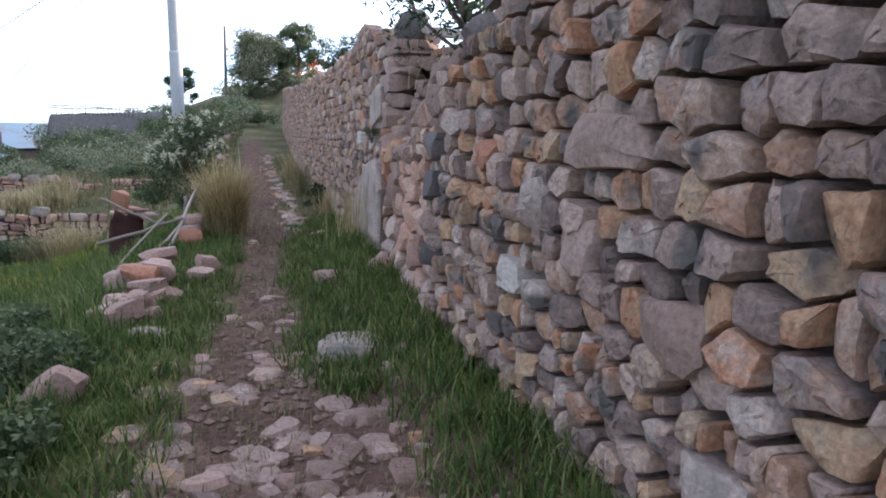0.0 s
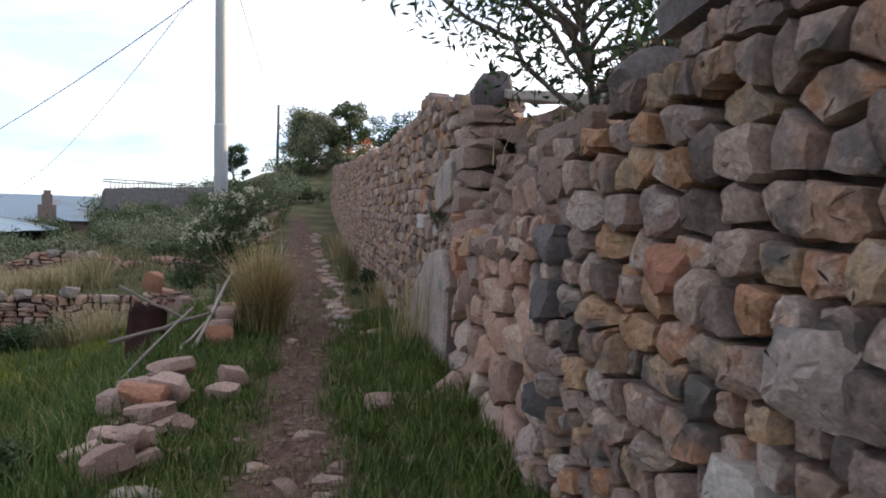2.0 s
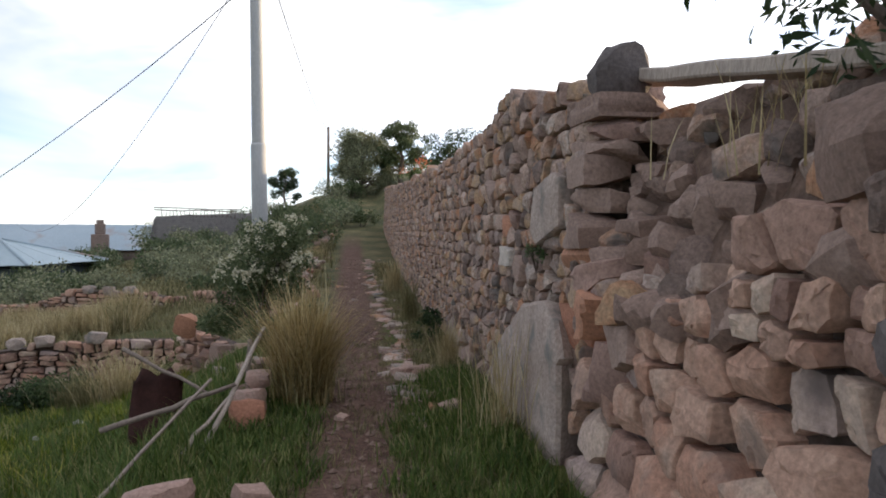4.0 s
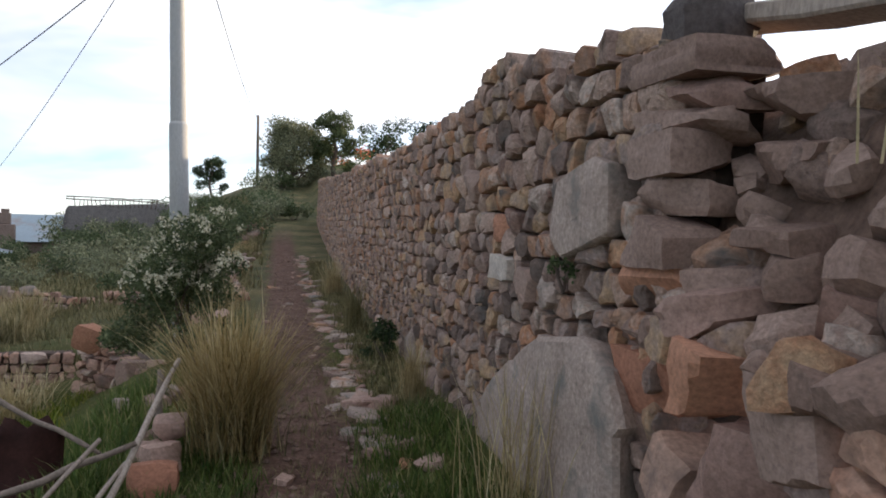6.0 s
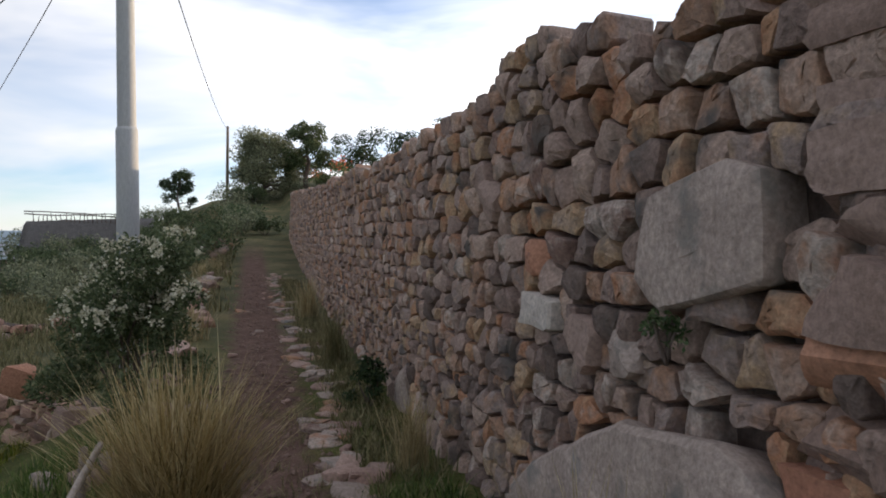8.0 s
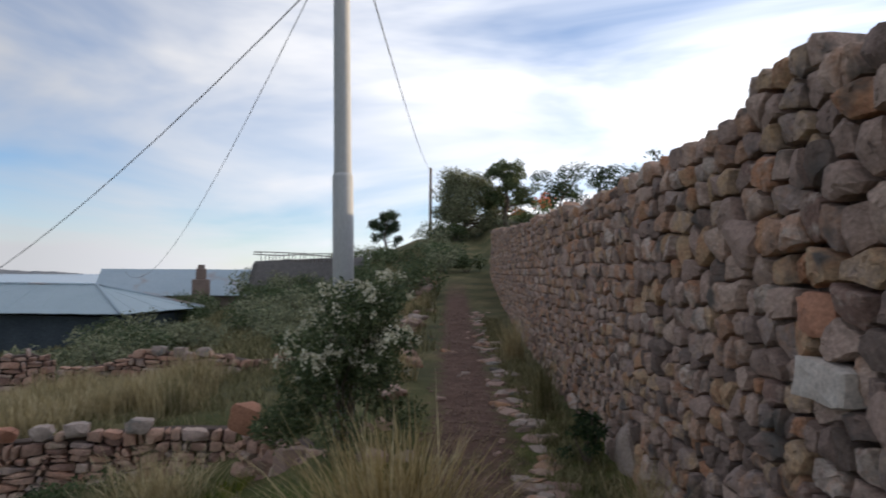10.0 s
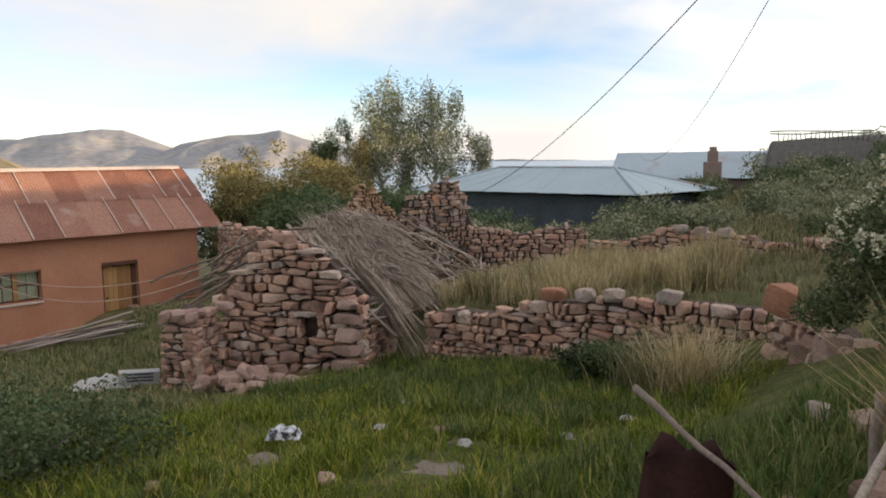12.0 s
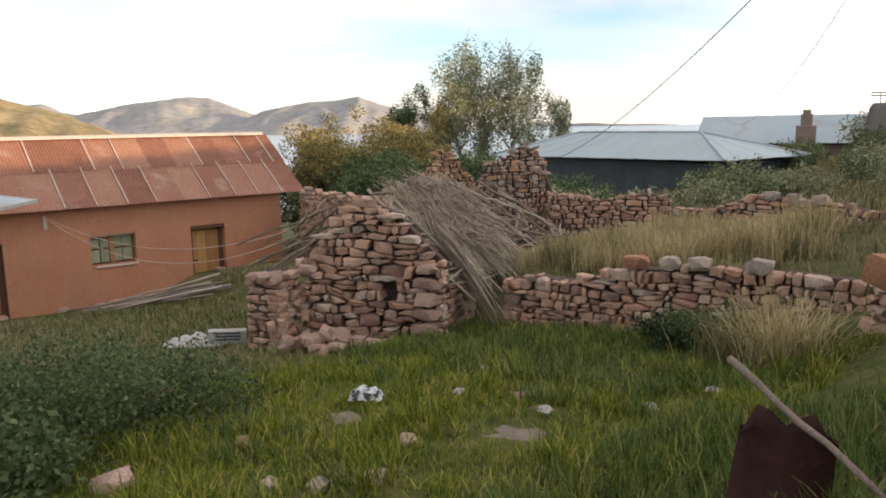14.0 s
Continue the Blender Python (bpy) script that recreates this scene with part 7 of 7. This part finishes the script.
shrub("dark plant growing at the foot of the wall", (1.12, 14.6, ground_z(1.12, 14.6)), 0.4, 0.55, 900, 0.05, M_LEAF_DARK, 119, 0.5, 5)
shrub("tuft of green weed growing from the wall joint", (1.30, 9.25, 1.58), 0.16, 0.13, 260, 0.025, M_LEAF, 120, 0.5, 4)
BR = random.Random(64)
for i in range(44):
    x, y = BR.uniform(-17, -2.0), BR.uniform(24.3, 36)
    w = BR.uniform(1.0, 2.0)
    shrub("grey-green scrub bush on the slope", (x, y, ground_z(x, y) - 0.1), w, w * BR.uniform(0.45, 0.75), 1100, 0.10, BR.choice((M_LEAF_OLIVE, M_LEAF_OLIVE, M_LEAF_BUSH)), 400 + i, 0.5, 6, group="slope scrub")
for i in range(64):
    y = BR.uniform(36, 66)
    x = BR.uniform(-15, -1.5 if y < 44 else 1.2)
    w = BR.uniform(1.4, 2.8)
    shrub("dark scrub bush on the hillside", (x, y, ground_z(x, y) - 0.1), w, w * BR.uniform(0.45, 0.75), 1100, 0.14, BR.choice((M_LEAF_BUSH, M_LEAF_OLIVE, M_LEAF_BUSH)), 500 + i, 0.5, 6, group="hillside scrub")
# hedge of tall bushes behind the house and ruins
for i in range(20):
    x, y = -27 + i * 0.62 + BR.uniform(-0.6, 0.6), 25.0 + BR.uniform(-1.0, 3.0) + (i % 3)
    h = (3.0 + BR.uniform(-0.5, 1.0)) * (0.42 if x > -18.6 else 1.0)
    shrub("tall dark hedge bush behind the ruins", (x, y, ground_z(x, y) - 0.1), BR.uniform(2.6, 3.6), h, 5200, 0.14, BR.choice((M_LEAF_BUSH, M_LEAF_OLIVE, M_LEAF)), 600 + i, 0.5, 8, group="hedge")
for i in range(5):
    x, y = -31 + i * 1.9 + BR.uniform(-0.6, 0.6), 30 + BR.uniform(-1.5, 2.0)
    shrub("bush beyond the hedge, golden sunlight put into its leaf colour", (x, y, ground_z(x, y) - 0.1), 3.2, 5.3 + BR.uniform(-0.7, 0.7), 6000, 0.14, M_LEAF_SUNLIT, 640 + i, 0.5, 9, group="sunlit bushes")
shrub("rounded bright green bush before the hedge", (-19.2, 23.6, ground_z(-19.2, 23.6) - 0.1), 3.0, 2.4, 6500, 0.11, M_LEAF, 660, 0.5, 9)
shrub("rounded bright green bush before the hedge", (-21.2, 24.4, ground_z(-21.2, 24.4) - 0.1), 2.6, 2.6, 5500, 0.11, M_LEAF, 661, 0.5, 9)
shrub("bush beside the house, golden sunlight put into its leaf colour", (-24.9, 26.0, ground_z(-24.9, 26) - 0.1), 3.4, 5.2, 9000, 0.13, M_LEAF_SUNLIT, 662, 0.5, 10)

tree("tall weeping tree with grey-green leaves", (-36.0, 46.0, ground_z(-36.0, 46.0)), 12.2, 7.4, 19000, 0.21, M_LEAF_OLIVE, 71, M_PALE_BARK, 0.8, 0.2, 20, 0.3, 0.3, 6)
tree("tall weeping tree with grey-green leaves", (-33.4, 48.2, ground_z(-33.4, 48.2)), 11.9, 6.6, 16000, 0.21, M_LEAF_OLIVE, 72, M_PALE_BARK, 0.8, 0.2, 18, 0.32, 0.3, 6)
tree("slimmer weeping tree with dark leaves", (-39.4, 44.2, ground_z(-39.4, 44.2)), 9.9, 4.6, 9000, 0.2, M_LEAF, 73, M_PALE_BARK, 0.7, 0.16, 12, 0.35, 0.3, 5)
tree("weeping tree beyond the hedge, golden sunlight put into its leaf colour", (-35.9, 43.6, ground_z(-35.9, 43.6)), 8.2, 3.8, 9000, 0.2, M_LEAF_SUNLIT, 74, M_PALE_BARK, 0.8, 0.15, 12, 0.2, 0.3, 5)
tree("small weeping tree with olive leaves", (-30.6, 50.0, ground_z(-30.6, 50.0)), 8.0, 3.4, 4200, 0.22, M_LEAF_OLIVE, 75, M_PALE_BARK, 0.8, 0.14, 10, 0.3, 0.3, 5)
tree("small dark tree on the hill crest", (-5.4, 67.5, ground_z(-5.4, 67.5)), 3.8, 3.6, 5000, 0.16, M_LEAF_DARK, 76, None, 0.1, 0.12, 9, 0.3, 0.5, 5)
tree("broad dark tree on the hill crest", (0.9, 66.0, ground_z(0.9, 66)), 5.4, 6.4, 26000, 0.17, M_LEAF_OLIVE, 77, None, 0.1, 0.2, 26, 0.1, 0.5, 8)
tree("broad dark tree on the hill crest", (4.0, 64.0, ground_z(4.0, 64)), 5.0, 5.0, 14000, 0.17, M_LEAF_BUSH, 78, None, 0.1, 0.2, 12, 0.12, 0.5, 6)
tree("tree behind the long wall", (5.2, 44.0, ground_z(5.2, 44)), 4.4, 4.0, 6000, 0.13, M_LEAF_DARK, 79, None, 0.1, 0.12, 11, 0.2, 0.45, 5)
tree("tree behind the long wall", (7.4, 41.0, ground_z(7.4, 41)), 4.6, 3.8, 6000, 0.13, M_LEAF_DARK, 80, None, 0.1, 0.12, 11, 0.2, 0.45, 5)
tree("slender shrubby tree behind the long wall", (3.6, 20.0, ground_z(3.6, 20)), 2.7, 1.6, 1600, 0.09, M_LEAF_DARK, 81, None, 0.0, 0.05, 10, 0.35, 0.35, 4)
tree("slender shrubby tree behind the long wall", (4.3, 24.0, ground_z(4.3, 24)), 2.8, 1.9, 1600, 0.09, M_LEAF_DARK, 82, None, 0.0, 0.05, 10, 0.35, 0.35, 4)
tree("leaning tree with narrow leaves hanging over the wall", (1.95, 5.75, ground_z(1.95, 5.75)), 3.35, 2.7, 7500, 0.065, M_LEAF_DARK, 83, M_BARK, 0.2, 0.05, 24, 0.66, 0.26, 4, (-0.75, -0.2))
tussock("yellow straw behind the gap under the plank", (2.1, 6.9, 2.05), 400, 0.5, 0.22, M_DRY, 84, 0.4, 0.008)
rfl = np.random.default_rng(9)
for i, (x, y, z) in enumerate(((1.95, 24.6, 3.62), (1.98, 25.4, 3.66), (2.05, 33.0, 4.05))):
    q = thing("flowering_plant", "red flowers growing on top of the wall", "flowers", at=(x, y, z - 0.12))
    pts = rfl.normal(size=(160, 3)) * np.array([0.12, 0.22, 0.09]) + np.array([0, 0, 0.1])
    part("leaves", leaf_mesh("leaves", pts, 0.07, M_LEAF, rfl, 0.5), None, q)
    pts = rfl.normal(size=(60, 3)) * np.array([0.1, 0.2, 0.07]) + np.array([0, 0, 0.22])
    part("bloom", leaf_mesh("bloom", pts, 0.05, M_RED_PETAL, rfl, 0.8), None, q)["kind"] = "stuff"
